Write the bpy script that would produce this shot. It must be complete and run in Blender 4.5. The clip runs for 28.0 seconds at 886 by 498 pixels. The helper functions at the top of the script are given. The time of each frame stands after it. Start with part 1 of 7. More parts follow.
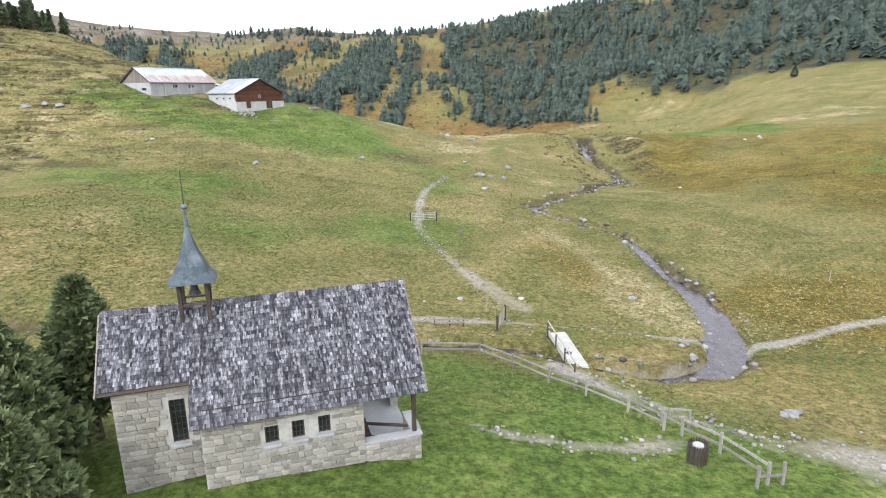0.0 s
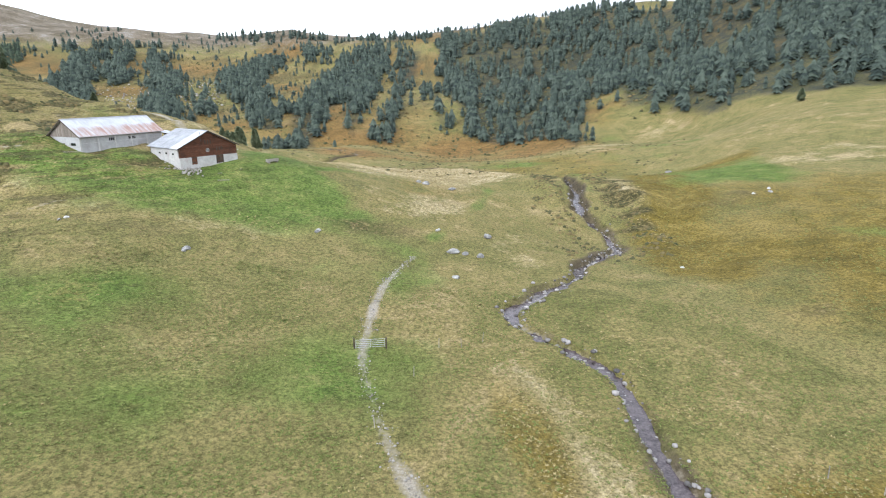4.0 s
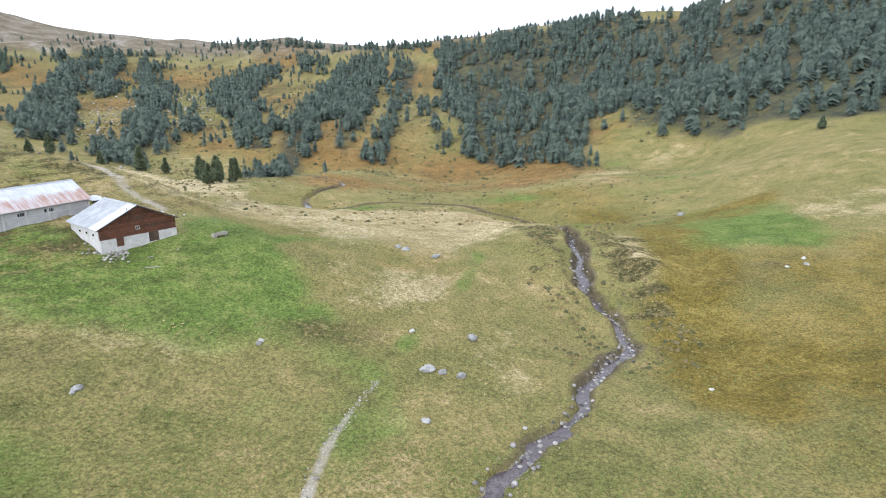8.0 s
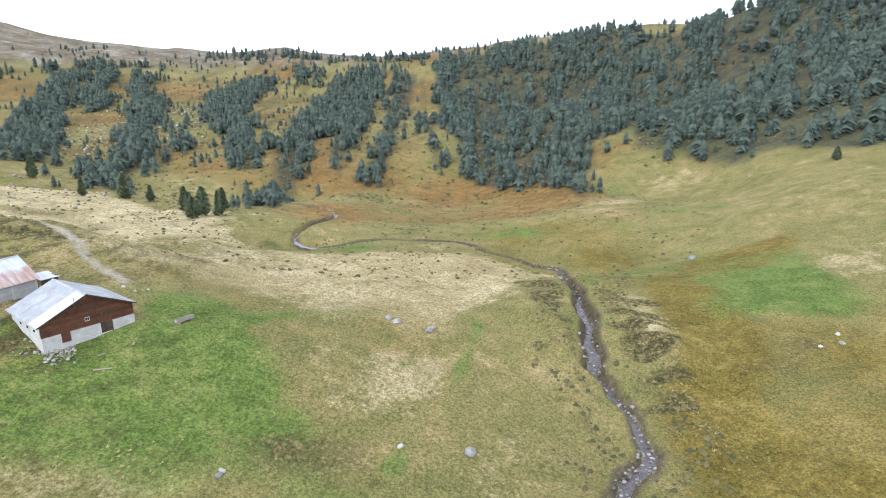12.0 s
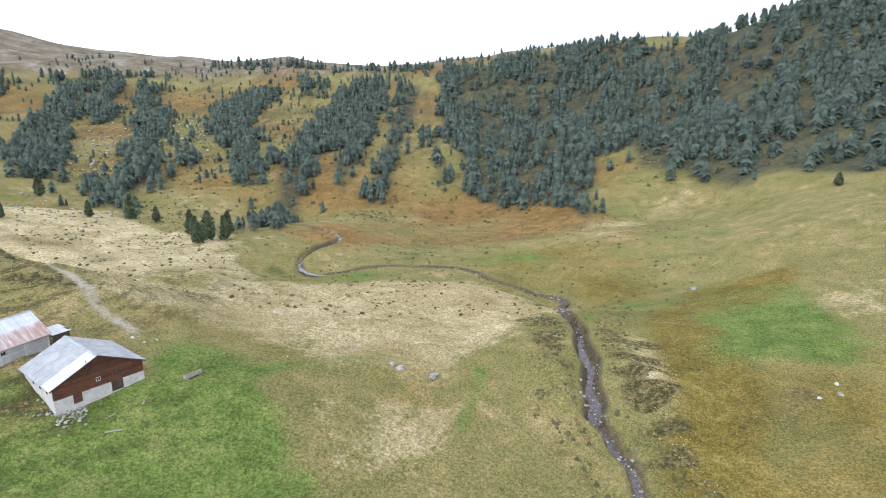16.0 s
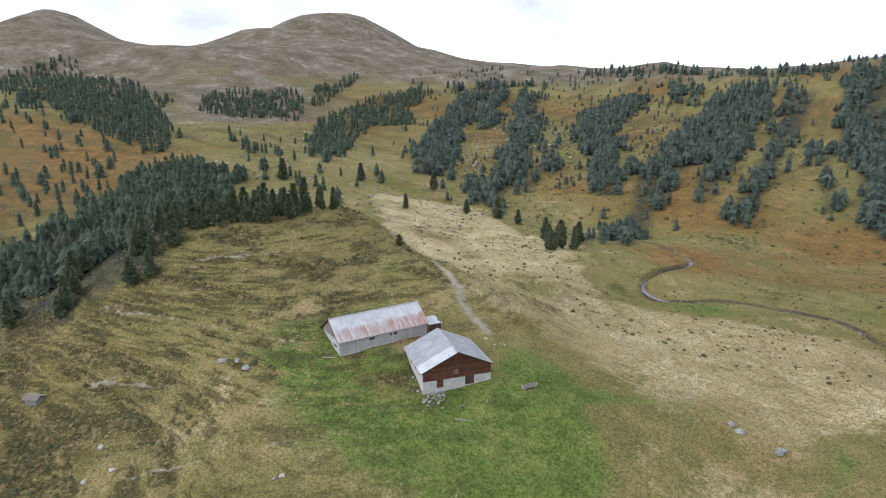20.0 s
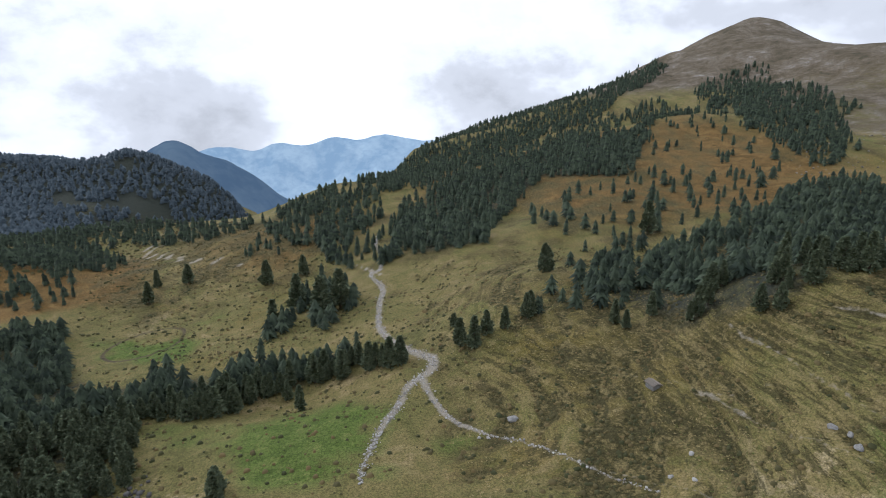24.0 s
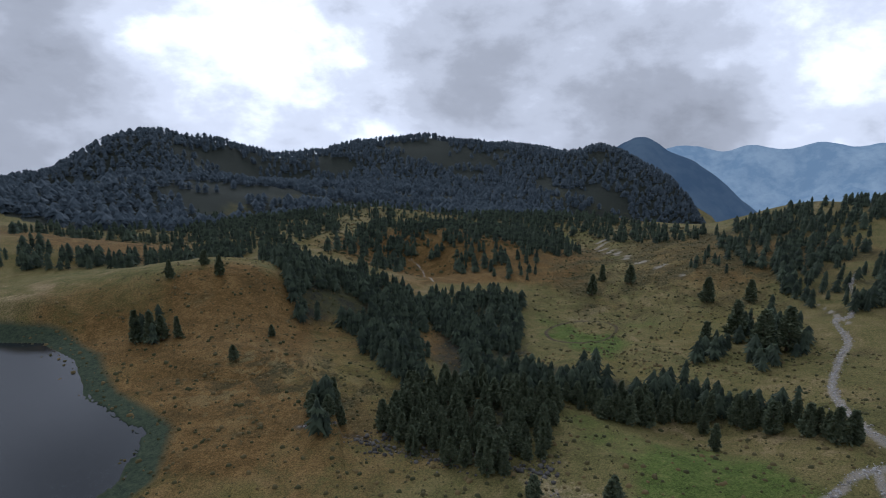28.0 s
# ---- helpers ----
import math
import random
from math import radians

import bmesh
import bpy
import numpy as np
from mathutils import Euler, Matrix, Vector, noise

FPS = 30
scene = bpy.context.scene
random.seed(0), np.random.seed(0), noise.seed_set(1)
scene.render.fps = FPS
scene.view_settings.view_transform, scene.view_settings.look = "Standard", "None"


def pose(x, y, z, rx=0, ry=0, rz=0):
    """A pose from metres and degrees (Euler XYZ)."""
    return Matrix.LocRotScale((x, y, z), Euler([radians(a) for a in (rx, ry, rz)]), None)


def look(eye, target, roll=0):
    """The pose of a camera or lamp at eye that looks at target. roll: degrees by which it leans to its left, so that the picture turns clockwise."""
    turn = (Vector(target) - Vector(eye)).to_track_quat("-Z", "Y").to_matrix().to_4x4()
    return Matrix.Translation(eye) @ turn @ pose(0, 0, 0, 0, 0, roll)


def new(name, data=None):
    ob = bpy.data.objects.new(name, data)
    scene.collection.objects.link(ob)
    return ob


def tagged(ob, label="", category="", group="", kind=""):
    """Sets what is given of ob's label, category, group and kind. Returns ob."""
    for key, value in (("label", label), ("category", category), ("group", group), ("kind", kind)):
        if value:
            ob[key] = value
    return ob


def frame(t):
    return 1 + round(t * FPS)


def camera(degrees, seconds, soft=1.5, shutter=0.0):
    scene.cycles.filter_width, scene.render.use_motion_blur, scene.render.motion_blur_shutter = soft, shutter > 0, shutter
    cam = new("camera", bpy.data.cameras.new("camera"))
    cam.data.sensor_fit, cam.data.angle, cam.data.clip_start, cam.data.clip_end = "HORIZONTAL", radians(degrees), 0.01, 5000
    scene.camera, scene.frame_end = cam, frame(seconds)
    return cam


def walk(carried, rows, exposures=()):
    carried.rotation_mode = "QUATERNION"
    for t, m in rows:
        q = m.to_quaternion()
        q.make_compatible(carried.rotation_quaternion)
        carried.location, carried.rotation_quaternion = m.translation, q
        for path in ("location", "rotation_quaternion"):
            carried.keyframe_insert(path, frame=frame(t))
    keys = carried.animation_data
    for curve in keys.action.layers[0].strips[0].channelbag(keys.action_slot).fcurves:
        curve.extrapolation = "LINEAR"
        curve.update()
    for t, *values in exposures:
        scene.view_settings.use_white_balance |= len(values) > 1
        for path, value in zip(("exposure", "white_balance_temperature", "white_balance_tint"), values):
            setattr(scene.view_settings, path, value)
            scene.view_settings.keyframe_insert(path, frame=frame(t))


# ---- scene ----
cam = camera(73.74, 28.0, soft=1.05)
# seconds, eye (x, y, z), yaw to the left, pitch, roll
PATH = [
    (0, 5.02, 6.87, 17.09, 4.24, -15.02, -0.67),
    (0.5, 5.25, 8.65, 18.40, 4.21, -15.05, -0.52),
    (1, 5.58, 10.65, 19.71, 4.14, -15.07, -0.40),
    (1.5, 5.98, 12.79, 21.04, 4.06, -15.10, -0.31),
    (2, 6.42, 15.09, 22.38, 4.00, -15.13, -0.25),
    (2.5, 6.93, 17.42, 23.71, 3.94, -15.18, -0.24),
    (3, 7.54, 19.90, 25.09, 3.90, -15.23, -0.21),
    (3.5, 8.23, 22.51, 26.45, 3.95, -15.26, -0.19),
    (5.5, 10.53, 33.74, 31.75, 4.27, -15.29, -0.18),
    (6, 10.88, 36.58, 33.03, 4.30, -15.28, -0.12),
    (6.5, 11.08, 39.38, 34.27, 4.30, -15.26, -0.06),
    (7, 11.18, 42.19, 35.44, 4.31, -15.22, -0.02),
    (7.5, 11.28, 45.09, 36.57, 4.28, -15.17, -0.02),
    (8, 11.37, 48.03, 37.71, 4.24, -15.10, 0.00),
    (8.5, 11.42, 50.91, 38.80, 4.22, -15.04, 0.03),
    (9, 11.40, 53.74, 39.87, 4.21, -14.97, 0.05),
    (9.5, 11.26, 56.45, 40.99, 4.19, -14.93, 0.11),
    (10, 11.10, 58.97, 42.15, 4.12, -14.89, 0.16),
    (10.5, 11.00, 61.02, 43.41, 4.06, -14.83, 0.14),
    (11, 10.94, 62.14, 44.62, 4.08, -14.80, 0.19),
    (11.5, 10.90, 62.56, 45.76, 4.08, -14.78, 0.20),
    (12, 10.85, 62.79, 47.01, 4.08, -14.72, 0.20),
    (12.5, 10.81, 62.99, 48.27, 4.09, -14.67, 0.22),
    (13, 10.78, 63.17, 49.51, 4.11, -14.61, 0.22),
    (13.5, 10.75, 63.31, 50.76, 4.13, -14.54, 0.24),
    (15.5, 10.69, 63.37, 54.97, 4.25, -14.49, 0.31),
    (16, 10.62, 63.36, 55.80, 4.37, -14.47, 0.38),
    (16.5, 10.43, 63.35, 56.60, 5.30, -14.43, 0.43),
    (17, 10.21, 63.33, 57.33, 6.55, -14.40, 0.53),
    (17.5, 10.08, 63.34, 58.00, 8.48, -14.37, 0.54),
    (18, 10.04, 63.35, 58.58, 11.35, -14.37, 0.50),
    (18.5, 10.11, 63.29, 59.17, 16.21, -14.36, 0.45),
    (19, 10.13, 63.17, 59.79, 22.89, -14.37, 0.34),
    (19.5, 10.19, 63.04, 60.47, 29.99, -14.36, 0.22),
    (20, 10.29, 62.89, 61.22, 37.98, -14.36, 0.04),
    (20.5, 10.43, 62.72, 61.94, 45.10, -14.34, 0.02),
    (21, 10.58, 62.56, 62.67, 52.56, -14.32, -0.04),
    (21.5, 10.74, 62.47, 63.41, 59.49, -14.33, -0.13),
    (23.5, 11.46, 62.50, 66.82, 88.72, -14.34, -0.21),
    (24, 11.44, 62.44, 67.68, 96.53, -14.34, -0.26),
    (24.5, 11.34, 62.32, 68.49, 103.75, -14.36, -0.29),
    (25, 11.30, 62.26, 69.26, 111.51, -14.38, -0.19),
    (25.5, 11.34, 62.39, 70.02, 118.56, -14.40, -0.13),
    (26, 11.37, 62.58, 70.75, 124.87, -14.43, -0.10),
    (26.5, 11.37, 62.74, 71.40, 129.50, -14.46, -0.09),
    (27, 11.36, 62.85, 71.97, 133.88, -14.48, -0.08),
    (27.5, 11.36, 62.91, 72.48, 137.38, -14.50, -0.05),
    (28, 11.40, 62.95, 72.94, 139.23, -14.51, -0.02),
]
# the film camera shuts down as the bright western sky comes in: seconds, stops, kelvin, tint
LIGHTER = [(0, 0.78, 5880, 10), (3, 0.70, 5800, 10), (6, 0.70, 5740, 10), (13.5, 0.72, 5680, 10), (16, 0.60, 5720, 10), (18.5, 0.15, 5800, 11), (21.5, 0.0, 5850, 11), (24, -0.45, 5800, 12), (26, -0.88, 5600, 13), (28, -1.28, 5500, 14)]
walk(cam, [(t, pose(x, y, z, 90 + pitch, 0, yaw) @ pose(0, 0, 0, 0, 0, roll)) for t, x, y, z, yaw, pitch, roll in PATH], LIGHTER)

# ---- daylight: high cloud cover, a veiled sun behind the western range ----
SUN_AZ, SUN_EL = radians(207), radians(30)      # azimuth clockwise from +y
world = bpy.data.worlds.new("sky")
scene.world = world
world.use_nodes = True
wn, wl = world.node_tree.nodes, world.node_tree.links
wn.clear()


def wnode(kind, **values):
    n = wn.new(kind)
    for k, v in values.items():
        n.inputs[k].default_value = v
    return n


def wmath(op, a, b=None):
    n = wn.new("ShaderNodeMath")
    n.operation = op
    for i, v in enumerate((a, b)):
        if v is None:
            continue
        if isinstance(v, (int, float)):
            n.inputs[i].default_value = v
        else:
            wl.new(v, n.inputs[i])
    return n.outputs[0]


sky = wn.new("ShaderNodeTexSky")
sky.sky_type, sky.sun_disc, sky.sun_elevation, sky.sun_rotation = "NISHITA", False, SUN_EL, SUN_AZ
sky.altitude = 1800
coords = wn.new("ShaderNodeTexCoord")
split = wn.new("ShaderNodeSeparateXYZ")
wl.new(coords.outputs["Generated"], split.inputs[0])
stretch = wn.new("ShaderNodeVectorMath")
stretch.operation = "MULTIPLY"
stretch.inputs[1].default_value = (1.0, 1.0, 1.7)
wl.new(coords.outputs["Generated"], stretch.inputs[0])
shift = wn.new("ShaderNodeVectorMath")
shift.operation = "ADD"
shift.inputs[1].default_value = (3.1, 7.4, 0.3)
wl.new(stretch.outputs[0], shift.inputs[0])
big = wnode("ShaderNodeTexNoise", Scale=2.3, Detail=7.0, Roughness=0.55, Distortion=0.1)
fine = wnode("ShaderNodeTexNoise", Scale=7.5, Detail=6.0, Roughness=0.6, Distortion=0.1)
wl.new(shift.outputs[0], big.inputs["Vector"])
wl.new(shift.outputs[0], fine.inputs["Vector"])
heap = wmath("ADD", wmath("MULTIPLY", big.outputs["Fac"], 0.78), wmath("MULTIPLY", fine.outputs["Fac"], 0.22))
shade = wn.new("ShaderNodeValToRGB")
shade.color_ramp.interpolation = "EASE"
e = shade.color_ramp.elements
for el, stop, tone in ((e[0], 0.32, 3.0), (e[1], 0.76, 0.62)):
    el.position, el.color = stop, (tone, tone * 1.01, tone * 1.025, 1)
for stop, tone in ((0.41, 1.85), (0.47, 1.42), (0.55, 1.02), (0.64, 0.78)):
    e.new(stop).color = (tone, tone * 1.015, tone * 1.04, 1)
# the veiled sun brightens the cloud in front of it
aim = wn.new("ShaderNodeVectorMath")
aim.operation = "DOT_PRODUCT"
aim.inputs[1].default_value = (math.sin(SUN_AZ) * math.cos(SUN_EL), math.cos(SUN_AZ) * math.cos(SUN_EL), math.sin(SUN_EL))
wl.new(coords.outputs["Generated"], aim.inputs[0])
glow = wn.new("ShaderNodeMapRange")
glow.interpolation_type = "SMOOTHERSTEP"
glow.inputs["From Min"].default_value, glow.inputs["From Max"].default_value, glow.inputs["To Max"].default_value = 0.80, 1.0, 0.06
wl.new(aim.outputs["Value"], glow.inputs["Value"])
heap = wmath("SUBTRACT", heap, glow.outputs[0])
# two heavier banks of cloud: bearing to the left of +y, elevation, reach in degrees, weight
for bearing, up, reach, weight in ((112, 6, 17, -0.02), (190, 6, 26, 0.15), (143, 3, 30, -0.13), (106, -4, 10, -0.11)):
    bank = wn.new("ShaderNodeVectorMath")
    bank.operation = "DOT_PRODUCT"
    b_, u_ = radians(bearing), radians(up)
    bank.inputs[1].default_value = (-math.sin(b_) * math.cos(u_), math.cos(b_) * math.cos(u_), math.sin(u_))
    wl.new(coords.outputs["Generated"], bank.inputs[0])
    part_of = wn.new("ShaderNodeMapRange")
    part_of.interpolation_type = "SMOOTHERSTEP"
    part_of.inputs["From Min"].default_value, part_of.inputs["From Max"].default_value, part_of.inputs["To Max"].default_value = math.cos(radians(reach)), 1.0, weight
    wl.new(bank.outputs["Value"], part_of.inputs["Value"])
    heap = wmath("ADD", heap, part_of.outputs[0])
wl.new(heap, shade.inputs[0])
clear = wn.new("ShaderNodeMapRange")
clear.inputs["From Min"].default_value, clear.inputs["From Max"].default_value = 0.16, 0.26
wl.new(heap, clear.inputs["Value"])
thin = wn.new("ShaderNodeVectorMath")
thin.operation = "SCALE"
thin.inputs["Scale"].default_value = 0.11
wl.new(sky.outputs[0], thin.inputs[0])
blend = wn.new("ShaderNodeMix")
blend.data_type = "RGBA"
wl.new(clear.outputs[0], blend.inputs["Factor"])
wl.new(thin.outputs[0], blend.inputs["A"])
wl.new(shade.outputs[0], blend.inputs["B"])
back = wnode("ShaderNodeBackground", Strength=1.0)
wl.new(blend.outputs["Result"], back.inputs["Color"])
wl.new(back.outputs[0], wn.new("ShaderNodeOutputWorld").inputs[0])

sun = new("sun", bpy.data.lights.new("sun", "SUN"))
sun.data.energy, sun.data.angle, sun.data.color = 1.3, radians(14), (1.0, 0.95, 0.86)
sun.matrix_world = look((300 * math.sin(SUN_AZ), 300 * math.cos(SUN_AZ), 300 * math.tan(SUN_EL)), (0, 0, 0))

# ---- materials ----
def material(name, rough=0.8, metal=0.0, spec=0.3):
    m = bpy.data.materials.new(name)
    m.use_nodes = True
    b = m.node_tree.nodes["Principled BSDF"]
    b.inputs["Roughness"].default_value, b.inputs["Metallic"].default_value = rough, metal
    b.inputs["Specular IOR Level"].default_value = spec
    return m, m.node_tree.nodes, m.node_tree.links, b


def tex(n, l, scale, detail=5.0, rough=0.6, where="Object", stretch=None):
    """A noise of that many waves a metre; returns its factor socket."""
    c = n.new("ShaderNodeTexCoord")
    t = n.new("ShaderNodeTexNoise")
    t.inputs["Scale"].default_value, t.inputs["Detail"].default_value, t.inputs["Roughness"].default_value = scale, detail, rough
    if stretch:
        mp = n.new("ShaderNodeMapping")
        mp.inputs["Scale"].default_value = stretch
        l.new(c.outputs[where], mp.inputs[0])
        l.new(mp.outputs[0], t.inputs["Vector"])
    else:
        l.new(c.outputs[where], t.inputs["Vector"])
    return t.outputs["Fac"]


def ramp(n, l, fac, *stops):
    r = n.new("ShaderNodeValToRGB")
    e = r.color_ramp.elements
    for i, (p, c) in enumerate(stops):
        el = e[i] if i < 2 else e.new(p)
        el.position, el.color = p, (*c, 1)
    l.new(fac, r.inputs[0])
    return r.outputs[0]


def mixed(n, l, fac, a, b, how="MIX"):
    m = n.new("ShaderNodeMix")
    m.data_type, m.blend_type = "RGBA", how
    for socket, v in (("Factor", fac), ("A", a), ("B", b)):
        if isinstance(v, (int, float)):
            m.inputs[socket].default_value = v
        elif isinstance(v, tuple):
            m.inputs[socket].default_value = (*v, 1)
        else:
            l.new(v, m.inputs[socket])
    return m.outputs["Result"]


def calc(n, l, op, a, b=None, clamp=False):
    m = n.new("ShaderNodeMath")
    m.operation, m.use_clamp = op, clamp
    for i, v in enumerate((a, b)):
        if v is None:
            continue
        if isinstance(v, (int, float)):
            m.inputs[i].default_value = v
        else:
            l.new(v, m.inputs[i])
    return m.outputs[0]


def bumped(n, l, b, fac, strength, distance):
    bp = n.new("ShaderNodeBump")
    bp.inputs["Strength"].default_value, bp.inputs["Distance"].default_value = strength, distance
    l.new(fac, bp.inputs["Height"])
    l.new(bp.outputs[0], b.inputs["Normal"])


def speckled(name, dark, light, scale, rough=0.85, fine=None, bump=0.3, dist=0.02, metal=0.0, spec=0.3, stretch=None, random_shift=0.0, stain=None, stain_scale=0.6):
    """A surface between two colours at two scales, with relief; each object of it may differ a little."""
    m, n, l, b = material(name, rough, metal, spec)
    f1 = tex(n, l, scale, stretch=stretch)
    f2 = tex(n, l, fine or scale * 7, 4.0, stretch=stretch)
    f = calc(n, l, "ADD", calc(n, l, "MULTIPLY", f1, 0.6), calc(n, l, "MULTIPLY", f2, 0.4))
    col = ramp(n, l, f, (0.36, dark), (0.64, light))
    if stain:
        g = ramp(n, l, tex(n, l, stain_scale, 6.0), (0.5, (0, 0, 0)), (0.68, (1, 1, 1)))
        col = mixed(n, l, g, col, stain)
    if random_shift:
        o = n.new("ShaderNodeObjectInfo")
        k = calc(n, l, "ADD", calc(n, l, "MULTIPLY", o.outputs["Random"], 2 * random_shift), 1 - random_shift)
        hsv = n.new("ShaderNodeHueSaturation")
        l.new(k, hsv.inputs["Value"])
        l.new(col, hsv.inputs["Color"])
        col = hsv.outputs[0]
    l.new(col, b.inputs["Base Color"])
    bumped(n, l, b, f2, bump, dist)
    return m


def attr(n, name):
    a = n.new("ShaderNodeAttribute")
    a.attribute_name = name
    return a.outputs["Fac"]


def ground_material():
    m, n, l, b = material("meadow", 0.95, 0, 0.12)
    broad, mid, small, blade = tex(n, l, 0.018, 6), tex(n, l, 0.16, 7, 0.66), tex(n, l, 0.9, 6, 0.70), tex(n, l, 4.4, 5, 0.80)
    swirl = n.new("ShaderNodeTexNoise")          # patches drawn out by grazing and snow slip
    swirl.inputs["Scale"].default_value, swirl.inputs["Detail"].default_value, swirl.inputs["Roughness"].default_value, swirl.inputs["Distortion"].default_value = 0.075, 8.0, 0.64, 1.4
    l.new(n.new("ShaderNodeTexCoord").outputs["Object"], swirl.inputs["Vector"])
    swirl = swirl.outputs["Fac"]
    tuss = n.new("ShaderNodeTexVoronoi")         # tussocks
    tuss.inputs["Scale"].default_value, tuss.inputs["Randomness"].default_value = 1.9, 1.0
    l.new(n.new("ShaderNodeTexCoord").outputs["Object"], tuss.inputs["Vector"])
    tuss = calc(n, l, "ADD", calc(n, l, "MULTIPLY", tuss.outputs["Distance"], 0.26), calc(n, l, "MULTIPLY", tex(n, l, 2.6, 6, 0.74), 0.72))
    mix3 = calc(n, l, "ADD", calc(n, l, "MULTIPLY", broad, 0.22), calc(n, l, "ADD", calc(n, l, "MULTIPLY", swirl, 0.38), calc(n, l, "MULTIPLY", calc(n, l, "ADD", mid, small), 0.20)))
    grass = ramp(n, l, mix3, (0.38, (0.094, 0.094, 0.031)), (0.455, (0.158, 0.145, 0.051)), (0.53, (0.212, 0.174, 0.070)), (0.61, (0.340, 0.258, 0.136)))
    two = calc(n, l, "ADD", calc(n, l, "MULTIPLY", small, 0.45), calc(n, l, "MULTIPLY", swirl, 0.55))
    straw = ramp(n, l, two, (0.36, (0.205, 0.164, 0.076)), (0.48, (0.355, 0.288, 0.158)), (0.62, (0.525, 0.440, 0.282)))
    rust = ramp(n, l, two, (0.38, (0.100, 0.066, 0.022)), (0.50, (0.180, 0.109, 0.036)), (0.62, (0.262, 0.165, 0.062)))
    gold = ramp(n, l, two, (0.38, (0.090, 0.070, 0.015)), (0.50, (0.152, 0.115, 0.026)), (0.62, (0.228, 0.172, 0.050)))
    lush = ramp(n, l, calc(n, l, "ADD", calc(n, l, "MULTIPLY", small, 0.45), calc(n, l, "MULTIPLY", mid, 0.55)), (0.36, (0.062, 0.088, 0.020)), (0.50, (0.106, 0.150, 0.032)), (0.64, (0.200, 0.210, 0.066)))
    heath = ramp(n, l, small, (0.42, (0.050, 0.047, 0.019)), (0.52, (0.105, 0.086, 0.034)), (0.62, (0.200, 0.160, 0.072)))
    gravel = ramp(n, l, blade, (0.34, (0.19, 0.165, 0.125)), (0.66, (0.43, 0.385, 0.315)))
    earth = ramp(n, l, small, (0.36, (0.042, 0.034, 0.022)), (0.64, (0.135, 0.108, 0.066)))
    streak = tex(n, l, 0.03, 8, 0.68, stretch=(1.0, 1.0, 0.35))
    alpine = ramp(n, l, calc(n, l, "ADD", calc(n, l, "MULTIPLY", streak, 0.65), calc(n, l, "MULTIPLY", mid, 0.35)), (0.38, (0.075, 0.068, 0.044)), (0.47, (0.140, 0.112, 0.076)), (0.55, (0.185, 0.153, 0.118)), (0.66, (0.33, 0.31, 0.285)))

    def cover(name, under, over, soft=0.36, ragged=1.75):
        edge = calc(n, l, "ADD", attr(n, name), calc(n, l, "MULTIPLY", calc(n, l, "SUBTRACT", calc(n, l, "ADD", calc(n, l, "MULTIPLY", calc(n, l, "ADD", mid, swirl), 0.3), calc(n, l, "MULTIPLY", small, 0.4)), 0.5), ragged))
        f = n.new("ShaderNodeMapRange")
        f.inputs["From Min"].default_value, f.inputs["From Max"].default_value = 0.5 - soft / 2, 0.5 + soft / 2
        l.new(edge, f.inputs["Value"])
        return mixed(n, l, f.outputs[0], under, over)

    col = cover("straw", grass, straw)
    col = cover("gold", col, gold, 0.6)
    col = cover("lush", col, lush)
    col = cover("rust", col, rust, 0.6)
    col = cover("heath", col, heath)
    # heath on the risers and bleached grass on the treads, drawn out along the contours
    drawn = tex(n, l, 1.0, 4, 0.62, stretch=(0.11, 0.11, 1.25))
    wide = tex(n, l, 1.0, 3, 0.6, stretch=(0.30, 0.30, 2.6))
    creep = calc(n, l, "ADD", calc(n, l, "MULTIPLY", drawn, 0.66), calc(n, l, "MULTIPLY", wide, 0.34))
    zone = attr(n, "steps")
    for lo, hi, tint, much in ((0.485, 0.435, (0.064, 0.057, 0.025), 0.75), (0.53, 0.575, (0.27, 0.215, 0.100), 0.5)):
        f = n.new("ShaderNodeMapRange")
        f.inputs["From Min"].default_value, f.inputs["From Max"].default_value, f.inputs["To Max"].default_value = lo, hi, much
        l.new(creep, f.inputs["Value"])
        col = mixed(n, l, calc(n, l, "MULTIPLY", f.outputs[0], zone), col, tint)
    col = cover("alpine", col, alpine, 0.4)
    # forest floor: needle litter, with the shade under the trees painted in
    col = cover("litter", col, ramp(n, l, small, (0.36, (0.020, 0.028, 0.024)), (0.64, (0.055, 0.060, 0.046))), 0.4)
    # blades and tussocks: lighter where tussocks rise, darker in the gaps between them
    tuft = ramp(n, l, calc(n, l, "ADD", calc(n, l, "MULTIPLY", blade, 0.55), calc(n, l, "MULTIPLY", tuss, 0.45)), (0.38, (1.48, 1.44, 1.36)), (0.475, (1.0, 1.0, 1.0)), (0.58, (0.46, 0.47, 0.42)))
    col = mixed(n, l, 1.0, col, tuft, "MULTIPLY")
    col = cover("reed", col, ramp(n, l, small, (0.36, (0.030, 0.046, 0.030)), (0.64, (0.075, 0.095, 0.055))), 0.4, 1.0)
    col = cover("earth", col, earth, 0.4, 1.5)
    col = cover("gravel", col, gravel, 0.45, 2.4)
    l.new(col, b.inputs["Base Color"])
    hgt = calc(n, l, "ADD", calc(n, l, "MULTIPLY", calc(n, l, "SUBTRACT", 1.0, tuss), 0.9), calc(n, l, "MULTIPLY", blade, 0.22))
    hgt = calc(n, l, "ADD", hgt, calc(n, l, "MULTIPLY", calc(n, l, "MULTIPLY", creep, zone), 2.0))
    bumped(n, l, b, hgt, 0.8, 0.42)
    return m


MEADOW = ground_material()


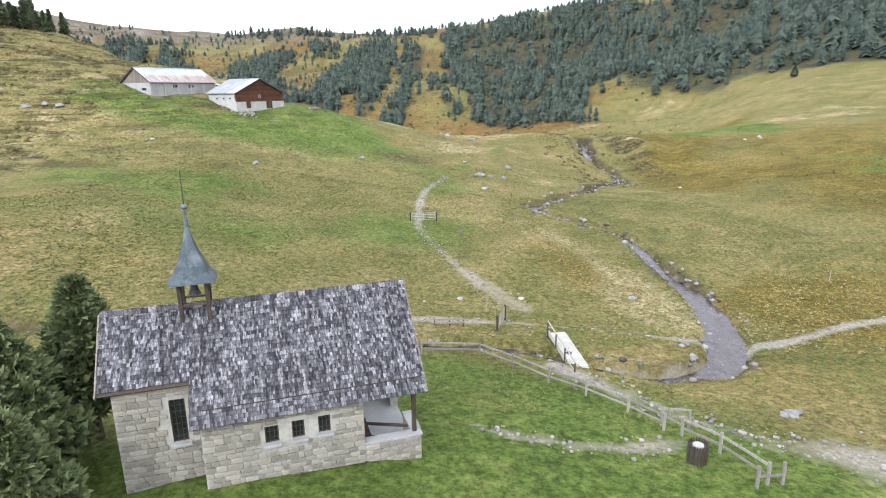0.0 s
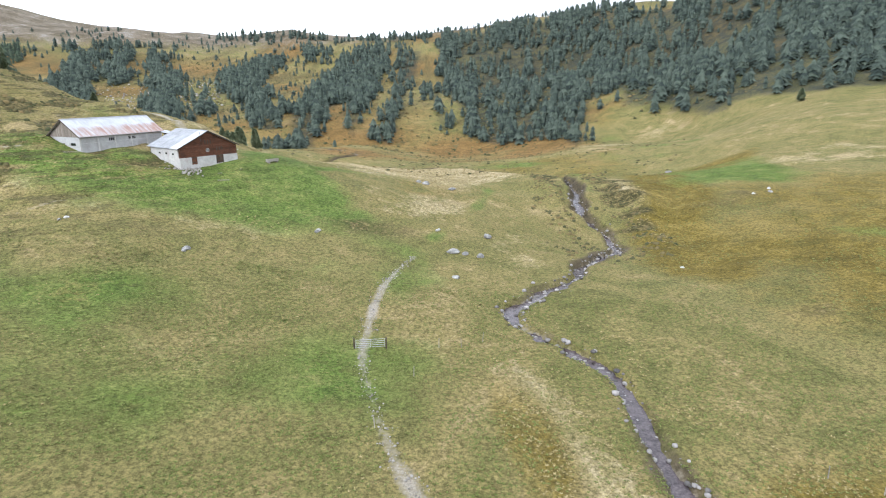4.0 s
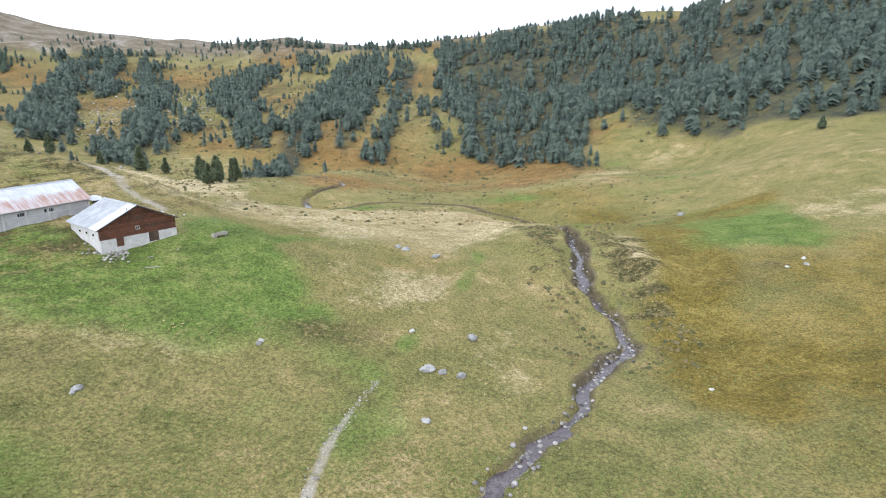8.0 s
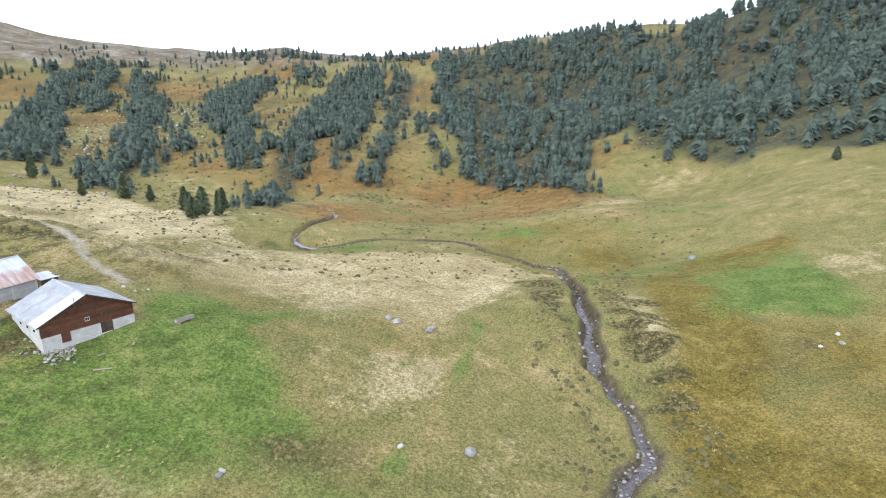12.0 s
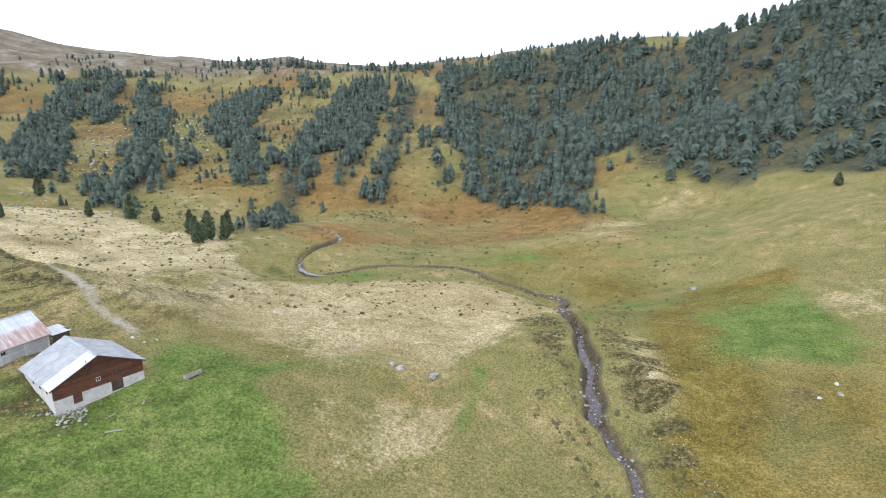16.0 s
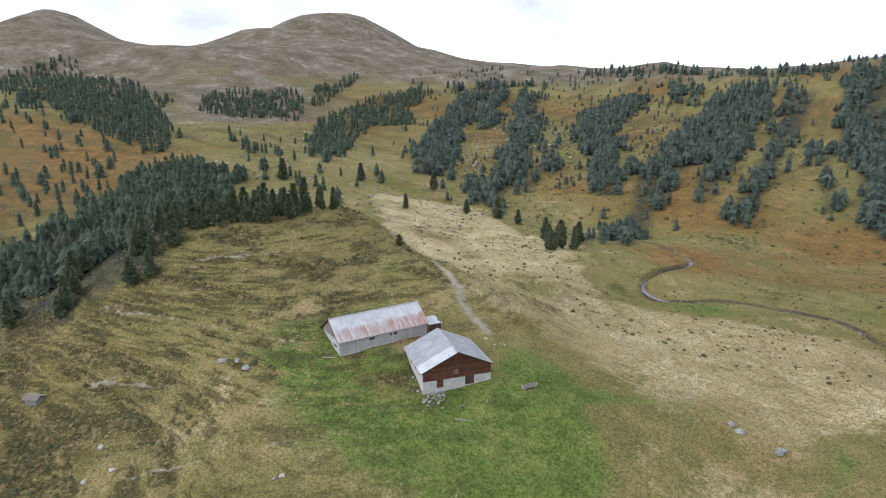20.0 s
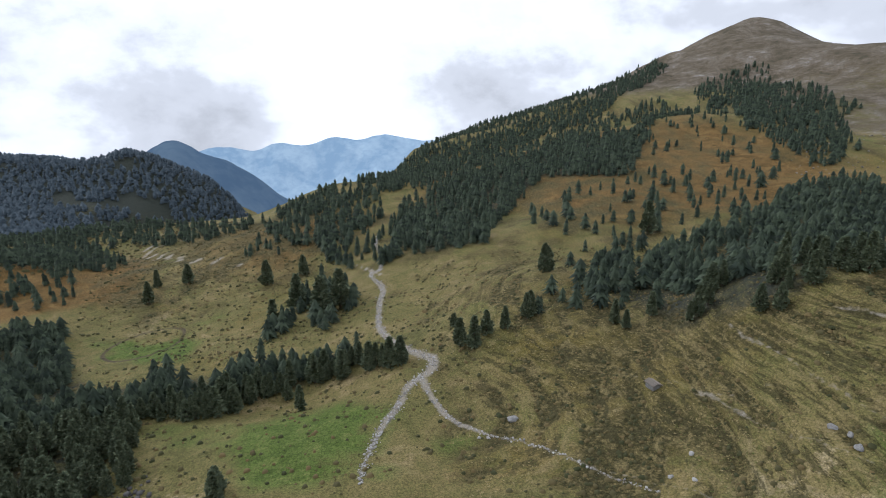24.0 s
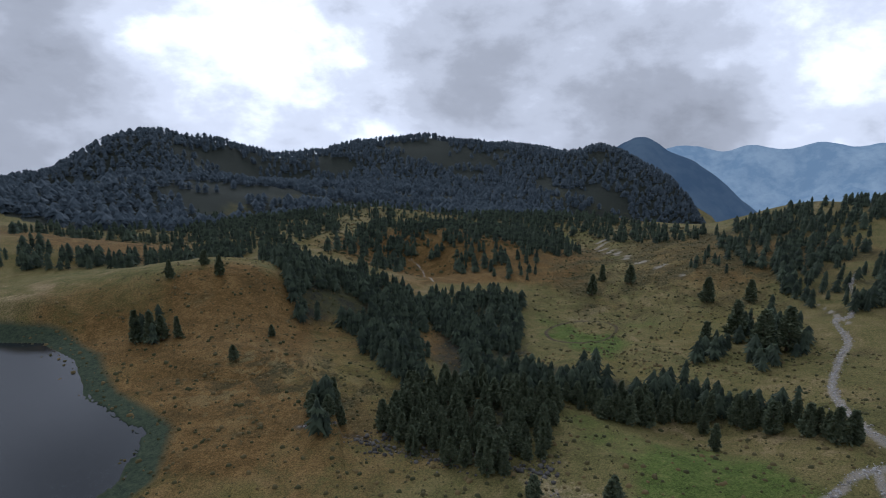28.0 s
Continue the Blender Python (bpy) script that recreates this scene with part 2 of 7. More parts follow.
def needles_material(name, dark, light):
    m, n, l, b = material(name, 0.8, 0, 0.2)
    g = n.new("ShaderNodeNewGeometry")
    f = calc(n, l, "ADD", calc(n, l, "MULTIPLY", g.outputs["Random Per Island"], 0.6), calc(n, l, "MULTIPLY", tex(n, l, 0.7, 4), 0.5))
    l.new(ramp(n, l, f, (0.25, dark), (0.85, light)), b.inputs["Base Color"])
    bumped(n, l, b, tex(n, l, 6.0, 4), 0.6, 0.15)
    return m


# front forest: the bluish cast of the base colour stands in for haze
NEEDLES = needles_material("needles", (0.028, 0.040, 0.034), (0.088, 0.110, 0.082))
WOOD_NEEDLES = needles_material("wood_needles", (0.026, 0.038, 0.027), (0.078, 0.102, 0.062))
# needles tinted blue and lighter: distance haze put into the colour
HAZED_NEEDLES = needles_material("hazed_needles", (0.046, 0.065, 0.080), (0.088, 0.114, 0.134))
SHOOTS = needles_material("pine_shoots", (0.072, 0.096, 0.058), (0.180, 0.206, 0.118))
FRESH_SHOOTS = needles_material("fresh_pine_shoots", (0.070, 0.095, 0.042), (0.200, 0.225, 0.098))
BARK = speckled("bark", (0.05, 0.038, 0.028), (0.15, 0.12, 0.095), 3.0, 0.95, stretch=(1, 1, 0.25))
ROCK = speckled("rock", (0.12, 0.116, 0.11), (0.34, 0.33, 0.31), 1.6, 0.9, bump=0.6, dist=0.05, random_shift=0.2)


def water_material(name, deep, bed, scale, rough):
    m, n, l, b = material(name, rough, 0, 0.38)
    f = calc(n, l, "ADD", calc(n, l, "MULTIPLY", tex(n, l, scale, 5, 0.65), 0.5), calc(n, l, "MULTIPLY", tex(n, l, scale * 4.5, 4, 0.7), 0.5))
    l.new(ramp(n, l, f, (0.40, deep), (0.62, bed)), b.inputs["Base Color"])
    bumped(n, l, b, tex(n, l, 3.2, 4), 0.22, 0.05)
    return m


BROOK = water_material("brook_water", (0.034, 0.026, 0.027), (0.110, 0.086, 0.088), 0.9, 0.24)
TARN = water_material("lake_water", (0.012, 0.015, 0.018), (0.024, 0.029, 0.032), 0.4, 0.06)

# ---- the lie of the land: broad swells, each (x, y, rise, radius) ----
RANGES = [
    (-1172, -1756, -207.9, 900), (-1041, 640, 178.8, 520), (-902, -636, -138.5, 520), (0, 1700, 58.37, 520), (1200, 600, 295.6, 520),
]
SLOPES_A = [
    (-1807, -987, -156.9, 300), (-1688, -1353, -71.46, 300), (-1589, -646, -358.3, 300), (-1500, -300, -36.49, 170), (-1482, -800, 188.1, 300),
    (-1303, -519, -87.74, 170), (-1288, -687, 75.5, 170), (-1238, 1216, 222.3, 300), (-1159, 503, 59.22, 170), (-1093, -575, 30.68, 170),
    (-1052, -1133, 104.2, 300), (-1052, 1389, 34.1, 170), (-1041, 640, -82.16, 170), (-960, -1431, 51.57, 300), (-960, -367, -134.4, 170),
    (-938, 99, 14.58, 170), (-902, -636, 11.38, 170), (-834, -1236, 24.11, 170), (-820, -1789, -59.16, 300), (-753, -796, 55.08, 300),
]
SLOPES_B = [
    (-731, 943, 38.11, 170), (-582, -1260, 39.86, 170), (-510, 451, -9.21, 170), (-500, 1500, 72.1, 170), (-493, -1061, -57.62, 170),
    (-441, -885, 10.74, 170), (-433, 132, 10.39, 170), (-416, -1634, -38.55, 300), (-340, -1331, 21.45, 170), (-339, 1098, 120.7, 300),
    (-300, 1150, -74.22, 170), (-294, -1149, 85.57, 170), (-168, -1607, -133.7, 170), (-136, -1309, -77.63, 170), (-97, -951, -71.03, 170),
    (-35, 842, 42.04, 170), (200, 1200, 19.32, 300), (250, -500, 59.9, 170), (325, 749, 155.5, 300), (500, 300, 125.5, 170),
    (600, 0, 120.8, 170),
]
RISES_A = [
    (-897, -356, 74.96, 100), (-783, 366, -22.15, 100), (-740, -51, 19.06, 100), (-653, -384, -14.21, 100), (-599, -238, -23.82, 100),
    (-567, 225, 10.73, 60), (-518, -119, 12.6, 60), (-497, -256, 3.86, 60), (-466, 766, 9.9, 100), (-465, -91, 9.79, 60),
    (-433, 333, 6.53, 60), (-422, -120, -5.47, 60), (-401, -503, -14.18, 100), (-364, 4, -6.37, 60), (-331, -431, 10.26, 60),
]
RISES_B = [
    (-319, -198, -10.25, 60), (-318, -141, -4.69, 60), (-302, 478, -6.57, 60), (-301, 344, 3.5, 60), (-300, -300, -15.62, 60),
    (-258, 859, 12.14, 100), (-256, 176, 4.19, 60), (-255, -223, 7.88, 60), (-213, -547, -17.35, 100), (-185, -84, -20.47, 100),
    (-174, 395, -16.83, 100), (-167, -819, 20.78, 100), (-167, 178, 12.44, 60), (-164, 427, 6.36, 60), (-129, 626, -3.27, 100),
]
RISES_C = [
    (-107, -371, -11.68, 60), (-100, -500, -20.1, 100), (0, -300, 7.32, 60), (5, 398, -30.56, 100), (12, 262, -8.37, 60),
    (40, -60, -5.08, 60), (81, 619, -44.75, 100), (146, 503, -17.93, 60), (200, 0, 8.92, 60), (208, 400, 7.07, 60),
    (244, 862, -41.74, 100), (281, 531, 13.89, 60), (300, -200, 32.99, 100), (300, 150, 30.75, 100), (325, 749, -75.15, 100),
    (500, 800, 91.35, 100),
]
KNOLLS_A = [
    (-308, 43, -4.75, 36), (-263, 73, 3.5, 36), (-256, -44, -1.85, 36), (-207, -204, -19.56, 36), (-192, 284, 4.81, 36),
    (-188, 70, 4.24, 22), (-168, 128, -1.53, 22), (-154, 75, 4.98, 36), (-154, 216, 5.24, 22), (-139, 50, 1.92, 22),
    (-136, 266, -3.65, 36), (-129, 7, -6.15, 22), (-127, 131, 6.26, 22), (-122, 228, 5.78, 22), (-118, -28, -1.98, 22),
    (-117, 204, -5.73, 22), (-113, 180, 16.13, 22), (-108, 94, 2.28, 22), (-104, 57, -3.29, 22),
]
KNOLLS_B = [
    (-101, 139, -4.82, 22), (-97, 365, -17.9, 36), (-91, -131, -4.61, 22), (-86, 222, 2.07, 22), (-84, -102, -1.64, 36),
    (-80, -159, 13.4, 36), (-78, -265, -5.17, 36), (-75, 357, 13.28, 36), (-72, 168, 11.53, 22), (-70, 70, 1.35, 36),
    (-70, 131, 8.3, 22), (-63, 148, 4.85, 36), (-60, 30, 1.49, 22), (-59, -50, -4.92, 36), (-58, 255, -7.66, 22),
    (-54, -180, 5.35, 36), (-52, 104, 3.71, 22), (-45, 60, 3.51, 22), (-44, -98, 4.89, 22),
]
KNOLLS_C = [
    (-35, 145, 5.25, 22), (-30, -62, 2.09, 22), (-27, 172, 1.96, 22), (-25, -90, -7.52, 22), (-22, -148, -8.1, 22),
    (-16, -180, 7.36, 36), (-5, 81, -1, 22), (-2, 18, 2.55, 22), (5, 52, -1.12, 22), (5, 109, -1.19, 22),
    (35, 144, -4.21, 22), (35, 244, -4.77, 22), (36, 67, -3.74, 36), (42, 123, -3.51, 36), (45, 35, -0.85, 22),
    (70, 183, -0.94, 36), (77, 250, -7.8, 36), (105, 313, -5.63, 36), (105, 358, -9.5, 36), (139, 266, 3.38, 36),
]
KNOLLS_D = [  # the steep knoll behind the barns
    (-158, 104, -1.9, 24), (-138, 104, 1.9, 24), (-118, 104, -1.5, 24), (-98, 104, -1.4, 24), (-148, 124, 5.6, 24), (-128, 124, 3.2, 24), (-108, 124, 6.6, 24), (-88, 124, 4.1, 24), (-158, 144, 1.6, 24), (-138, 144, -1.0, 24), (-118, 144, 6.7, 24), (-98, 144, 13.5, 24),
    (-78, 144, -5.2, 24), (-148, 164, 2.5, 24), (-128, 164, -1.9, 24), (-108, 164, 7.7, 24), (-88, 164, -0.9, 24), (-68, 164, 0.7, 24), (-158, 184, 1.1, 24), (-118, 184, -0.8, 24), (-98, 184, -2.2, 24), (-78, 184, 2.1, 24),
]
SUMMITS = [  # peaks, saddles and shoulders of the skyline
    (-1138, 488, 17, 70), (-1192, 645, -13, 80), (-1220, 885, 11, 65), (-1060, 1281, -22, 90), (-628, 905, -10, 100), (-430, 978, -9, 120), (-485, -130, -11, 55), (-1755, -35, -45, 200),
    (-1048, 103, -18, 80), (-1076, 225, -10, 60), (-1061, 301, 9, 50), (233, 655, -9, 50), (0, 800, -8, 70), (100, 790, -8, 70), (190, 690, -8, 50), (-110, 870, -6, 80), (-480, -1210, 38, 130), (-803, -1249, 18, 80), (-1333, -919, -34, 80), (-1265, -583, 24, 80),
]
BASE = 2.32
SWELLS = np.array(KNOLLS_D + SUMMITS + RANGES + SLOPES_A + SLOPES_B + RISES_A + RISES_B + RISES_C + KNOLLS_A + KNOLLS_B + KNOLLS_C)
rng = np.random.default_rng(7)
LATTICE = rng.random((6, 256, 256))


def vnoise(x, y, layer=0):
    xi, yi = np.floor(x).astype(int), np.floor(y).astype(int)
    fx, fy = x - xi, y - yi
    fx, fy = fx * fx * (3 - 2 * fx), fy * fy * (3 - 2 * fy)
    t = LATTICE[layer]
    a, b = t[xi & 255, yi & 255], t[(xi + 1) & 255, yi & 255]
    c, d = t[xi & 255, (yi + 1) & 255], t[(xi + 1) & 255, (yi + 1) & 255]
    return (a * (1 - fx) + b * fx) * (1 - fy) + (c * (1 - fx) + d * fx) * fy - 0.5


def fbm(x, y, size, octaves=4, layer=0):
    out, amp = 0.0, 1.0
    for k in range(octaves):
        out, amp, size = out + amp * vnoise(x / size + 17.3 * k, y / size - 9.1 * k, layer), amp * 0.5, size / 2
    return out


def near_line(x, y, line):
    """Distance to a line of (x, y, ...) and the further columns at the nearest place on it."""
    line = np.array(line, float)
    best, value = np.full(np.shape(x), 1e9), np.zeros((*np.shape(x), line.shape[1] - 2))
    for p, q in zip(line[:-1], line[1:]):
        v = q[:2] - p[:2]
        k = np.clip(((x - p[0]) * v[0] + (y - p[1]) * v[1]) / (v @ v), 0, 1)
        d = np.hypot(x - p[0] - k * v[0], y - p[1] - k * v[1])
        closer = d < best
        best = np.where(closer, d, best)
        value[closer] = (p[2:] + k[..., None] * (q[2:] - p[2:]))[closer]
    return best, value


def smooth(line, per=6):
    """A Catmull-Rom line through the points."""
    p = np.array(line, float)
    p = np.vstack([2 * p[0] - p[1], p, 2 * p[-1] - p[-2]])
    out = []
    for i in range(1, len(p) - 2):
        for t in np.arange(per) / per:
            out.append(0.5 * (2 * p[i] + (p[i + 1] - p[i - 1]) * t + (2 * p[i - 1] - 5 * p[i] + 4 * p[i + 1] - p[i + 2]) * t**2 + (3 * p[i] - p[i - 1] - 3 * p[i + 1] + p[i + 2]) * t**3))
    return np.array(out + [p[-2]])


def inside(x, y, ring):
    hit = np.zeros(np.shape(x), bool)
    for (x0, y0), (x1, y1) in zip(ring, ring[1:] + ring[:1]):
        if y0 != y1:
            hit ^= ((y0 > y) != (y1 > y)) & (x < (x1 - x0) * (y - y0) / (y1 - y0) + x0)
    return hit


def spot(x, y, cx, cy, rx, ry, turn=0.0):
    c, s = math.cos(radians(turn)), math.sin(radians(turn))
    u, v = ((x - cx) * c + (y - cy) * s) / rx, ((y - cy) * c - (x - cx) * s) / ry
    return np.exp(-(u * u + v * v) ** 2)


def swell(x, y):
    x, y = np.atleast_1d(x), np.atleast_1d(y)
    out = np.full(np.shape(x), BASE)
    for cx, cy, rise, r in SWELLS:
        d = ((x - cx) ** 2 + (y - cy) ** 2) / r**2
        near = d < 14
        out[near] += rise * np.exp(-d[near])
    return out


# the brook from the valley head past the chapel to the ravine: x, y, width
BROOK_LINE = smooth([(-93, 318, .8), (-70, 320, .8), (-51, 301, 1), (-59, 272, 1), (-48, 258, 1.1), (-25, 267, 1.1), (-1, 272, 1.1), (12, 261, 1.1), (26, 251, 1.1),
                     (36, 245, 1.1), (32, 225, 1.1), (33, 197, 1.1), (32, 173, 1.2), (31, 160, 1.3), (34, 152, 1.3), (35, 139, 1.3), (27, 126, 1.2), (23, 114, 1.2),
                     (18, 107, 1.3), (12.5, 98, 1.4), (15, 92, 1.1), (19, 88, 1.0), (23, 82, 1.0), (24, 68, 1.3), (25, 62, 1.8), (24.3, 54, 2.3), (22, 46, 2.5), (17, 42.3, 1.5),
                     (13.5, 42.8, .9), (10, 44.2, .8), (6, 45.6, .9), (2, 45, 1.3), (-2, 44.2, 1.5), (-8, 43, .9), (-14, 42, .6), (-30, 40, .6), (-50, 25, .6), (-66, 8, .7), (-76, -6, 1.1), (-70, -18, .8), (-61, -38, .7),
                     (-57, -50, .6), (-46, -57, .4)], 4)
pools = np.array([0.5 + 1.0 * math.sin(0.9 * k) * math.sin(0.37 * k + 1.1) for k in range(len(BROOK_LINE))])
stony = (BROOK_LINE[:, 1] > 85) & (BROOK_LINE[:, 1] < 235)
BROOK_LINE[:, 0] += np.where(stony, 0.55 * np.sin(1.9 * np.arange(len(BROOK_LINE))), 0)
BROOK_LINE[:, 2] *= np.where(stony, 0.62 + 0.75 * np.clip(pools, 0, 1.3), 1)
TRACKS = [  # line of x, y, half width and how bare
    smooth([(60, 64, .5, .6), (36, 54, .55, .85), (30, 51, .6, .9), (25, 48.5, .8, 1), (20, 49, .5, .8), (16, 50, .4, .6), (10, 51, .4, .6), (6, 50.8, .5, .85), (3, 50.4, .6, 1), (0, 49.9, .7, 1), (-3, 49.1, .7, 1), (-6, 48.1, .7, 1), (-9, 46.9, .6, .95), (-12, 45.6, .4, .5), (-16, 44.2, .3, .38), (-19, 43.2, .5, .7), (-22, 42, .4, .6), (-27, 40, .3, .2)]),
    smooth([(8.5, 55.5, 1.3, .78), (6, 59, 1.2, .74), (2, 66, .6, .52), (-2, 76, .5, .55), (-4, 84, .55, .74), (-5, 99, .6, .86), (-4, 108, .5, .74), (-2, 116, .35, .45)]),
    smooth([(4.5, 32, .3, .7), (7, 31.2, .5, .8), (11, 31, .6, .85), (14, 32, .7, .85)]),
    smooth([(9.5, 42, .8, .9), (11, 40, .9, .92), (14, 37, .9, .85), (16, 35, .9, .85), (19, 33, 1.1, .8), (22, 32, 1.7, .85), (28, 28, 2.6, .9)]),
    smooth([(-92, 176, .3, .4), (-84, 173, .5, .6), (-77, 171, .7, .75), (-67, 166, 1.1, .8), (-60, 160, 1.4, .8), (-51, 156, 1.2, .7)]),
    smooth([(-60, 209, .3, .5), (-46, 200, .4, .6), (-28, 181, .4, .65), (-15, 174, .4, .6), (-18, 166, .3, .5), (-27, 157, .25, .45)]),
    smooth([(-300, -10, .8, .9), (-280, -6, .8, 1), (-262, 1, .9, 1), (-239, 5, .9, 1), (-234, 2, .9, 1), (-213, 12, 1, 1), (-194, 15, 1, 1), (-170, 20, 1, .95), (-156, 26, 1.1, .95), (-142, 35, 1.2, .95), (-132, 43, 1.3, .95), (-126, 43, 1.5, .95), (-121, 39, 1.3, .95), (-113, 38, 1.1, .9), (-101, 36, .9, .8), (-86, 36, .6, .6), (-78, 37, .4, .4)]),
    smooth([(-124, 41, 1.0, .9), (-115, 45, .8, .9), (-107, 50, .7, .85), (-101, 57, .6, .75), (-95, 66, .4, .65), (-88, 74, .4, .6), (-76, 88, .3, .45)]),
    smooth([(-395, -150, 1.0, 1), (-360, -175, 1.2, 1), (-339, -173, 1.2, 1), (-318, -150, 1.1, 1), (-304, -133, 1, 1), (-292, -108, .9, .9), (-283, -86, .7, .8)]),
]
TRACKS += [  # cattle trails across the hillside and the far road
    smooth([(-120, 112, .3, .5), (-110, 114, .4, .6), (-100, 117, .35, .6), (-85, 121, .3, .55), (-73, 125, .3, .5)]), smooth([(-116, 90, .3, .45), (-110, 96, .3, .5), (-105, 101, .35, .55), (-87, 109, .35, .55), (-69, 119, .3, .4)]),
    smooth([(-86, 77, .3, .4), (-76, 92, .35, .5), (-62, 105, .35, .5), (-54, 114, .3, .4), (-45, 124, .25, .3)]), smooth([(-108, 127, .3, .45), (-99, 136, .3, .5), (-95, 147, .3, .45)]), smooth([(-94, 128, .3, .4), (-85, 141, .3, .5), (-78, 159, .3, .4)]), smooth([(-113, 96, .3, .4), (-101, 103, .3, .5), (-95, 118, .3, .4)]),
]
TRACKS += [
    smooth([(-274, -77, .8, .7), (-287, -113, 1, .9), (-320, -161, 1.1, 1), (-334, -169, 1.2, 1), (-355, -169, 1.2, .9), (-376, -147, 1.3, 1), (-382, -121, 1.3, 1)]), smooth([(-263, -18, .5, .7), (-255, -11, .7, .9), (-232, 7, .8, .9)]),
    smooth([(-195, -217, .6, .8), (-208, -221, .7, .9), (-205, -207, .8, 1), (-190, -185, .6, .7), (-175, -161, .6, .9)]),
]
LAKE = [(2, -166), (-7, -158), (-12, -135), (-10, -106), (-16, -78), (-8, -62), (10, -52), (40, -50), (80, -70), (110, -110), (100, -160), (60, -190), (20, -185)]
LAKE_LEVEL = -5.0


def lake_field(x, y):
    """Metres from the shore, positive on the water."""
    d = near_line(x, y, LAKE + LAKE[:1])[0] + 1.2 * fbm(x, y, 9, 3, 4)
    return np.where(inside(x, y, LAKE), d, -d)


def treads(x, y):
    """Patches drawn out along the contours of the steep pasture, about -0.7 to 0.7."""
    h, s = swell(x, y), 0.5 * x + 0.85 * y
    w = 0.9 * fbm(x, y, 18, 2, 3)
    return vnoise(s / 7 + w, h * 1.05 + 0.12 * s, 2) + 0.55 * vnoise(s / 3.2 - w, h * 2.3 - 0.1 * s, 5) + 0.3 * fbm(x, y, 5, 2, 0)


def trodden(x, y):
    """Where cattle and snow creep have broken the turf into steps, 0 to 1."""
    return np.clip(spot(x, y, -108, 128, 72, 56) + 0.9 * spot(x, y, -110, 84, 52, 34) + 0.7 * spot(x, y, -165, 62, 40, 26) + 0.95 * spot(x, y, -54, -85, 30, 24) + 0.6 * spot(x, y, -262, -95, 70, 50) + 0.75 * spot(x, y, -72, 195, 30, 34), 0, 1)


# low ridges of turf, crept down the pale slope or left beside the small gorge: x, y, height, half width
LOBES_A = [
    smooth([(-38, 189, .5, 2.2), (-31, 203, .8, 2.6), (-15, 224, 1.1, 3), (12, 231, 1.0, 3), (28, 238, .5, 2)]), smooth([(2, 199, .5, 2), (10, 207, 1.0, 2.6), (21, 201, .9, 2.4), (25, 187, .4, 2)]), smooth([(-28, 212, .5, 2), (-16, 233, .9, 2.6), (10, 240, .7, 2)]),
    smooth([(-15, 198, .4, 2), (-10, 214, .8, 2.4), (4, 222, .6, 2)]), smooth([(-62, 196, .4, 2), (-44, 208, .8, 2.6), (-30, 224, .6, 2)]), smooth([(-48, 186, .4, 2), (-34, 178, .9, 2.6), (-20, 178, .8, 2.4), (-10, 184, .4, 2)]),
]
LOBES_B = [
    smooth([(37, 184, .4, 2), (42, 175, 1.3, 3), (46, 164, 1.6, 3.4), (45, 156, 1.3, 3), (41, 151, .4, 2)]), smooth([(39, 143, .4, 2), (43, 140, 1.2, 3), (44, 133, .9, 3), (40, 122, .3, 2)]), smooth([(37, 198, .4, 2), (46, 203, .9, 2.6), (52, 196, .4, 2.4)]),
    smooth([(14, 201, .3, 2), (21, 186, 1.1, 3), (25, 170, 1.2, 3), (27, 157, .9, 2.4), (27, 146, .3, 2)]),
    smooth([(48, 200, -.3, 3), (55, 192, -.7, 4), (57, 180, -.8, 4), (53, 161, -.8, 4), (51, 149, -.8, 4), (47, 131, -.6, 4), (44, 112, -.3, 3)]),
]
LOBES = LOBES_A + LOBES_B


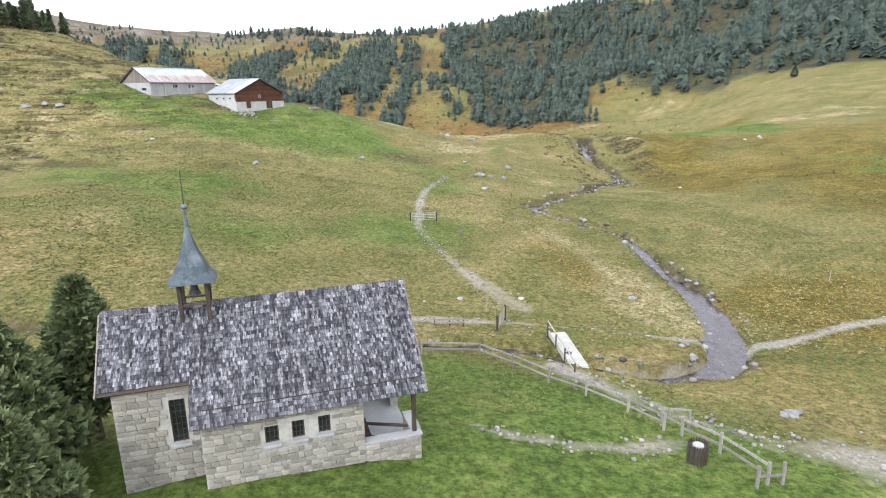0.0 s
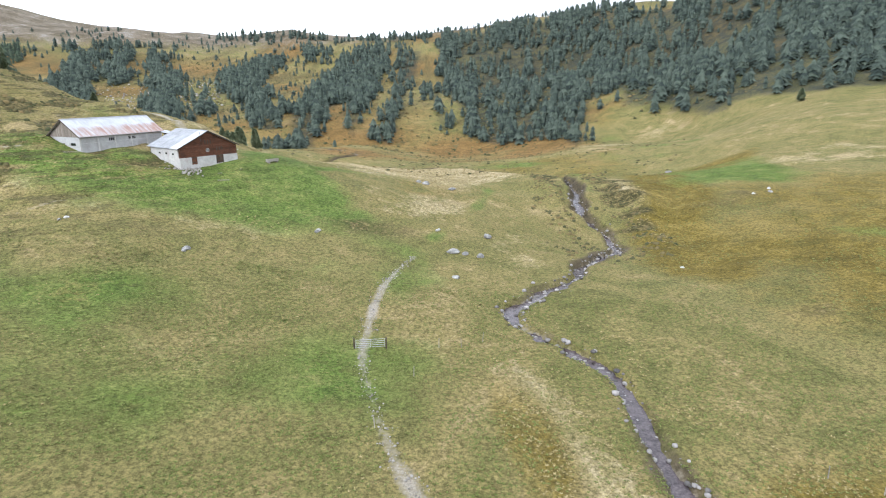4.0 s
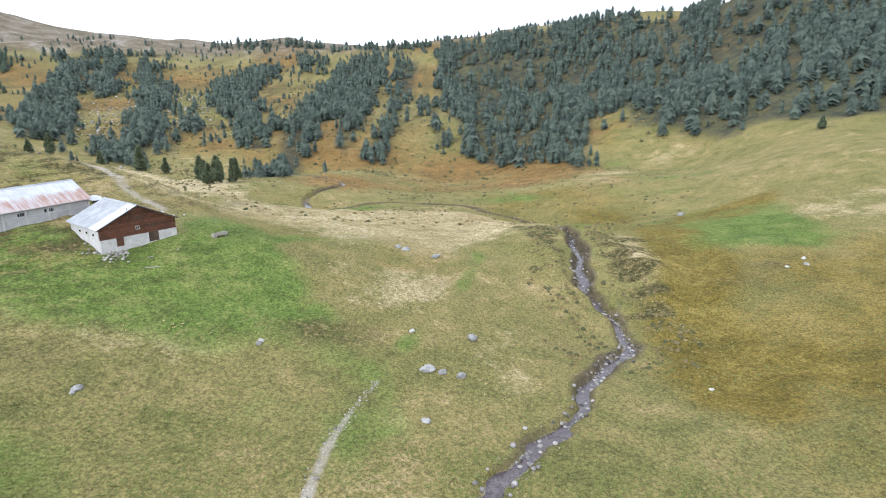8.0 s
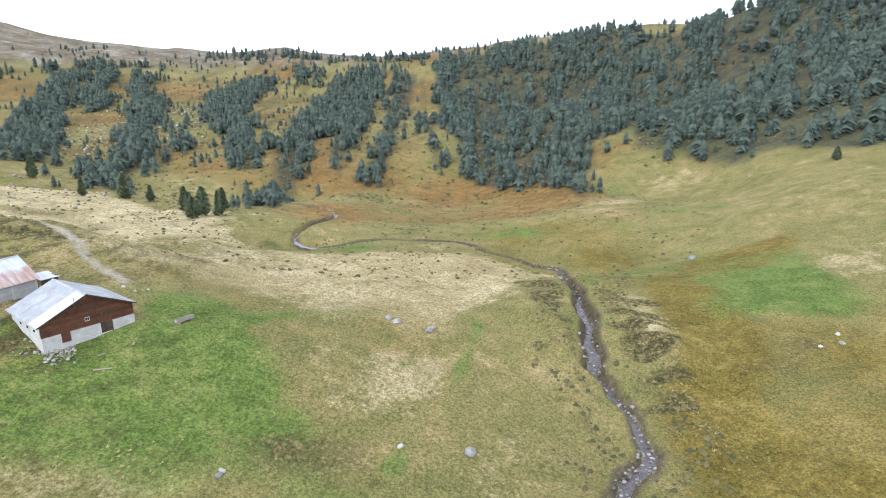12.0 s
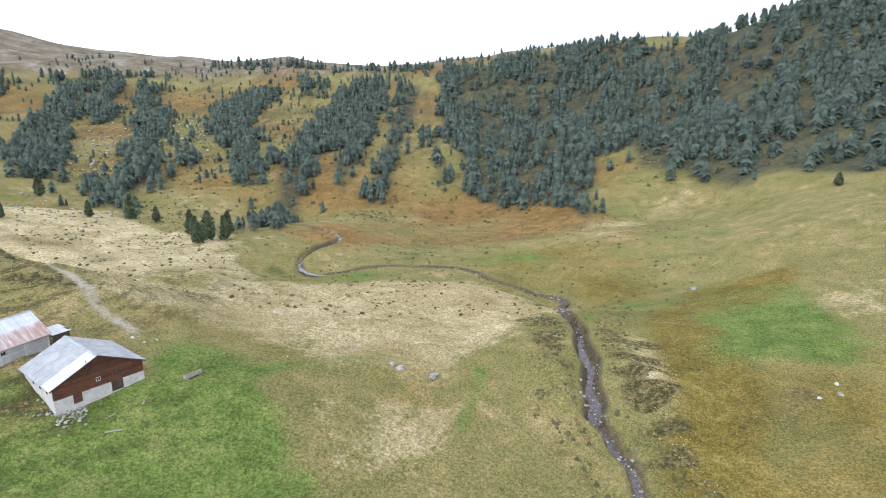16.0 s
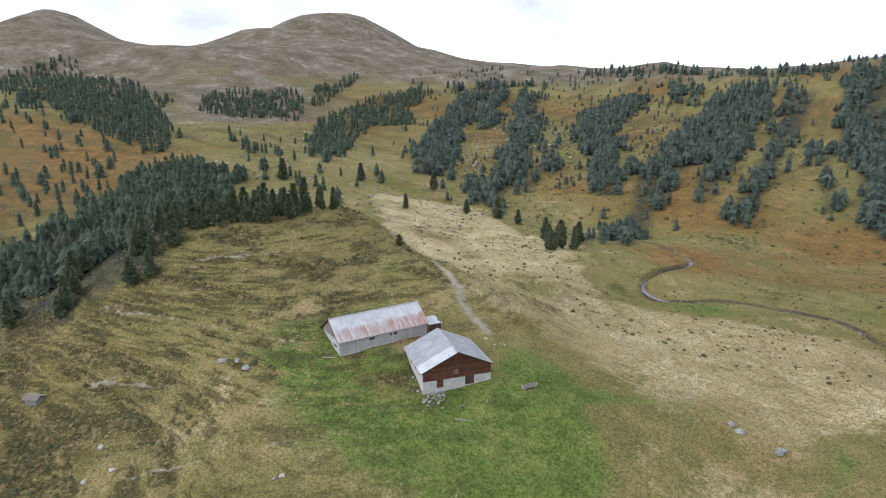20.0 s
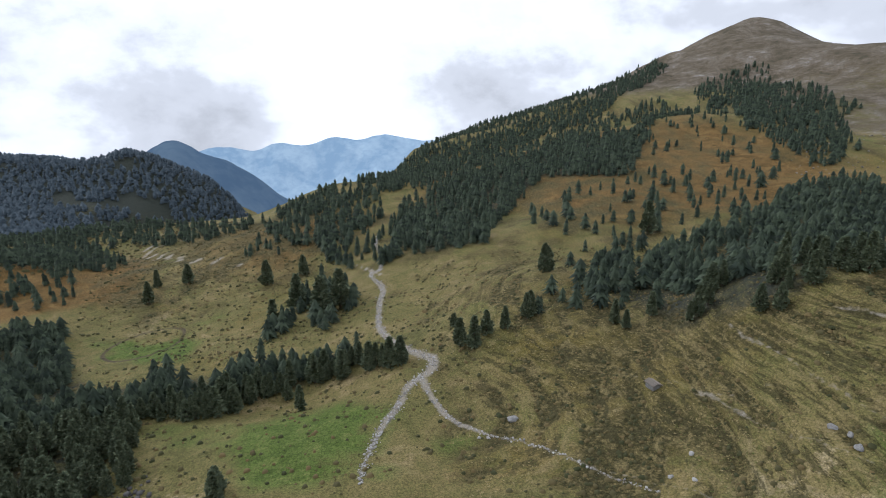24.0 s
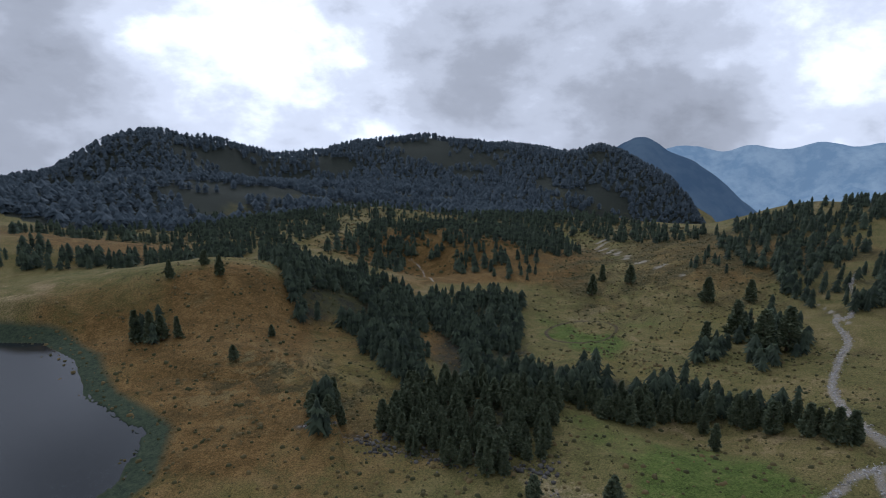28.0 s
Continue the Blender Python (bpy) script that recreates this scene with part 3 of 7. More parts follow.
def land(x, y):
    """Height of the ground before brook and lake are cut into it."""
    z = swell(x, y)
    far = np.hypot(x + 20, y - 70)
    z = z + fbm(x, y, 14, 4, 0) * np.clip(0.35 + far / 500, 0.35, 1.2)
    z = z + fbm(x, y, 90, 3, 1) * np.clip((far - 180) / 60, 0, 7)
    z = z + (np.abs(fbm(x, y, 260, 4, 2)) - 0.22) * np.clip((far - 600) / 22, 0, 42)
    z = z + np.clip(far / 60, 0.5, 1.0) * (0.55 * np.abs(fbm(x, y, 11, 3, 4)) + 0.9 * fbm(x, y, 33, 3, 5)) * np.clip((far - 25) / 50, 0.25, 1)
    # the land falls to the deep main valley in the west-south-west and all round behind the ranges
    z = z - np.clip(0.40 * (far - 1780), 0, 900)
    along, across = -0.954 * (x - 11) - 0.301 * (y - 63), -0.301 * (x - 11) + 0.954 * (y - 63)
    z = z - np.clip(0.75 * (along - 620), 0, 800) * np.exp(-(across / (0.075 * np.maximum(along, 200))) ** 2)
    # soft hummocks of the pasture and the low creep steps of the pale slope beyond the barns
    z = z + 0.34 * np.abs(fbm(x, y, 5.5, 3, 2)) * np.clip((far - 30) / 40, 0.15, 1) * np.clip(1.4 - far / 500, 0, 1)
    creep = spot(x, y, -20, 205, 62, 58)
    z = z + creep * (0.30 * np.sin(1.5 * (swell(x, y) * 1.1 + 0.16 * x + 0.2 * y) + 7 * fbm(x, y, 40, 3, 1)) + 0.5 * fbm(x, y, 22, 2, 2))
    z = z + 0.5 * spot(x, y, -262, -95, 75, 60) * np.sin(0.9 * swell(x, y) + 0.10 * x + 0.05 * y + 6 * fbm(x, y, 50, 3, 4))
    # trodden cattle steps on the steep hillside behind the barns
    near = (x > -340) & (x < 60) & (y > -160) & (y < 260)
    if near.any():
        xn, yn = x[near], y[near]
        lift = 1.0 * trodden(xn, yn) * np.clip(treads(xn, yn) + 0.1, -0.35, 0.5)
        for line in LOBES:
            d, v = near_line(xn, yn, line)
            lift = lift + v[:, 0] * np.exp(-((d / v[:, 1]) ** 2))
        z[near] += lift
    z = z + 0.22 * np.maximum(0, fbm(x, y, 2.6, 2, 5)) * np.clip((far - 20) / 60, 0, 1)
    return z


WATER_DROP = 0.7
brook_xy = BROOK_LINE[:, :2]
brook_z = swell(brook_xy[:, 0], brook_xy[:, 1]) - WATER_DROP - 0.9 * spot(brook_xy[:, 0], brook_xy[:, 1], 33, 170, 30, 40)      # a small gorge above the bend
brook_z = np.convolve(np.pad(brook_z, 4, "edge"), np.ones(9) / 9, "valid")
BROOK_3D = np.column_stack([brook_xy, BROOK_LINE[:, 2], brook_z])


def ground(x, y):
    x, y = np.atleast_1d(np.asarray(x, float)), np.atleast_1d(np.asarray(y, float))
    z = land(x, y)
    near = (x > -110) & (x < 60) & (y > -90) & (y < 340)
    if near.any():
        d, v = near_line(x[near], y[near], BROOK_3D)
        wob = fbm(x[near], y[near], 3.0, 3, 3)
        over = d - v[:, 0] / 2 + 0.7 * wob
        bed = v[:, 1] - 0.22 + np.where(over > 0, 1.7 * over, 0.05 * over)
        zn = z[near]
        k = np.clip((over - 0.3) / (1.7 + 2.6 * spot(x[near], y[near], 33, 170, 30, 40)), 0, 1)
        z[near] = np.where(over < 5.5, np.minimum(zn, bed * (1 - k) + zn * k), zn)
    shore = lake_field(x, y)
    z = np.where(shore > 0, np.minimum(z, LAKE_LEVEL - 0.08 * np.minimum(shore, 25)), np.where(shore > -45, np.maximum(LAKE_LEVEL + 0.06, z * np.clip(-shore / 12, 0, 1) + (LAKE_LEVEL + 0.15) * (1 - np.clip(-shore / 12, 0, 1))), z))
    return z


def gz(x, y):
    return float(ground(np.array([float(x)]), np.array([float(y)]))[0])


def steps_line(fine, out, step):
    """Grid lines: fine stretches (from, to, step), then ever wider ones to both ends."""
    line = []
    for a, b, s in fine:
        line += list(np.arange(a, b, s))
    for sign, end in ((1, fine[-1][1]), (-1, fine[0][0])):
        s, v = step, end
        while abs(v) < out:
            line.append(v)
            s *= 1.06
            v += sign * s
    return np.unique(np.round(line, 3))


GX = steps_line([(-190, -16, 1.0), (-16, 40, 0.5), (40, 115, 1.0)], 4700, 1.0)
GY = steps_line([(-175, 20, 1.1), (20, 110, 0.5), (110, 215, 0.75), (215, 275, 1.1)], 4700, 1.1)
gx, gy = np.meshgrid(GX, GY)
gxf, gyf = gx.ravel(), gy.ravel()
gzf = ground(gxf, gyf)


def grid_mesh(name, xs, ys, zs, nx, ny):
    me = bpy.data.meshes.new(name)
    me.vertices.add(nx * ny)
    me.vertices.foreach_set("co", np.column_stack([xs, ys, zs]).ravel())
    i = np.arange((nx - 1) * (ny - 1))
    a = (i // (nx - 1)) * nx + i % (nx - 1)
    quads = np.column_stack([a, a + 1, a + nx + 1, a + nx])
    me.loops.add(quads.size)
    me.loops.foreach_set("vertex_index", quads.ravel().astype(np.int32))
    me.polygons.add(len(quads))
    me.polygons.foreach_set("loop_start", np.arange(0, quads.size, 4, dtype=np.int32))
    me.update(calc_edges=True)
    me.polygons.foreach_set("use_smooth", np.ones(len(quads), bool))
    return me


# the wood grows in strips down the fall lines, parted by avalanche runs
STRIPS_A = [
    [(-468, 687), (-457, 702), (-385, 780), (-380, 762), (-445, 680)],
    [(-403, 593), (-433, 676), (-419, 707), (-377, 609), (-335, 532), (-271, 440), (-242, 393), (-254, 369), (-346, 481), (-350, 509), (-361, 527)],
    [(-417, 698), (-402, 722), (-367, 652), (-324, 594), (-321, 556), (-348, 582), (-374, 593), (-380, 632)],
    [(-369, 697), (-373, 770), (-359, 757), (-332, 673), (-293, 616), (-248, 527), (-200, 421), (-190, 379), (-167, 336), (-203, 368), (-221, 393), (-223, 418), (-262, 487), (-277, 520), (-322, 613)],
    [(-232, 518), (-235, 551), (-207, 484), (-199, 457), (-176, 397), (-176, 387), (-192, 408), (-209, 448), (-219, 484)],
]
STRIPS_B = [
    [(-273, 656), (-261, 682), (-268, 731), (-230, 752), (-221, 707), (-216, 642), (-195, 572), (-134, 436), (-129, 415), (-149, 418), (-188, 503), (-219, 538), (-233, 552), (-239, 593)],
    [(-151, 698), (-143, 745), (-114, 763), (-100, 720), (-90, 625), (-85, 546), (-101, 514), (-109, 480), (-101, 441), (-101, 410), (-77, 323), (-79, 297), (-116, 384), (-122, 417), (-141, 476), (-141, 515), (-141, 537), (-154, 603), (-154, 663)],
    [(-101, 514), (-87, 555), (-79, 463), (-80, 449), (-78, 416), (-88, 435), (-99, 471)],
]
STRIPS_C = [
    [(-96, 730), (-63, 719), (-56, 627), (-56, 569), (-54, 502), (-52, 449), (-51, 408), (-65, 421), (-72, 474), (-72, 523), (-79, 624)],
    [(-42, 552), (-32, 593), (-22, 499), (-15, 455), (-24, 450), (-31, 502)],
    [(-49, 760), (9, 785), (60, 785), (110, 772), (150, 730), (180, 690), (212, 650), (235, 610), (300, 580), (420, 520), (440, 330), (270, 250), (173, 317), (162, 323), (148, 347), (139, 354), (134, 349), (126, 358), (109, 393), (94, 409), (98, 451), (81, 444),
     (61, 346), (55, 366), (54, 383), (44, 403), (25, 408), (8, 422), (-5, 445), (-11, 487), (-27, 566), (-42, 646)],
]
HIGH_FLOOR = [[(-361, -10), (-421, 4), (-483, 34), (-497, 62), (-612, 122), (-543, 167), (-475, 169), (-384, 138), (-384, 123), (-411, 87), (-333, 62), (-249, 52), (-253, 20), (-287, -2)], [(-177, 89), (-220, 126), (-243, 167), (-333, 229), (-292, 264), (-232, 212), (-198, 181), (-122, 152), (-113, 122), (-130, 104)],
              [(-138, -125), (-182, -134), (-196, -120), (-139, -60), (-148, -47), (-143, 17), (-136, 6), (-120, -34), (-77, -13), (-61, -43), (-91, -62), (-126, -104)], [(-131, -220), (-148, -160), (-142, -127), (-90, -60), (-87, -87), (-98, -126), (-79, -124), (-87, -148)]]
SHADY_WOODS = [[(-300, -480), (-520, -300), (-760, -330), (-1120, -440), (-1420, -640), (-1560, -1000), (-1500, -1700), (-700, -1700), (-200, -1500), (100, -1100), (50, -700), (-60, -430)]]


def patch(x, y, ring, soft):
    """1 well inside the ring, 0 outside it, soft metres between."""
    p = np.array(ring)
    out = np.zeros(np.shape(x))
    near = (x > p[:, 0].min() - soft) & (x < p[:, 0].max() + soft) & (y > p[:, 1].min() - soft) & (y < p[:, 1].max() + soft)
    if near.any():
        d = near_line(x[near], y[near], ring + ring[:1])[0]
        out[near] = np.clip(0.5 + 0.5 * np.where(inside(x[near], y[near], ring), d, -d) / soft, 0, 1)
    return out


BARN_GREEN = [(-76, 122), (-67, 130), (-55, 128), (-40, 142), (-47, 158), (-49, 170), (-36, 156), (-25, 146), (-14, 138), (-12, 126), (-30, 110), (-46, 106), (-62, 111)]
LOW_GREEN = [(-30, 104), (-10, 126), (8, 128), (9, 110), (0, 100), (14, 80), (2, 66), (-11, 66), (-24, 56), (-46, 78), (-56, 84), (-44, 98)]
KNOLL = [(-26, 150), (-18, 161), (-4, 170), (6, 167), (5, 148), (-3, 134), (-12, 137), (-21, 143)]
PALE_SLOPE = [(-223, 304), (-182, 322), (-100, 285), (-47, 232), (12, 240), (29, 215), (13, 190), (-14, 172), (-30, 160), (-51, 172), (-60, 160), (-72, 170), (-132, 214)]
RUSTY = [(58, 215), (51, 178), (48, 161), (42, 148), (40, 120), (47, 118), (51, 150), (57, 164), (60, 188), (76, 216), (97, 231), (104, 246), (78, 244)]
ORANGE = [(-80, 306), (-60, 340), (-12, 445), (56, 390), (66, 356), (20, 306), (-11, 300), (-50, 282)]
HUMP = [(72, 212), (95, 228), (104, 205), (80, 178), (66, 184)]
BANKS = [[(36, 203), (47, 194), (47, 165), (44, 148), (36, 146), (37, 168)], [(18, 204), (29, 208), (29, 174), (28, 158), (24, 172)]]


RUST_HILL = [(-244, -209), (-262, -163), (-330, -168), (-234, -106), (-198, -149), (-148, -174), (-144, -160), (-146, -138), (-169, -159)]
RUST_DELL = [(-136, -107), (-130, -82), (-119, -71), (-100, -59), (-119, -91)]
RUST_SHORE = [(-56, -160), (-76, -156), (-84, -145), (-72, -114), (-58, -95), (-43, -94), (-41, -63), (-27, -55), (-21, -65)]
GREEN_BOWL = [(-165, -84), (-189, -85), (-184, -52), (-179, -49), (-162, -46), (-168, -78)]
GREEN_BASIN = [(-331, -173), (-339, -127), (-315, -75), (-270, -43), (-249, -46), (-202, -52), (-218, -79), (-226, -112)]
GREEN_LEA = [(-99, -15), (-126, 7), (-115, 36), (-112, 38), (-84, 37), (-70, 15), (-86, 4), (-80, -3)]


def cover_masks(x, y, z):
    """What grows where, 0 to 1 each."""
    n = fbm(x, y, 26, 5, 3)
    p = fbm(x, y, 60, 5, 1)
    q = fbm(x, y, 9, 3, 0)
    far = np.hypot(x + 20, y - 70)
    m = {}
    green_line = near_line(x, y, [(-40, 147), (-29, 149), (-19, 161), (-3, 175), (8, 183), (10, 170), (7, 151), (3, 137), (0, 126)])[0]
    knoll = patch(x, y, KNOLL, 5)
    m["lush"] = np.clip(0.95 * patch(x, y, BARN_GREEN, 9) + 0.6 * patch(x, y, LOW_GREEN, 9) + 0.5 * spot(x, y, -30, 60, 24, 15) + 0.35 * spot(x, y, -46, 92, 20, 16) + 0.4 * spot(x, y, 0, 104, 6, 10) + 1.25 * spot(x, y, 7, 32, 18, 11, -20) + 0.65 * spot(x, y, -8, 18, 22, 10) + 0.85 * patch(x, y, HUMP, 12) + 0.5 * np.clip(1.4 - green_line / 2.0, 0, 1)
                        + 0.4 * spot(x, y, -36, 252, 20, 14) + 0.32 * spot(x, y, 60, 296, 50, 28) + 0.8 * patch(x, y, GREEN_BOWL, 6) + 0.3 * patch(x, y, GREEN_BASIN, 14) + 0.3 * patch(x, y, GREEN_LEA, 8) + 0.3 * spot(x, y, -190, -72, 24, 22) + 0.35 * spot(x, y, -100, 15, 26, 16) + 0.9 * n + 0.25 * q - 0.6 * knoll - 0.55 * patch(x, y, PALE_SLOPE, 12) + 0.9 * spot(x, y, -24, -40, 7, 9, 20) - 0.9 * spot(x, y, -25, 108, 7, 4), 0, 1)
    m["straw"] = np.clip(1.2 * patch(x, y, PALE_SLOPE, 12) + 0.5 * knoll + 0.25 * spot(x, y, 16, 128, 9, 18) - 0.35 * spot(x, y, 95, 275, 60, 45) - 0.4 * spot(x, y, -30, 100, 24, 14) + 0.6 * spot(x, y, 16, 68, 5, 18, 18) + 0.4 * spot(x, y, 36, 57, 11, 9) + 0.3 * spot(x, y, 116, 290, 44, 30) + 0.7 * spot(x, y, 44, 170, 5, 40)
                         + 0.15 * spot(x, y, -130, 90, 70, 70) + 0.02 + 0.8 * p - 0.6 * n + 0.3 * q - 0.5 * spot(x, y, -46, 92, 20, 16) - 0.5 * spot(x, y, -30, 60, 24, 15), 0, 1)
    m["gold"] = np.clip(1.5 * patch(x, y, RUSTY, 7) + 0.85 * spot(x, y, 36, 58, 11, 9) + 0.85 * spot(x, y, 13, 72, 3.5, 12, 12) + 0.5 * spot(x, y, 75, 150, 40, 60) + 0.3 * spot(x, y, 60, 75, 36, 30) + 0.35 * spot(x, y, -110, 75, 50, 30) + 0.4 * spot(x, y, 60, 270, 60, 40) + 0.5 * spot(x, y, 26, 128, 5, 10) + 0.35 * spot(x, y, 50, 95, 30, 40)
                        + 0.9 * fbm(x, y, 42, 5, 2) + 0.2 * q - 0.4 * patch(x, y, HUMP, 10), 0, 1)
    m["rust"] = np.clip(0.95 * patch(x, y, ORANGE, 14) + 0.32 * knoll + 0.2 * spot(x, y, 36, 57, 10, 8) + 0.95 * spot(x, y, -45, -125, 55, 60) + 0.9 * spot(x, y, -40, -50, 45, 40) + spot(x, y, -205, -205, 45, 50) + spot(x, y, -250, -225, 70, 55)
                        + 0.9 * patch(x, y, RUST_DELL, 6) + 0.8 * patch(x, y, RUST_HILL, 10) + 0.9 * patch(x, y, RUST_SHORE, 10) + 0.9 * spot(x, y, -126, -92, 14, 16) + 0.75 * spot(x, y, -480, 90, 230, 120) + 0.8 * spot(x, y, -60, -330, 140, 110) + np.clip((y - 385) / 40, 0, 0.62) + 0.75 * spot(x, y, -420, 190, 190, 120) + 0.75 * spot(x, y, -320, -70, 90, 80) + 0.5 * spot(x, y, -170, 215, 60, 30) + 0.3 * spot(x, y, 100, 120, 60, 80) + 0.25 * spot(x, y, -130, 75, 60, 45) + 0.9 * p - 0.12 + 0.2 * q, 0, 1)
    m["heath"] = np.clip(spot(x, y, -115, 128, 72, 58) * 0.32 + 0.3 * spot(x, y, -130, 75, 66, 45) + 0.35 * spot(x, y, -170, 230, 80, 70) + 0.5 * spot(x, y, -300, 90, 150, 110) + 0.5 * spot(x, y, -300, -90, 110, 90) + 0.25 * spot(x, y, -80, -45, 60, 45) + 0.22 * spot(x, y, -70, -110, 40, 50) + np.clip((far - 330) / 300, 0, 0.4)
                         + 0.5 * patch(x, y, BANKS[0], 3) + 0.5 * patch(x, y, BANKS[1], 3) + 0.3 * spot(x, y, -20, 77, 16, 7) + 0.4 * spot(x, y, -6, 124, 12, 6) + 0.45 * spot(x, y, 62, 160, 5, 14, -50) + 0.35 * spot(x, y, 50, 100, 8, 3) + 0.5 * q, 0, 1)
    near = (x > -340) & (x < 60) & (y > -160) & (y < 260)
    m["steps"] = np.zeros_like(x)
    if near.any():      # heather keeps to the risers of the cattle steps, bleached grass to the treads
        hx, hy = x[near], y[near]
        zone, tread = trodden(hx, hy), treads(hx, hy)
        m["steps"][near] = zone
        m["heath"][near] = np.clip(m["heath"][near] + zone * (1.5 * np.clip(-tread - 0.02, 0, 0.6) - 0.10), 0, 1)
        m["straw"][near] = np.clip(m["straw"][near] + zone * 0.3 * np.clip(tread, 0, 0.5), 0, 1)
        grooves = fbm(hx * 0.25 + 0.1 * hy, hy, 2.2, 2, 1)      # runnels down the gorge banks, drawn as dark heath stripes instead of relief
        bank = np.maximum(patch(hx, hy, BANKS[0], 2.5), patch(hx, hy, BANKS[1], 2.5))
        m["heath"][near] = np.clip(m["heath"][near] + bank * (2.2 * grooves + 0.1), 0, 1)
    m["alpine"] = np.maximum(np.clip((far - 640) / 250, 0, 1) * np.clip((z - 45) / 40, 0, 1), np.clip(-0.25 + 1.1 * spot(x, y, -600, 430, 170, 170) + 0.5 * p, 0, 1))
    # dark floor inside the woods: litter plus painted tree shade
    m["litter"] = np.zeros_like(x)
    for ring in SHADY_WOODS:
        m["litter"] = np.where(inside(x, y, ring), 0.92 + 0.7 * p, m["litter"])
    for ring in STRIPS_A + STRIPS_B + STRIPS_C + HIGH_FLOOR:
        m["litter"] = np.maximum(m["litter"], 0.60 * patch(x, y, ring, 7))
    g = np.zeros_like(x)
    for line in TRACKS:
        near = (x > line[:, 0].min() - 6) & (x < line[:, 0].max() + 6) & (y > line[:, 1].min() - 6) & (y < line[:, 1].max() + 6)
        if near.any():
            d, v = near_line(x[near], y[near], line)
            g[near] = np.maximum(g[near], np.clip(1.2 - 0.7 * d / np.maximum(v[:, 0], .3), 0, 1) * v[:, 1] * np.clip(0.9 + 0.7 * q[near], 0.6, 1.1))
    near = (x > -110) & (x < 60) & (y > -90) & (y < 340)
    e = np.zeros_like(x)
    if near.any():
        d, v = near_line(x[near], y[near], BROOK_LINE)
        over = d - v[:, 0] / 2
        g[near] = np.maximum(g[near], np.clip(0.9 - over / 0.6, 0, 1) * 0.45)
        e[near] = np.clip(1.05 - (over - 0.3) / 2.1, 0, 1) * np.clip(0.75 + 1.2 * n[near], 0.25, 1)
    e = np.maximum(e, np.clip(1.25 - near_line(x, y, [(-9, 49.2), (-4, 51), (1, 52.2), (4, 52.6)])[0] / 1.3, 0, 1) * np.clip(0.6 + 1.5 * q, 0, 1))      # the broken bank above the ford track
    pond = np.hypot((x + 186) / 17, (y + 76) / 13)          # the flat green bowl with its ditch
    e = np.maximum(e, np.clip(1.3 - np.abs(pond - 1) * 13, 0, 1) * 0.8 * (n > -0.25))
    m["gravel"], m["earth"] = g, e
    m["reed"] = np.zeros_like(x)
    shore = (x > -60) & (x < 150) & (y < -20) & (y > -230)
    if shore.any():
        f = lake_field(x[shore], y[shore])
        m["reed"][shore] = np.clip(1.1 - np.abs(f + 2.5) / 6.5, 0, 1)
    return m


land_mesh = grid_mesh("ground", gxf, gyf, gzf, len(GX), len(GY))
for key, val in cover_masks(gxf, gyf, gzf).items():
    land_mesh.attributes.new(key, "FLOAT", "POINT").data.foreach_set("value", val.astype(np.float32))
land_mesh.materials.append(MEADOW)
ground_sheet = tagged(new("ground", land_mesh), "rolling alpine meadow of autumn grass with worn tracks", "ground", kind="structure")

# water of the brook: a ribbon that stays inside its banks
tang = np.gradient(brook_xy, axis=0)
tang /= np.linalg.norm(tang, axis=1)[:, None]
side = np.column_stack([-tang[:, 1], tang[:, 0]])
half = (BROOK_LINE[:, 2] / 2 + 0.35)[:, None]
rib = np.stack([brook_xy - side * half, brook_xy, brook_xy + side * half], 1).reshape(-1, 2)
wet = int(np.argmax(brook_xy[:, 0] < -9))      # below this the water runs hidden among blocks
wet = wet if brook_xy[wet, 1] < 60 else int(np.flatnonzero((brook_xy[:, 0] < -9) & (brook_xy[:, 1] < 60))[0])
brook_mesh = grid_mesh("brook", rib[: 3 * wet, 0], rib[: 3 * wet, 1], np.repeat(brook_z, 3)[: 3 * wet], 3, wet)
brook_mesh.materials.append(BROOK)
tagged(new("brook", brook_mesh), "shallow dark stony brook winding through the meadow", "stream", kind="structure")
lx, ly = np.meshgrid(np.linspace(-26, 125, 60), np.linspace(-200, -40, 60))
lake_mesh = grid_mesh("lake", lx.ravel(), ly.ravel(), np.full(lx.size, LAKE_LEVEL - 0.03), 60, 60)
lake_mesh.materials.append(TARN)
tagged(new("lake", lake_mesh), "dark still mountain lake with a reedy shore", "lake", kind="structure")

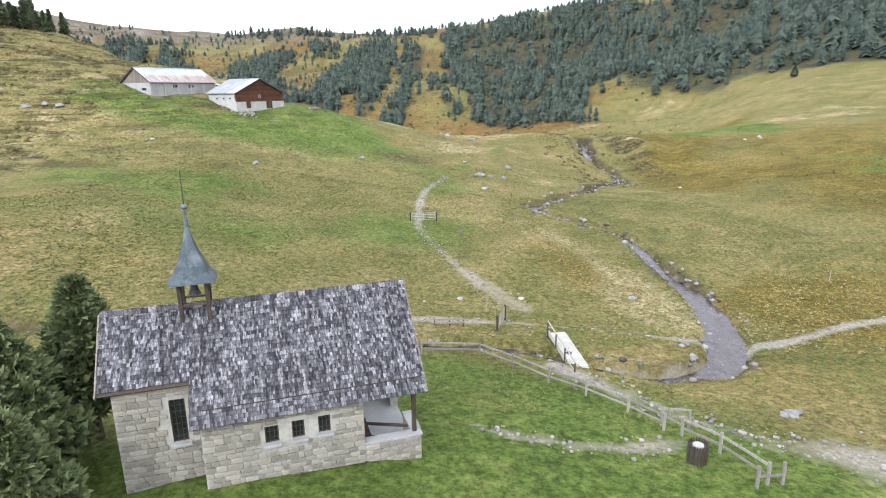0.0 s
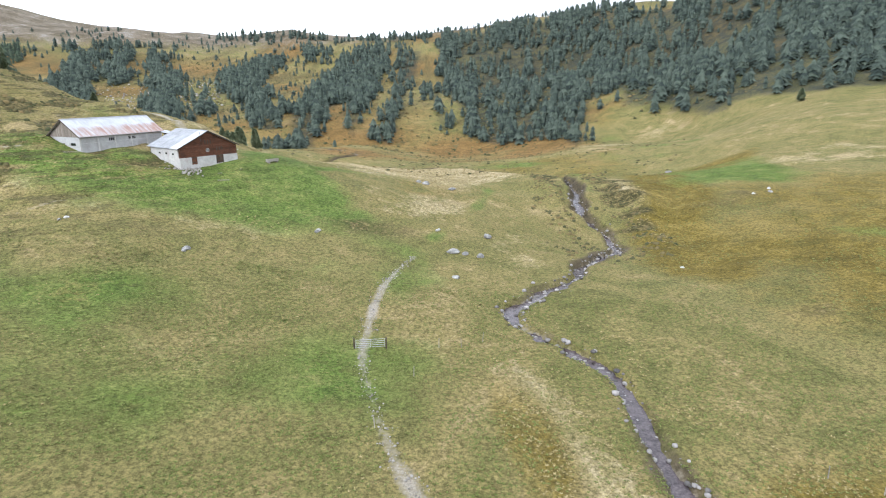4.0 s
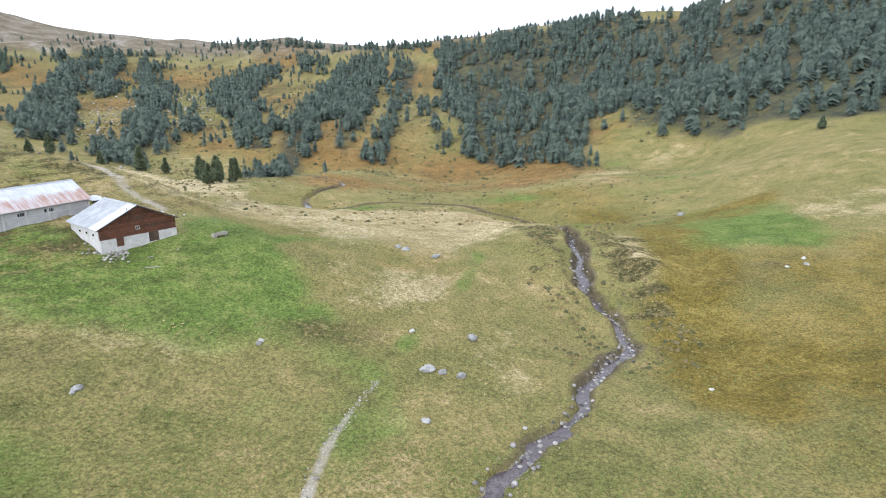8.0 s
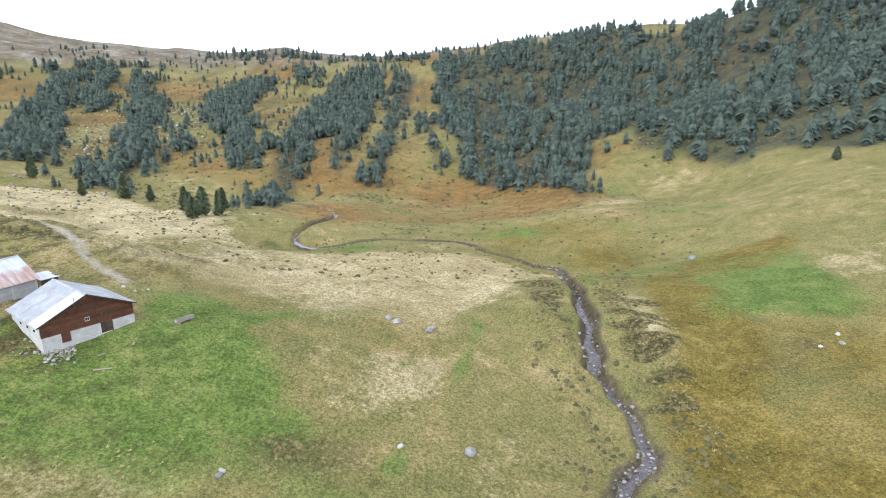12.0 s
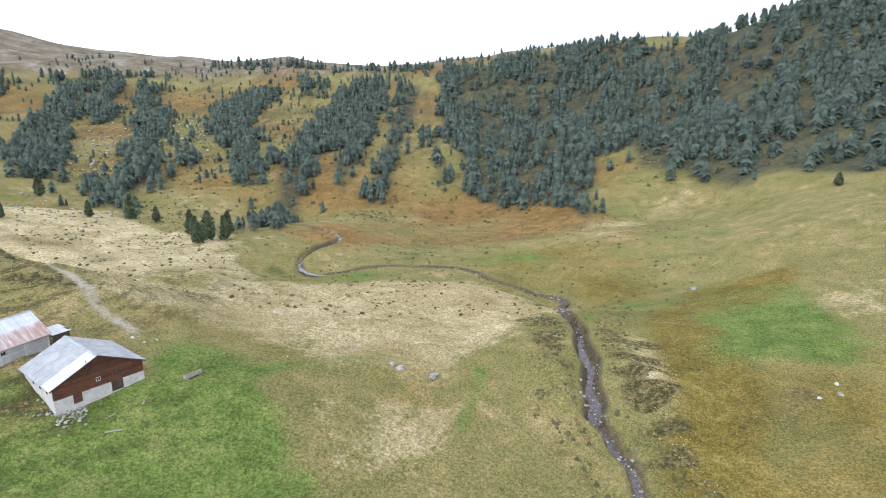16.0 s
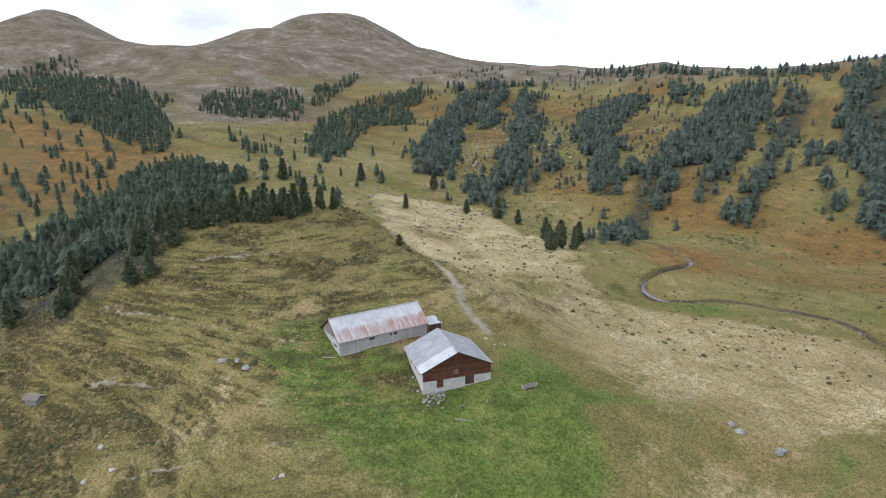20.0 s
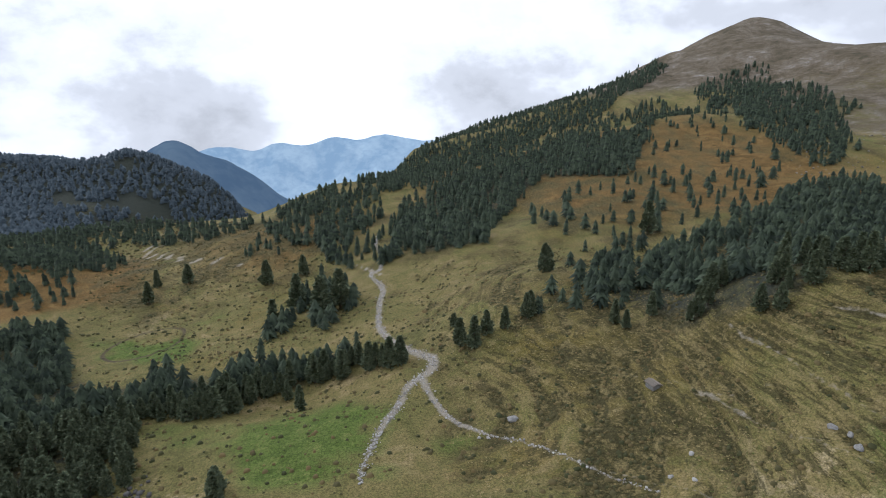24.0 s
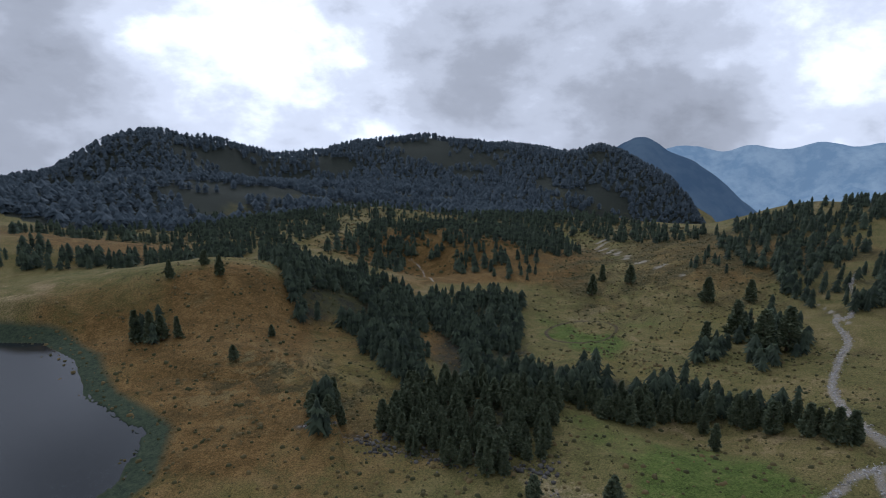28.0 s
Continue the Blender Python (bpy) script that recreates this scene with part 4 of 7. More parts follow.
# ---- trees ----
def conifer_arrays(tiers, points, girth, seed, droop=0.35):
    """One conifer of height 1 at the origin as vertices and triangles, crown and trunk apart: jagged skirts on a tapered stem."""
    r = np.random.default_rng(seed)
    verts, tris = [], []

    def add(v, t):
        k = len(verts)
        verts.extend(v)
        tris.extend((a + k, b + k, c + k) for a, b, c in t)

    for i in range(tiers):
        f = i / tiers
        z0 = 0.10 + 0.90 * f**0.93
        top = min(1.0, z0 + 1.35 / tiers + 0.06)
        wide = girth * ((1 - f**1.5) ** 0.9 * (0.75 + 0.5 * r.random())) * (0.72 if i == 0 else 1.0) + 0.012
        ring, n = [], points
        twist = r.random() * 6.28
        for k in range(2 * n):
            a = twist + math.pi * k / n + 0.25 * (r.random() - 0.5)
            rad = wide * ((0.85 + 0.45 * r.random()) if k % 2 == 0 else (0.34 + 0.25 * r.random()))
            ring.append((rad * math.cos(a), rad * math.sin(a), z0 - droop * rad * (1 if k % 2 == 0 else 0.2) + 0.03 * r.random()))
        off = (0.02 * (r.random() - 0.5), 0.02 * (r.random() - 0.5))
        add([(off[0], off[1], top)] + ring, [(0, 1 + k, 1 + (k + 1) % (2 * n)) for k in range(2 * n)])
    crown = (np.array(verts), np.array(tris))
    n = 5
    tv = [(0.02 * math.cos(6.283 * k / n), 0.02 * math.sin(6.283 * k / n), -0.04) for k in range(n)] + [(0, 0, 0.8)]
    return crown, (np.array(tv), np.array([(k, (k + 1) % n, n) for k in range(n)]))


def mesh_of(name, verts, tris, mat, smooth_faces=False):
    me = bpy.data.meshes.new(name)
    me.vertices.add(len(verts))
    me.vertices.foreach_set("co", np.asarray(verts, float).ravel())
    me.loops.add(3 * len(tris))
    me.loops.foreach_set("vertex_index", np.asarray(tris, np.int32).ravel())
    me.polygons.add(len(tris))
    me.polygons.foreach_set("loop_start", np.arange(0, 3 * len(tris), 3, dtype=np.int32))
    me.update(calc_edges=True)
    if smooth_faces:
        me.polygons.foreach_set("use_smooth", np.ones(len(tris), bool))
    me.materials.append(mat)
    return me


def planted(name, kinds, x, y, size, mat, label, category, seed, slim=None):
    """Many small things of a few kinds joined into one mesh that stands on the ground."""
    r = np.random.default_rng(seed)
    z = ground(x, y)
    which, turn = r.integers(0, len(kinds), len(x)), r.random(len(x)) * 6.283
    slim = np.ones(len(x)) if slim is None else slim
    vs, ts, base = [], [], 0
    for k, (v, t) in enumerate(kinds):
        pick = np.flatnonzero(which == k)
        if not len(pick):
            continue
        c, s, h = np.cos(turn[pick]), np.sin(turn[pick]), size[pick]
        w = h * slim[pick]
        px = x[pick][:, None] + w[:, None] * (c[:, None] * v[:, 0] - s[:, None] * v[:, 1])
        py = y[pick][:, None] + w[:, None] * (s[:, None] * v[:, 0] + c[:, None] * v[:, 1])
        pz = z[pick][:, None] + h[:, None] * v[:, 2]
        vs.append(np.stack([px, py, pz], -1).reshape(-1, 3))
        ts.append((t[None] + (np.arange(len(pick)) * len(v))[:, None, None] + base).reshape(-1, 3))
        base += len(pick) * len(v)
    return tagged(new(name, mesh_of(name, np.concatenate(vs), np.concatenate(ts), mat)), label, category, kind="stuff")


def scatter(ring, apart, seed):
    """Places inside a ring of (x, y), about that far apart, jittered."""
    r = np.random.default_rng(seed)
    p = np.array(ring)
    xs, ys = np.meshgrid(np.arange(p[:, 0].min(), p[:, 0].max(), apart), np.arange(p[:, 1].min(), p[:, 1].max(), apart))
    x = xs.ravel() + (r.random(xs.size) - 0.5) * apart * 0.95
    y = ys.ravel() + (r.random(xs.size) - 0.5) * apart * 0.95
    keep = inside(x, y, ring)
    return x[keep], y[keep]


def joined_tree(crown, trunk):
    return np.concatenate([crown[0], trunk[0]]), np.concatenate([crown[1], trunk[1] + len(crown[0])])


FAR_KINDS = [joined_tree(*conifer_arrays(7, 5, 0.16 + 0.025 * k, 40 + k, 0.5)) for k in range(5)]
MIXED_KINDS = [joined_tree(*conifer_arrays(7, 6, 0.17 + 0.025 * k, 80 + k, 0.45)) for k in range(5)]
DISTANT_KINDS = [joined_tree(*conifer_arrays(4, 4, 0.24, 60 + k)) for k in range(2)]

FRONT_SLOPE = [(-209, 321), (-182, 341), (-159, 336), (-123, 315), (-93, 340), (-85, 390), (-60, 411), (-48, 446), (-10, 435), (18, 420), (43, 398), (64, 362), (76, 407), (103, 434), (129, 368), (152, 351), (166, 324),
               (175, 315), (270, 250), (440, 330), (420, 600), (260, 760), (100, 860), (-35, 870), (-260, 870), (-420, 830), (-560, 760), (-470, 560), (-330, 430)]
# thinner stands of the slope and its crest: ring, share kept
LOOSE_FRONT = [
    ([(-222, 792), (-174, 753), (-161, 701), (-195, 694), (-218, 715), (-202, 726)], 0.5), ([(-376, 840), (-286, 822), (-215, 826), (-137, 806), (-57, 768), (2, 750), (8, 764), (-52, 792), (-137, 826), (-215, 850), (-286, 846), (-369, 862)], 0.42),
    ([(-119, 389), (-106, 395), (-99, 393), (-79, 296), (-96, 300)], 0.5), ([(-240, 392), (-222, 400), (-204, 372), (-176, 340), (-196, 338)], 0.3),
]
# openings in the dense stand: x, y, half sizes, turn
CLEARINGS = [(-14, 680, 12, 40, 5), (42, 686, 15, 28, -4), (92, 630, 19, 34, -20), (90, 520, 8, 60, -6), (172, 478, 11, 66, -14), (165, 672, 14, 40, -30), (20, 560, 5, 60, 2), (56, 500, 5, 50, -5), (130, 560, 7, 50, -14), (205, 520, 8, 60, -20)]
fx, fy = [], []
for k, ring in enumerate(STRIPS_A + STRIPS_B + STRIPS_C):
    x, y = scatter(ring, 5.1, 300 + k)
    rim = near_line(x, y, ring + ring[:1])[0]
    x, y = x + 16 * fbm(x, y, 30, 3, 1), y + 16 * fbm(x, y, 30, 3, 2)
    keep = rng.random(len(x)) < np.clip(0.35 + 0.10 * rim, 0, 0.97) * np.where(fbm(x, y, 26, 3, 4) < -0.28, 0.25, 1.0) * np.where(vnoise(24 * np.arctan2(x - 10, y - 63) + 40, np.hypot(x - 10, y - 63) / 260, 3) + 0.5 * vnoise(60 * np.arctan2(x - 10, y - 63) + 80, np.hypot(x - 10, y - 63) / 200, 1) < -0.15, 0.2, 1.0)
    fx.append(x[keep])
    fy.append(y[keep])
for k, (ring, share) in enumerate(LOOSE_FRONT):
    x, y = scatter(ring, 6.0, 330 + k)
    keep = rng.random(len(x)) < share
    fx.append(x[keep])
    fy.append(y[keep])
x, y = scatter(FRONT_SLOPE, 8.0, 11)
keep = (rng.random(len(x)) < 0.26) & (fbm(x, y, 40, 3, 1) > -0.12)
stray = keep.sum()
fx, fy = np.concatenate(fx + [x[keep]]), np.concatenate(fy + [y[keep]])
keep = rng.random(len(fx)) > sum(spot(fx, fy, *c) for c in CLEARINGS) * 0.92
young = np.r_[np.ones(len(fx) - stray), np.full(stray, 0.58)][keep]
fx, fy = fx[keep], fy[keep]
planted("conifer_forest", FAR_KINDS, fx, fy, (6.0 + 6.8 * rng.random(len(fx)) ** 1.2) * young, NEEDLES, "dense dark green conifer forest in strips down a steep slope", "forest", 1, 1.3 + 0.6 * rng.random(len(fx)))

# woods high on the west hillside: ring, spacing, share kept
HIGH_WOODS_A = [
    ([(-415, -115), (-450, -96), (-466, -65), (-692, -71), (-704, 22), (-780, 93), (-815, 156), (-823, 187), (-1042, 296), (-936, 291), (-782, 196), (-691, 155), (-695, 109), (-605, 63), (-571, 40), (-541, 10), (-442, -3), (-432, -48), (-387, -61), (-367, -88)], 5.4, 0.92),
    ([(-442, -3), (-541, 10), (-605, 63), (-691, 155), (-720, 230), (-640, 250), (-586, 198), (-612, 122), (-497, 62), (-421, 4), (-380, -20)], 6.0, 0.55),
]
HIGH_WOODS_B = [
    ([(-361, -10), (-421, 4), (-483, 34), (-497, 62), (-612, 122), (-543, 167), (-586, 198), (-670, 280), (-691, 319), (-572, 294), (-628, 291), (-652, 243), (-566, 193), (-475, 169), (-384, 138), (-384, 123), (-411, 87), (-333, 62), (-249, 52), (-244, 34), (-253, 20), (-245, 11), (-249, 3), (-287, -2)], 4.9, 0.92),
    ([(-643, 284), (-796, 356), (-663, 341), (-572, 354), (-451, 305), (-412, 294), (-380, 251), (-398, 247), (-469, 259), (-498, 251)], 6.0, 0.85),
]
HIGH_WOODS_C = [
    ([(-823, 305), (-846, 349), (-852, 377), (-824, 392), (-749, 365), (-663, 382), (-572, 370), (-545, 349), (-535, 323), (-442, 273), (-434, 253), (-524, 281), (-575, 274), (-647, 295), (-686, 262)], 6.5, 0.75),
    ([(-586, 412), (-595, 448), (-575, 463), (-575, 509), (-547, 511), (-449, 426), (-484, 424), (-503, 393), (-508, 367)], 6.0, 0.85),
    ([(-516, 492), (-565, 551), (-586, 608), (-583, 645), (-531, 557), (-504, 510)], 6.5, 0.8),
    ([(-462, 476), (-501, 563), (-498, 619), (-482, 665), (-460, 649), (-447, 581), (-394, 539), (-407, 478), (-350, 401), (-287, 326), (-327, 336), (-407, 405)], 5.4, 0.85),
]
HIGH_WOODS_D = [
    ([(-700, -60), (-1200, -60), (-1250, 120), (-1040, 290), (-820, 190), (-710, 30)], 9.0, 0.75),
]
# woods of the hill behind the barns
HILL_WOODS_A = [
    ([(-179, 89), (-216, 96), (-210, 111), (-220, 126), (-230, 143), (-243, 167), (-285, 189), (-333, 229), (-349, 258), (-305, 260), (-292, 264), (-232, 212), (-197, 180), (-150, 170), (-122, 152), (-111, 141), (-110, 130), (-107, 122), (-113, 118), (-127, 121), (-134, 112), (-127, 106), (-128, 97), (-134, 92), (-150, 91)], 4.4, 0.88),
    ([(-112, 138), (-105, 152), (-103, 166), (-105, 173), (-112, 170), (-120, 158), (-122, 142)], 3.5, 0.92),
    ([(-361, 113), (-378, 152), (-337, 207), (-243, 167), (-243, 132), (-210, 111), (-196, 91), (-233, 72), (-312, 69)], 9.0, 0.42),
]
HILL_WOODS_B = [
    ([(-380, 140), (-600, 190), (-650, 270), (-480, 260), (-380, 250), (-330, 205)], 11.0, 0.35),
    ([(-352, -90), (-359, -53), (-405, -42), (-304, -12), (-247, 6), (-243, -9), (-258, -23), (-303, -55), (-333, -92)], 5.6, 0.5),
    ([(-171, 73), (-196, 79), (-163, 83), (-155, 86), (-142, 73), (-152, 67)], 6.0, 0.35),
    ([(-367, 317), (-342, 327), (-326, 323), (-354, 310)], 5.0, 0.8),
    ([(-284, 273), (-292, 298), (-271, 285), (-288, 278)], 4.5, 0.8),
    ([(-230, 260), (-300, 270), (-420, 330), (-330, 400), (-240, 330)], 12.0, 0.35),
]
# woods round the lake and in the basin
DALE_WOODS_A = [
    ([(-150, -48), (-131, -24), (-147, -10), (-150, 18), (-137, 23), (-130, 6), (-117, -14), (-117, -36)], 3.5, 0.92),
    ([(-152, 92), (-136, 94), (-127, 102), (-131, 112), (-150, 114)], 4.0, 0.93),
    ([(-111, -234), (-131, -220), (-132, -175), (-148, -160), (-142, -127), (-123, -104), (-110, -83), (-90, -60), (-87, -69), (-87, -87), (-94, -116), (-98, -126), (-79, -124), (-83, -137), (-87, -148)], 3.3, 0.93),
]
DALE_WOODS_B = [
    ([(-138, -125), (-156, -139), (-182, -134), (-196, -120), (-154, -84), (-139, -60), (-148, -47), (-129, -26), (-145, -21), (-149, -15), (-145, -1), (-143, 17), (-138, 22), (-136, 6), (-122, -12), (-121, -22), (-120, -34), (-102, -23), (-77, -13), (-67, -11), (-61, -43), (-69, -55), (-91, -62), (-101, -57), (-106, -58), (-124, -88), (-126, -104)], 3.3, 0.93),
    ([(-236, -29), (-241, -21), (-223, -8), (-202, 1), (-175, 6), (-180, -4), (-199, -22)], 4.2, 0.85),
    ([(-170, -29), (-180, -25), (-192, -21), (-183, -12), (-166, -19)], 4.2, 0.8),
    ([(-144, 23), (-143, 26), (-135, 35), (-133, 37), (-137, 25)], 3.6, 0.9),
]
DALE_WOODS_C = [
    ([(-278, -86), (-310, -87), (-278, -53), (-272, -53), (-277, -79)], 5.5, 0.6),
    ([(-51, -63), (-68, -73), (-63, -62), (-52, -50), (-47, -54)], 3.6, 0.9),
]
# woods beyond the basin
OUTER_WOODS_A = [
    ([(-143, -222), (-170, -240), (-269, -330), (-358, -337), (-449, -364), (-289, -148), (-275, -147), (-262, -163), (-251, -201), (-231, -211), (-224, -223), (-202, -223), (-157, -173), (-145, -178), (-171, -215)], 5.0, 0.85),
    ([(-223, -218), (-237, -207), (-250, -195), (-262, -163), (-240, -137), (-220, -129), (-206, -141), (-212, -191)], 5.4, 0.55),
    ([(-345, -88), (-426, -96), (-459, -76), (-514, -59), (-374, -25), (-336, -21), (-260, -17), (-301, -55), (-290, -64)], 5.8, 0.6),
    ([(-245, -569), (-212, -308), (-186, -266), (-135, -251), (-113, -240), (-91, -273), (-190, -574)], 6.5, 0.7),
]
OUTER_WOODS_B = [
    ([(-338, -204), (-348, -180), (-339, -127), (-390, -108), (-345, -88), (-400, -130), (-460, -300), (-420, -330)], 6.0, 0.7),
    ([(-6, -268), (-28, -274), (-50, -264), (-93, -288), (-118, -257), (-111, -242), (-70, -190), (-60, -215), (-2, -240)], 5.2, 0.8),
    ([(-28, -141), (-32, -146), (-37, -137), (-34, -124)], 3.6, 0.9),
    ([(-330, -330), (-60, -330), (20, -330), (-60, -440), (-300, -480), (-520, -300), (-460, -300)], 8.0, 0.5),
]
wx, wy = [], []
for k, (ring, apart, share) in enumerate(HIGH_WOODS_A + HIGH_WOODS_B + HIGH_WOODS_C + HIGH_WOODS_D + HILL_WOODS_A + HILL_WOODS_B + DALE_WOODS_A + DALE_WOODS_B + DALE_WOODS_C + OUTER_WOODS_A + OUTER_WOODS_B):
    x, y = scatter(ring, apart, 100 + k)
    keep = (rng.random(len(x)) < share) & (fbm(x, y, 34, 4, 0) + 0.25 * (rng.random(len(x)) - 0.5) > -0.46)
    x, y = x + 9 * fbm(x, y, 22, 3, 1), y + 9 * fbm(x, y, 22, 3, 2)
    wx.append(x[keep])
    wy.append(y[keep])
wx, wy = np.concatenate(wx), np.concatenate(wy)

FAR_RANGE = [(-300, -480), (-520, -300), (-760, -330), (-1120, -440), (-1420, -640), (-1560, -1000), (-1500, -1250), (-1500, -1700), (-700, -1700), (-200, -1500), (100, -1100), (50, -700), (-60, -430)]
dx, dy = scatter(FAR_RANGE, 12.0, 31)
scars = sum(spot(dx, dy, *c) for c in ((-972, -964, 30, 60, 45), (-567, -300, 60, 30, 20), (-254, -720, 24, 40, 10), (-345, -1042, 26, 70, 15), (-900, -560, 70, 40, 30), (-690, -480, 40, 24, 20)))
keep = (fbm(dx, dy, 110, 5, 1) > -0.27 + 0.2 * (rng.random(len(dx)) - 0.5)) & (rng.random(len(dx)) > scars)
dx, dy = dx[keep], dy[keep]
# the blue air before this mountain side is painted into its needles
planted("far_forest", DISTANT_KINDS, dx, dy, 9 + 6 * rng.random(len(dx)), HAZED_NEEDLES, "dark forested mountain side across the valley", "forest", 3, np.full(len(dx), 2.0))

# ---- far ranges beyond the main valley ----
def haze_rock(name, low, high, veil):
    """A very distant mountain; its blue colours and surface glow stand in for haze."""
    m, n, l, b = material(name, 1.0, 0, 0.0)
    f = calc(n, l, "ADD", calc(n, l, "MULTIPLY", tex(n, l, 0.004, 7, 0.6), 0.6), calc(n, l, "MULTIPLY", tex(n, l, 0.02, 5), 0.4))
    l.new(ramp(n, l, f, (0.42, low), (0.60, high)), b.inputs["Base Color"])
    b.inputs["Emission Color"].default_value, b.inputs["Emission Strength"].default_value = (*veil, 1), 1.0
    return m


def far_range(name, bearings, far, deep, mat, label, seed):
    """A ridge round the eye of the valley: (bearing to the left of +y, crest height), drawn down and forward to its foot."""
    br = smooth(bearings, 12)
    cols, rows = len(br), 16
    a = np.radians(br[:, 0])
    out = np.zeros((rows, cols, 3))
    for j in range(rows):
        k = j / (rows - 1)
        d = far - 900 * k
        x, y = 11 - np.sin(a) * d, 63 + np.cos(a) * d
        rough = fbm(x, y, 420, 5, seed) * 130 + fbm(x, y, 60, 3, seed) * 26
        out[j] = np.column_stack([x, y, br[:, 1] * (1 - k) + deep * k + rough * (0.25 if j == 0 else 0.5 + 0.6 * math.sin(math.pi * k))])
    me = grid_mesh(name, out[..., 0].ravel(), out[..., 1].ravel(), out[..., 2].ravel(), cols, rows)
    me.materials.append(mat)
    return tagged(new(name, me), label, "mountain", kind="structure")


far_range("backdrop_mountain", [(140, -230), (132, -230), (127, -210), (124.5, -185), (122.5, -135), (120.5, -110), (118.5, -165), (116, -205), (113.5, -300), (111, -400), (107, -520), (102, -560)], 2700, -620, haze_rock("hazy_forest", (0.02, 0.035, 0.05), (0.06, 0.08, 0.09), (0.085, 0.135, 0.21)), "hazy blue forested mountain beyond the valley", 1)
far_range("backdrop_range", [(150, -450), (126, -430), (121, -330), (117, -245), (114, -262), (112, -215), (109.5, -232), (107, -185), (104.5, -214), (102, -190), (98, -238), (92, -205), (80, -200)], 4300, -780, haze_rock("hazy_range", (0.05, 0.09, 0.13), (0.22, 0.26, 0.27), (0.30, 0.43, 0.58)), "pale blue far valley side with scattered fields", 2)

# ---- building kit ----
def thing(name, x, y, z, turn=0.0, label="", category="", group=""):
    ob = new(name)
    ob.empty_display_size = 0.3
    ob.matrix_basis = pose(x, y, z, 0, 0, turn)
    return tagged(ob, label, category, group)


def part(name, bm, mat, parent, label="", place=None, smooth_faces=False):
    if isinstance(bm, bpy.types.Mesh):
        me = bm
    else:
        me = bpy.data.meshes.new(name)
        bmesh.ops.recalc_face_normals(bm, faces=bm.faces)
        if smooth_faces:
            for f in bm.faces:
                f.smooth = True
        bm.to_mesh(me)
        bm.free()
        me.materials.append(mat)
    ob = new(name, me)
    ob.parent = parent
    if place is not None:
        ob.matrix_basis = place
    return tagged(ob, label) if label else ob


def box(bm, x, y, z, sx, sy, sz, m=None, bevel=0.0):
    """A box about (x, y) that stands on z."""
    at = Matrix.Translation((x, y, z + sz / 2)) @ Matrix.Diagonal((sx, sy, sz, 1))
    vs = bmesh.ops.create_cube(bm, size=1, matrix=(m @ at) if m else at)["verts"]
    if bevel:
        es = list({e for v in vs for e in v.link_edges})
        bmesh.ops.bevel(bm, geom=es, offset=bevel, segments=1, affect="EDGES")
    return bm


def boxes(*specs, bevel=0.0):
    bm = bmesh.new()
    for s in specs:
        box(bm, *s, bevel=bevel)
    return bm


def beam(bm, a, b, w, h=None):
    """A squared timber from a to b."""
    a, b = Vector(a), Vector(b)
    d = b - a
    m = Matrix.Translation((a + b) / 2) @ d.to_track_quat("Z", "Y").to_matrix().to_4x4() @ Matrix.Diagonal((w, h or w, d.length, 1))
    bmesh.ops.create_cube(bm, size=1, matrix=m)
    return bm


def rod(bm, a, b, r0, r1=None, n=8):
    """A round, tapered pole from a to b."""
    a, b = Vector(a), Vector(b)
    d = b - a
    m = Matrix.Translation((a + b) / 2) @ d.to_track_quat("Z", "Y").to_matrix().to_4x4()
    bmesh.ops.create_cone(bm, cap_ends=True, segments=n, radius1=r0, radius2=r1 if r1 is not None else r0, depth=d.length, matrix=m)
    return bm


def prism(bm, outline, y0, y1):
    """An outline of (x, z) drawn out from y0 to y1."""
    a = [bm.verts.new((x, y0, z)) for x, z in outline]
    b = [bm.verts.new((x, y1, z)) for x, z in outline]
    bm.faces.new(a)
    bm.faces.new(b[::-1])
    for i in range(len(a)):
        j = (i + 1) % len(a)
        bm.faces.new((a[i], b[i], b[j], a[j]))
    return bm


def slab(bm, corners, thick):
    """A flat plate with those four top corners, thick downwards."""
    c = [Vector(p) for p in corners]
    n = (c[1] - c[0]).cross(c[3] - c[0]).normalized()
    n = n if n.z > 0 else -n
    a, b = [bm.verts.new(p) for p in c], [bm.verts.new(p - n * thick) for p in c]
    bm.faces.new(a)
    bm.faces.new(b[::-1])
    for i in range(4):
        j = (i + 1) % 4
        bm.faces.new((a[i], b[i], b[j], a[j]))
    return bm


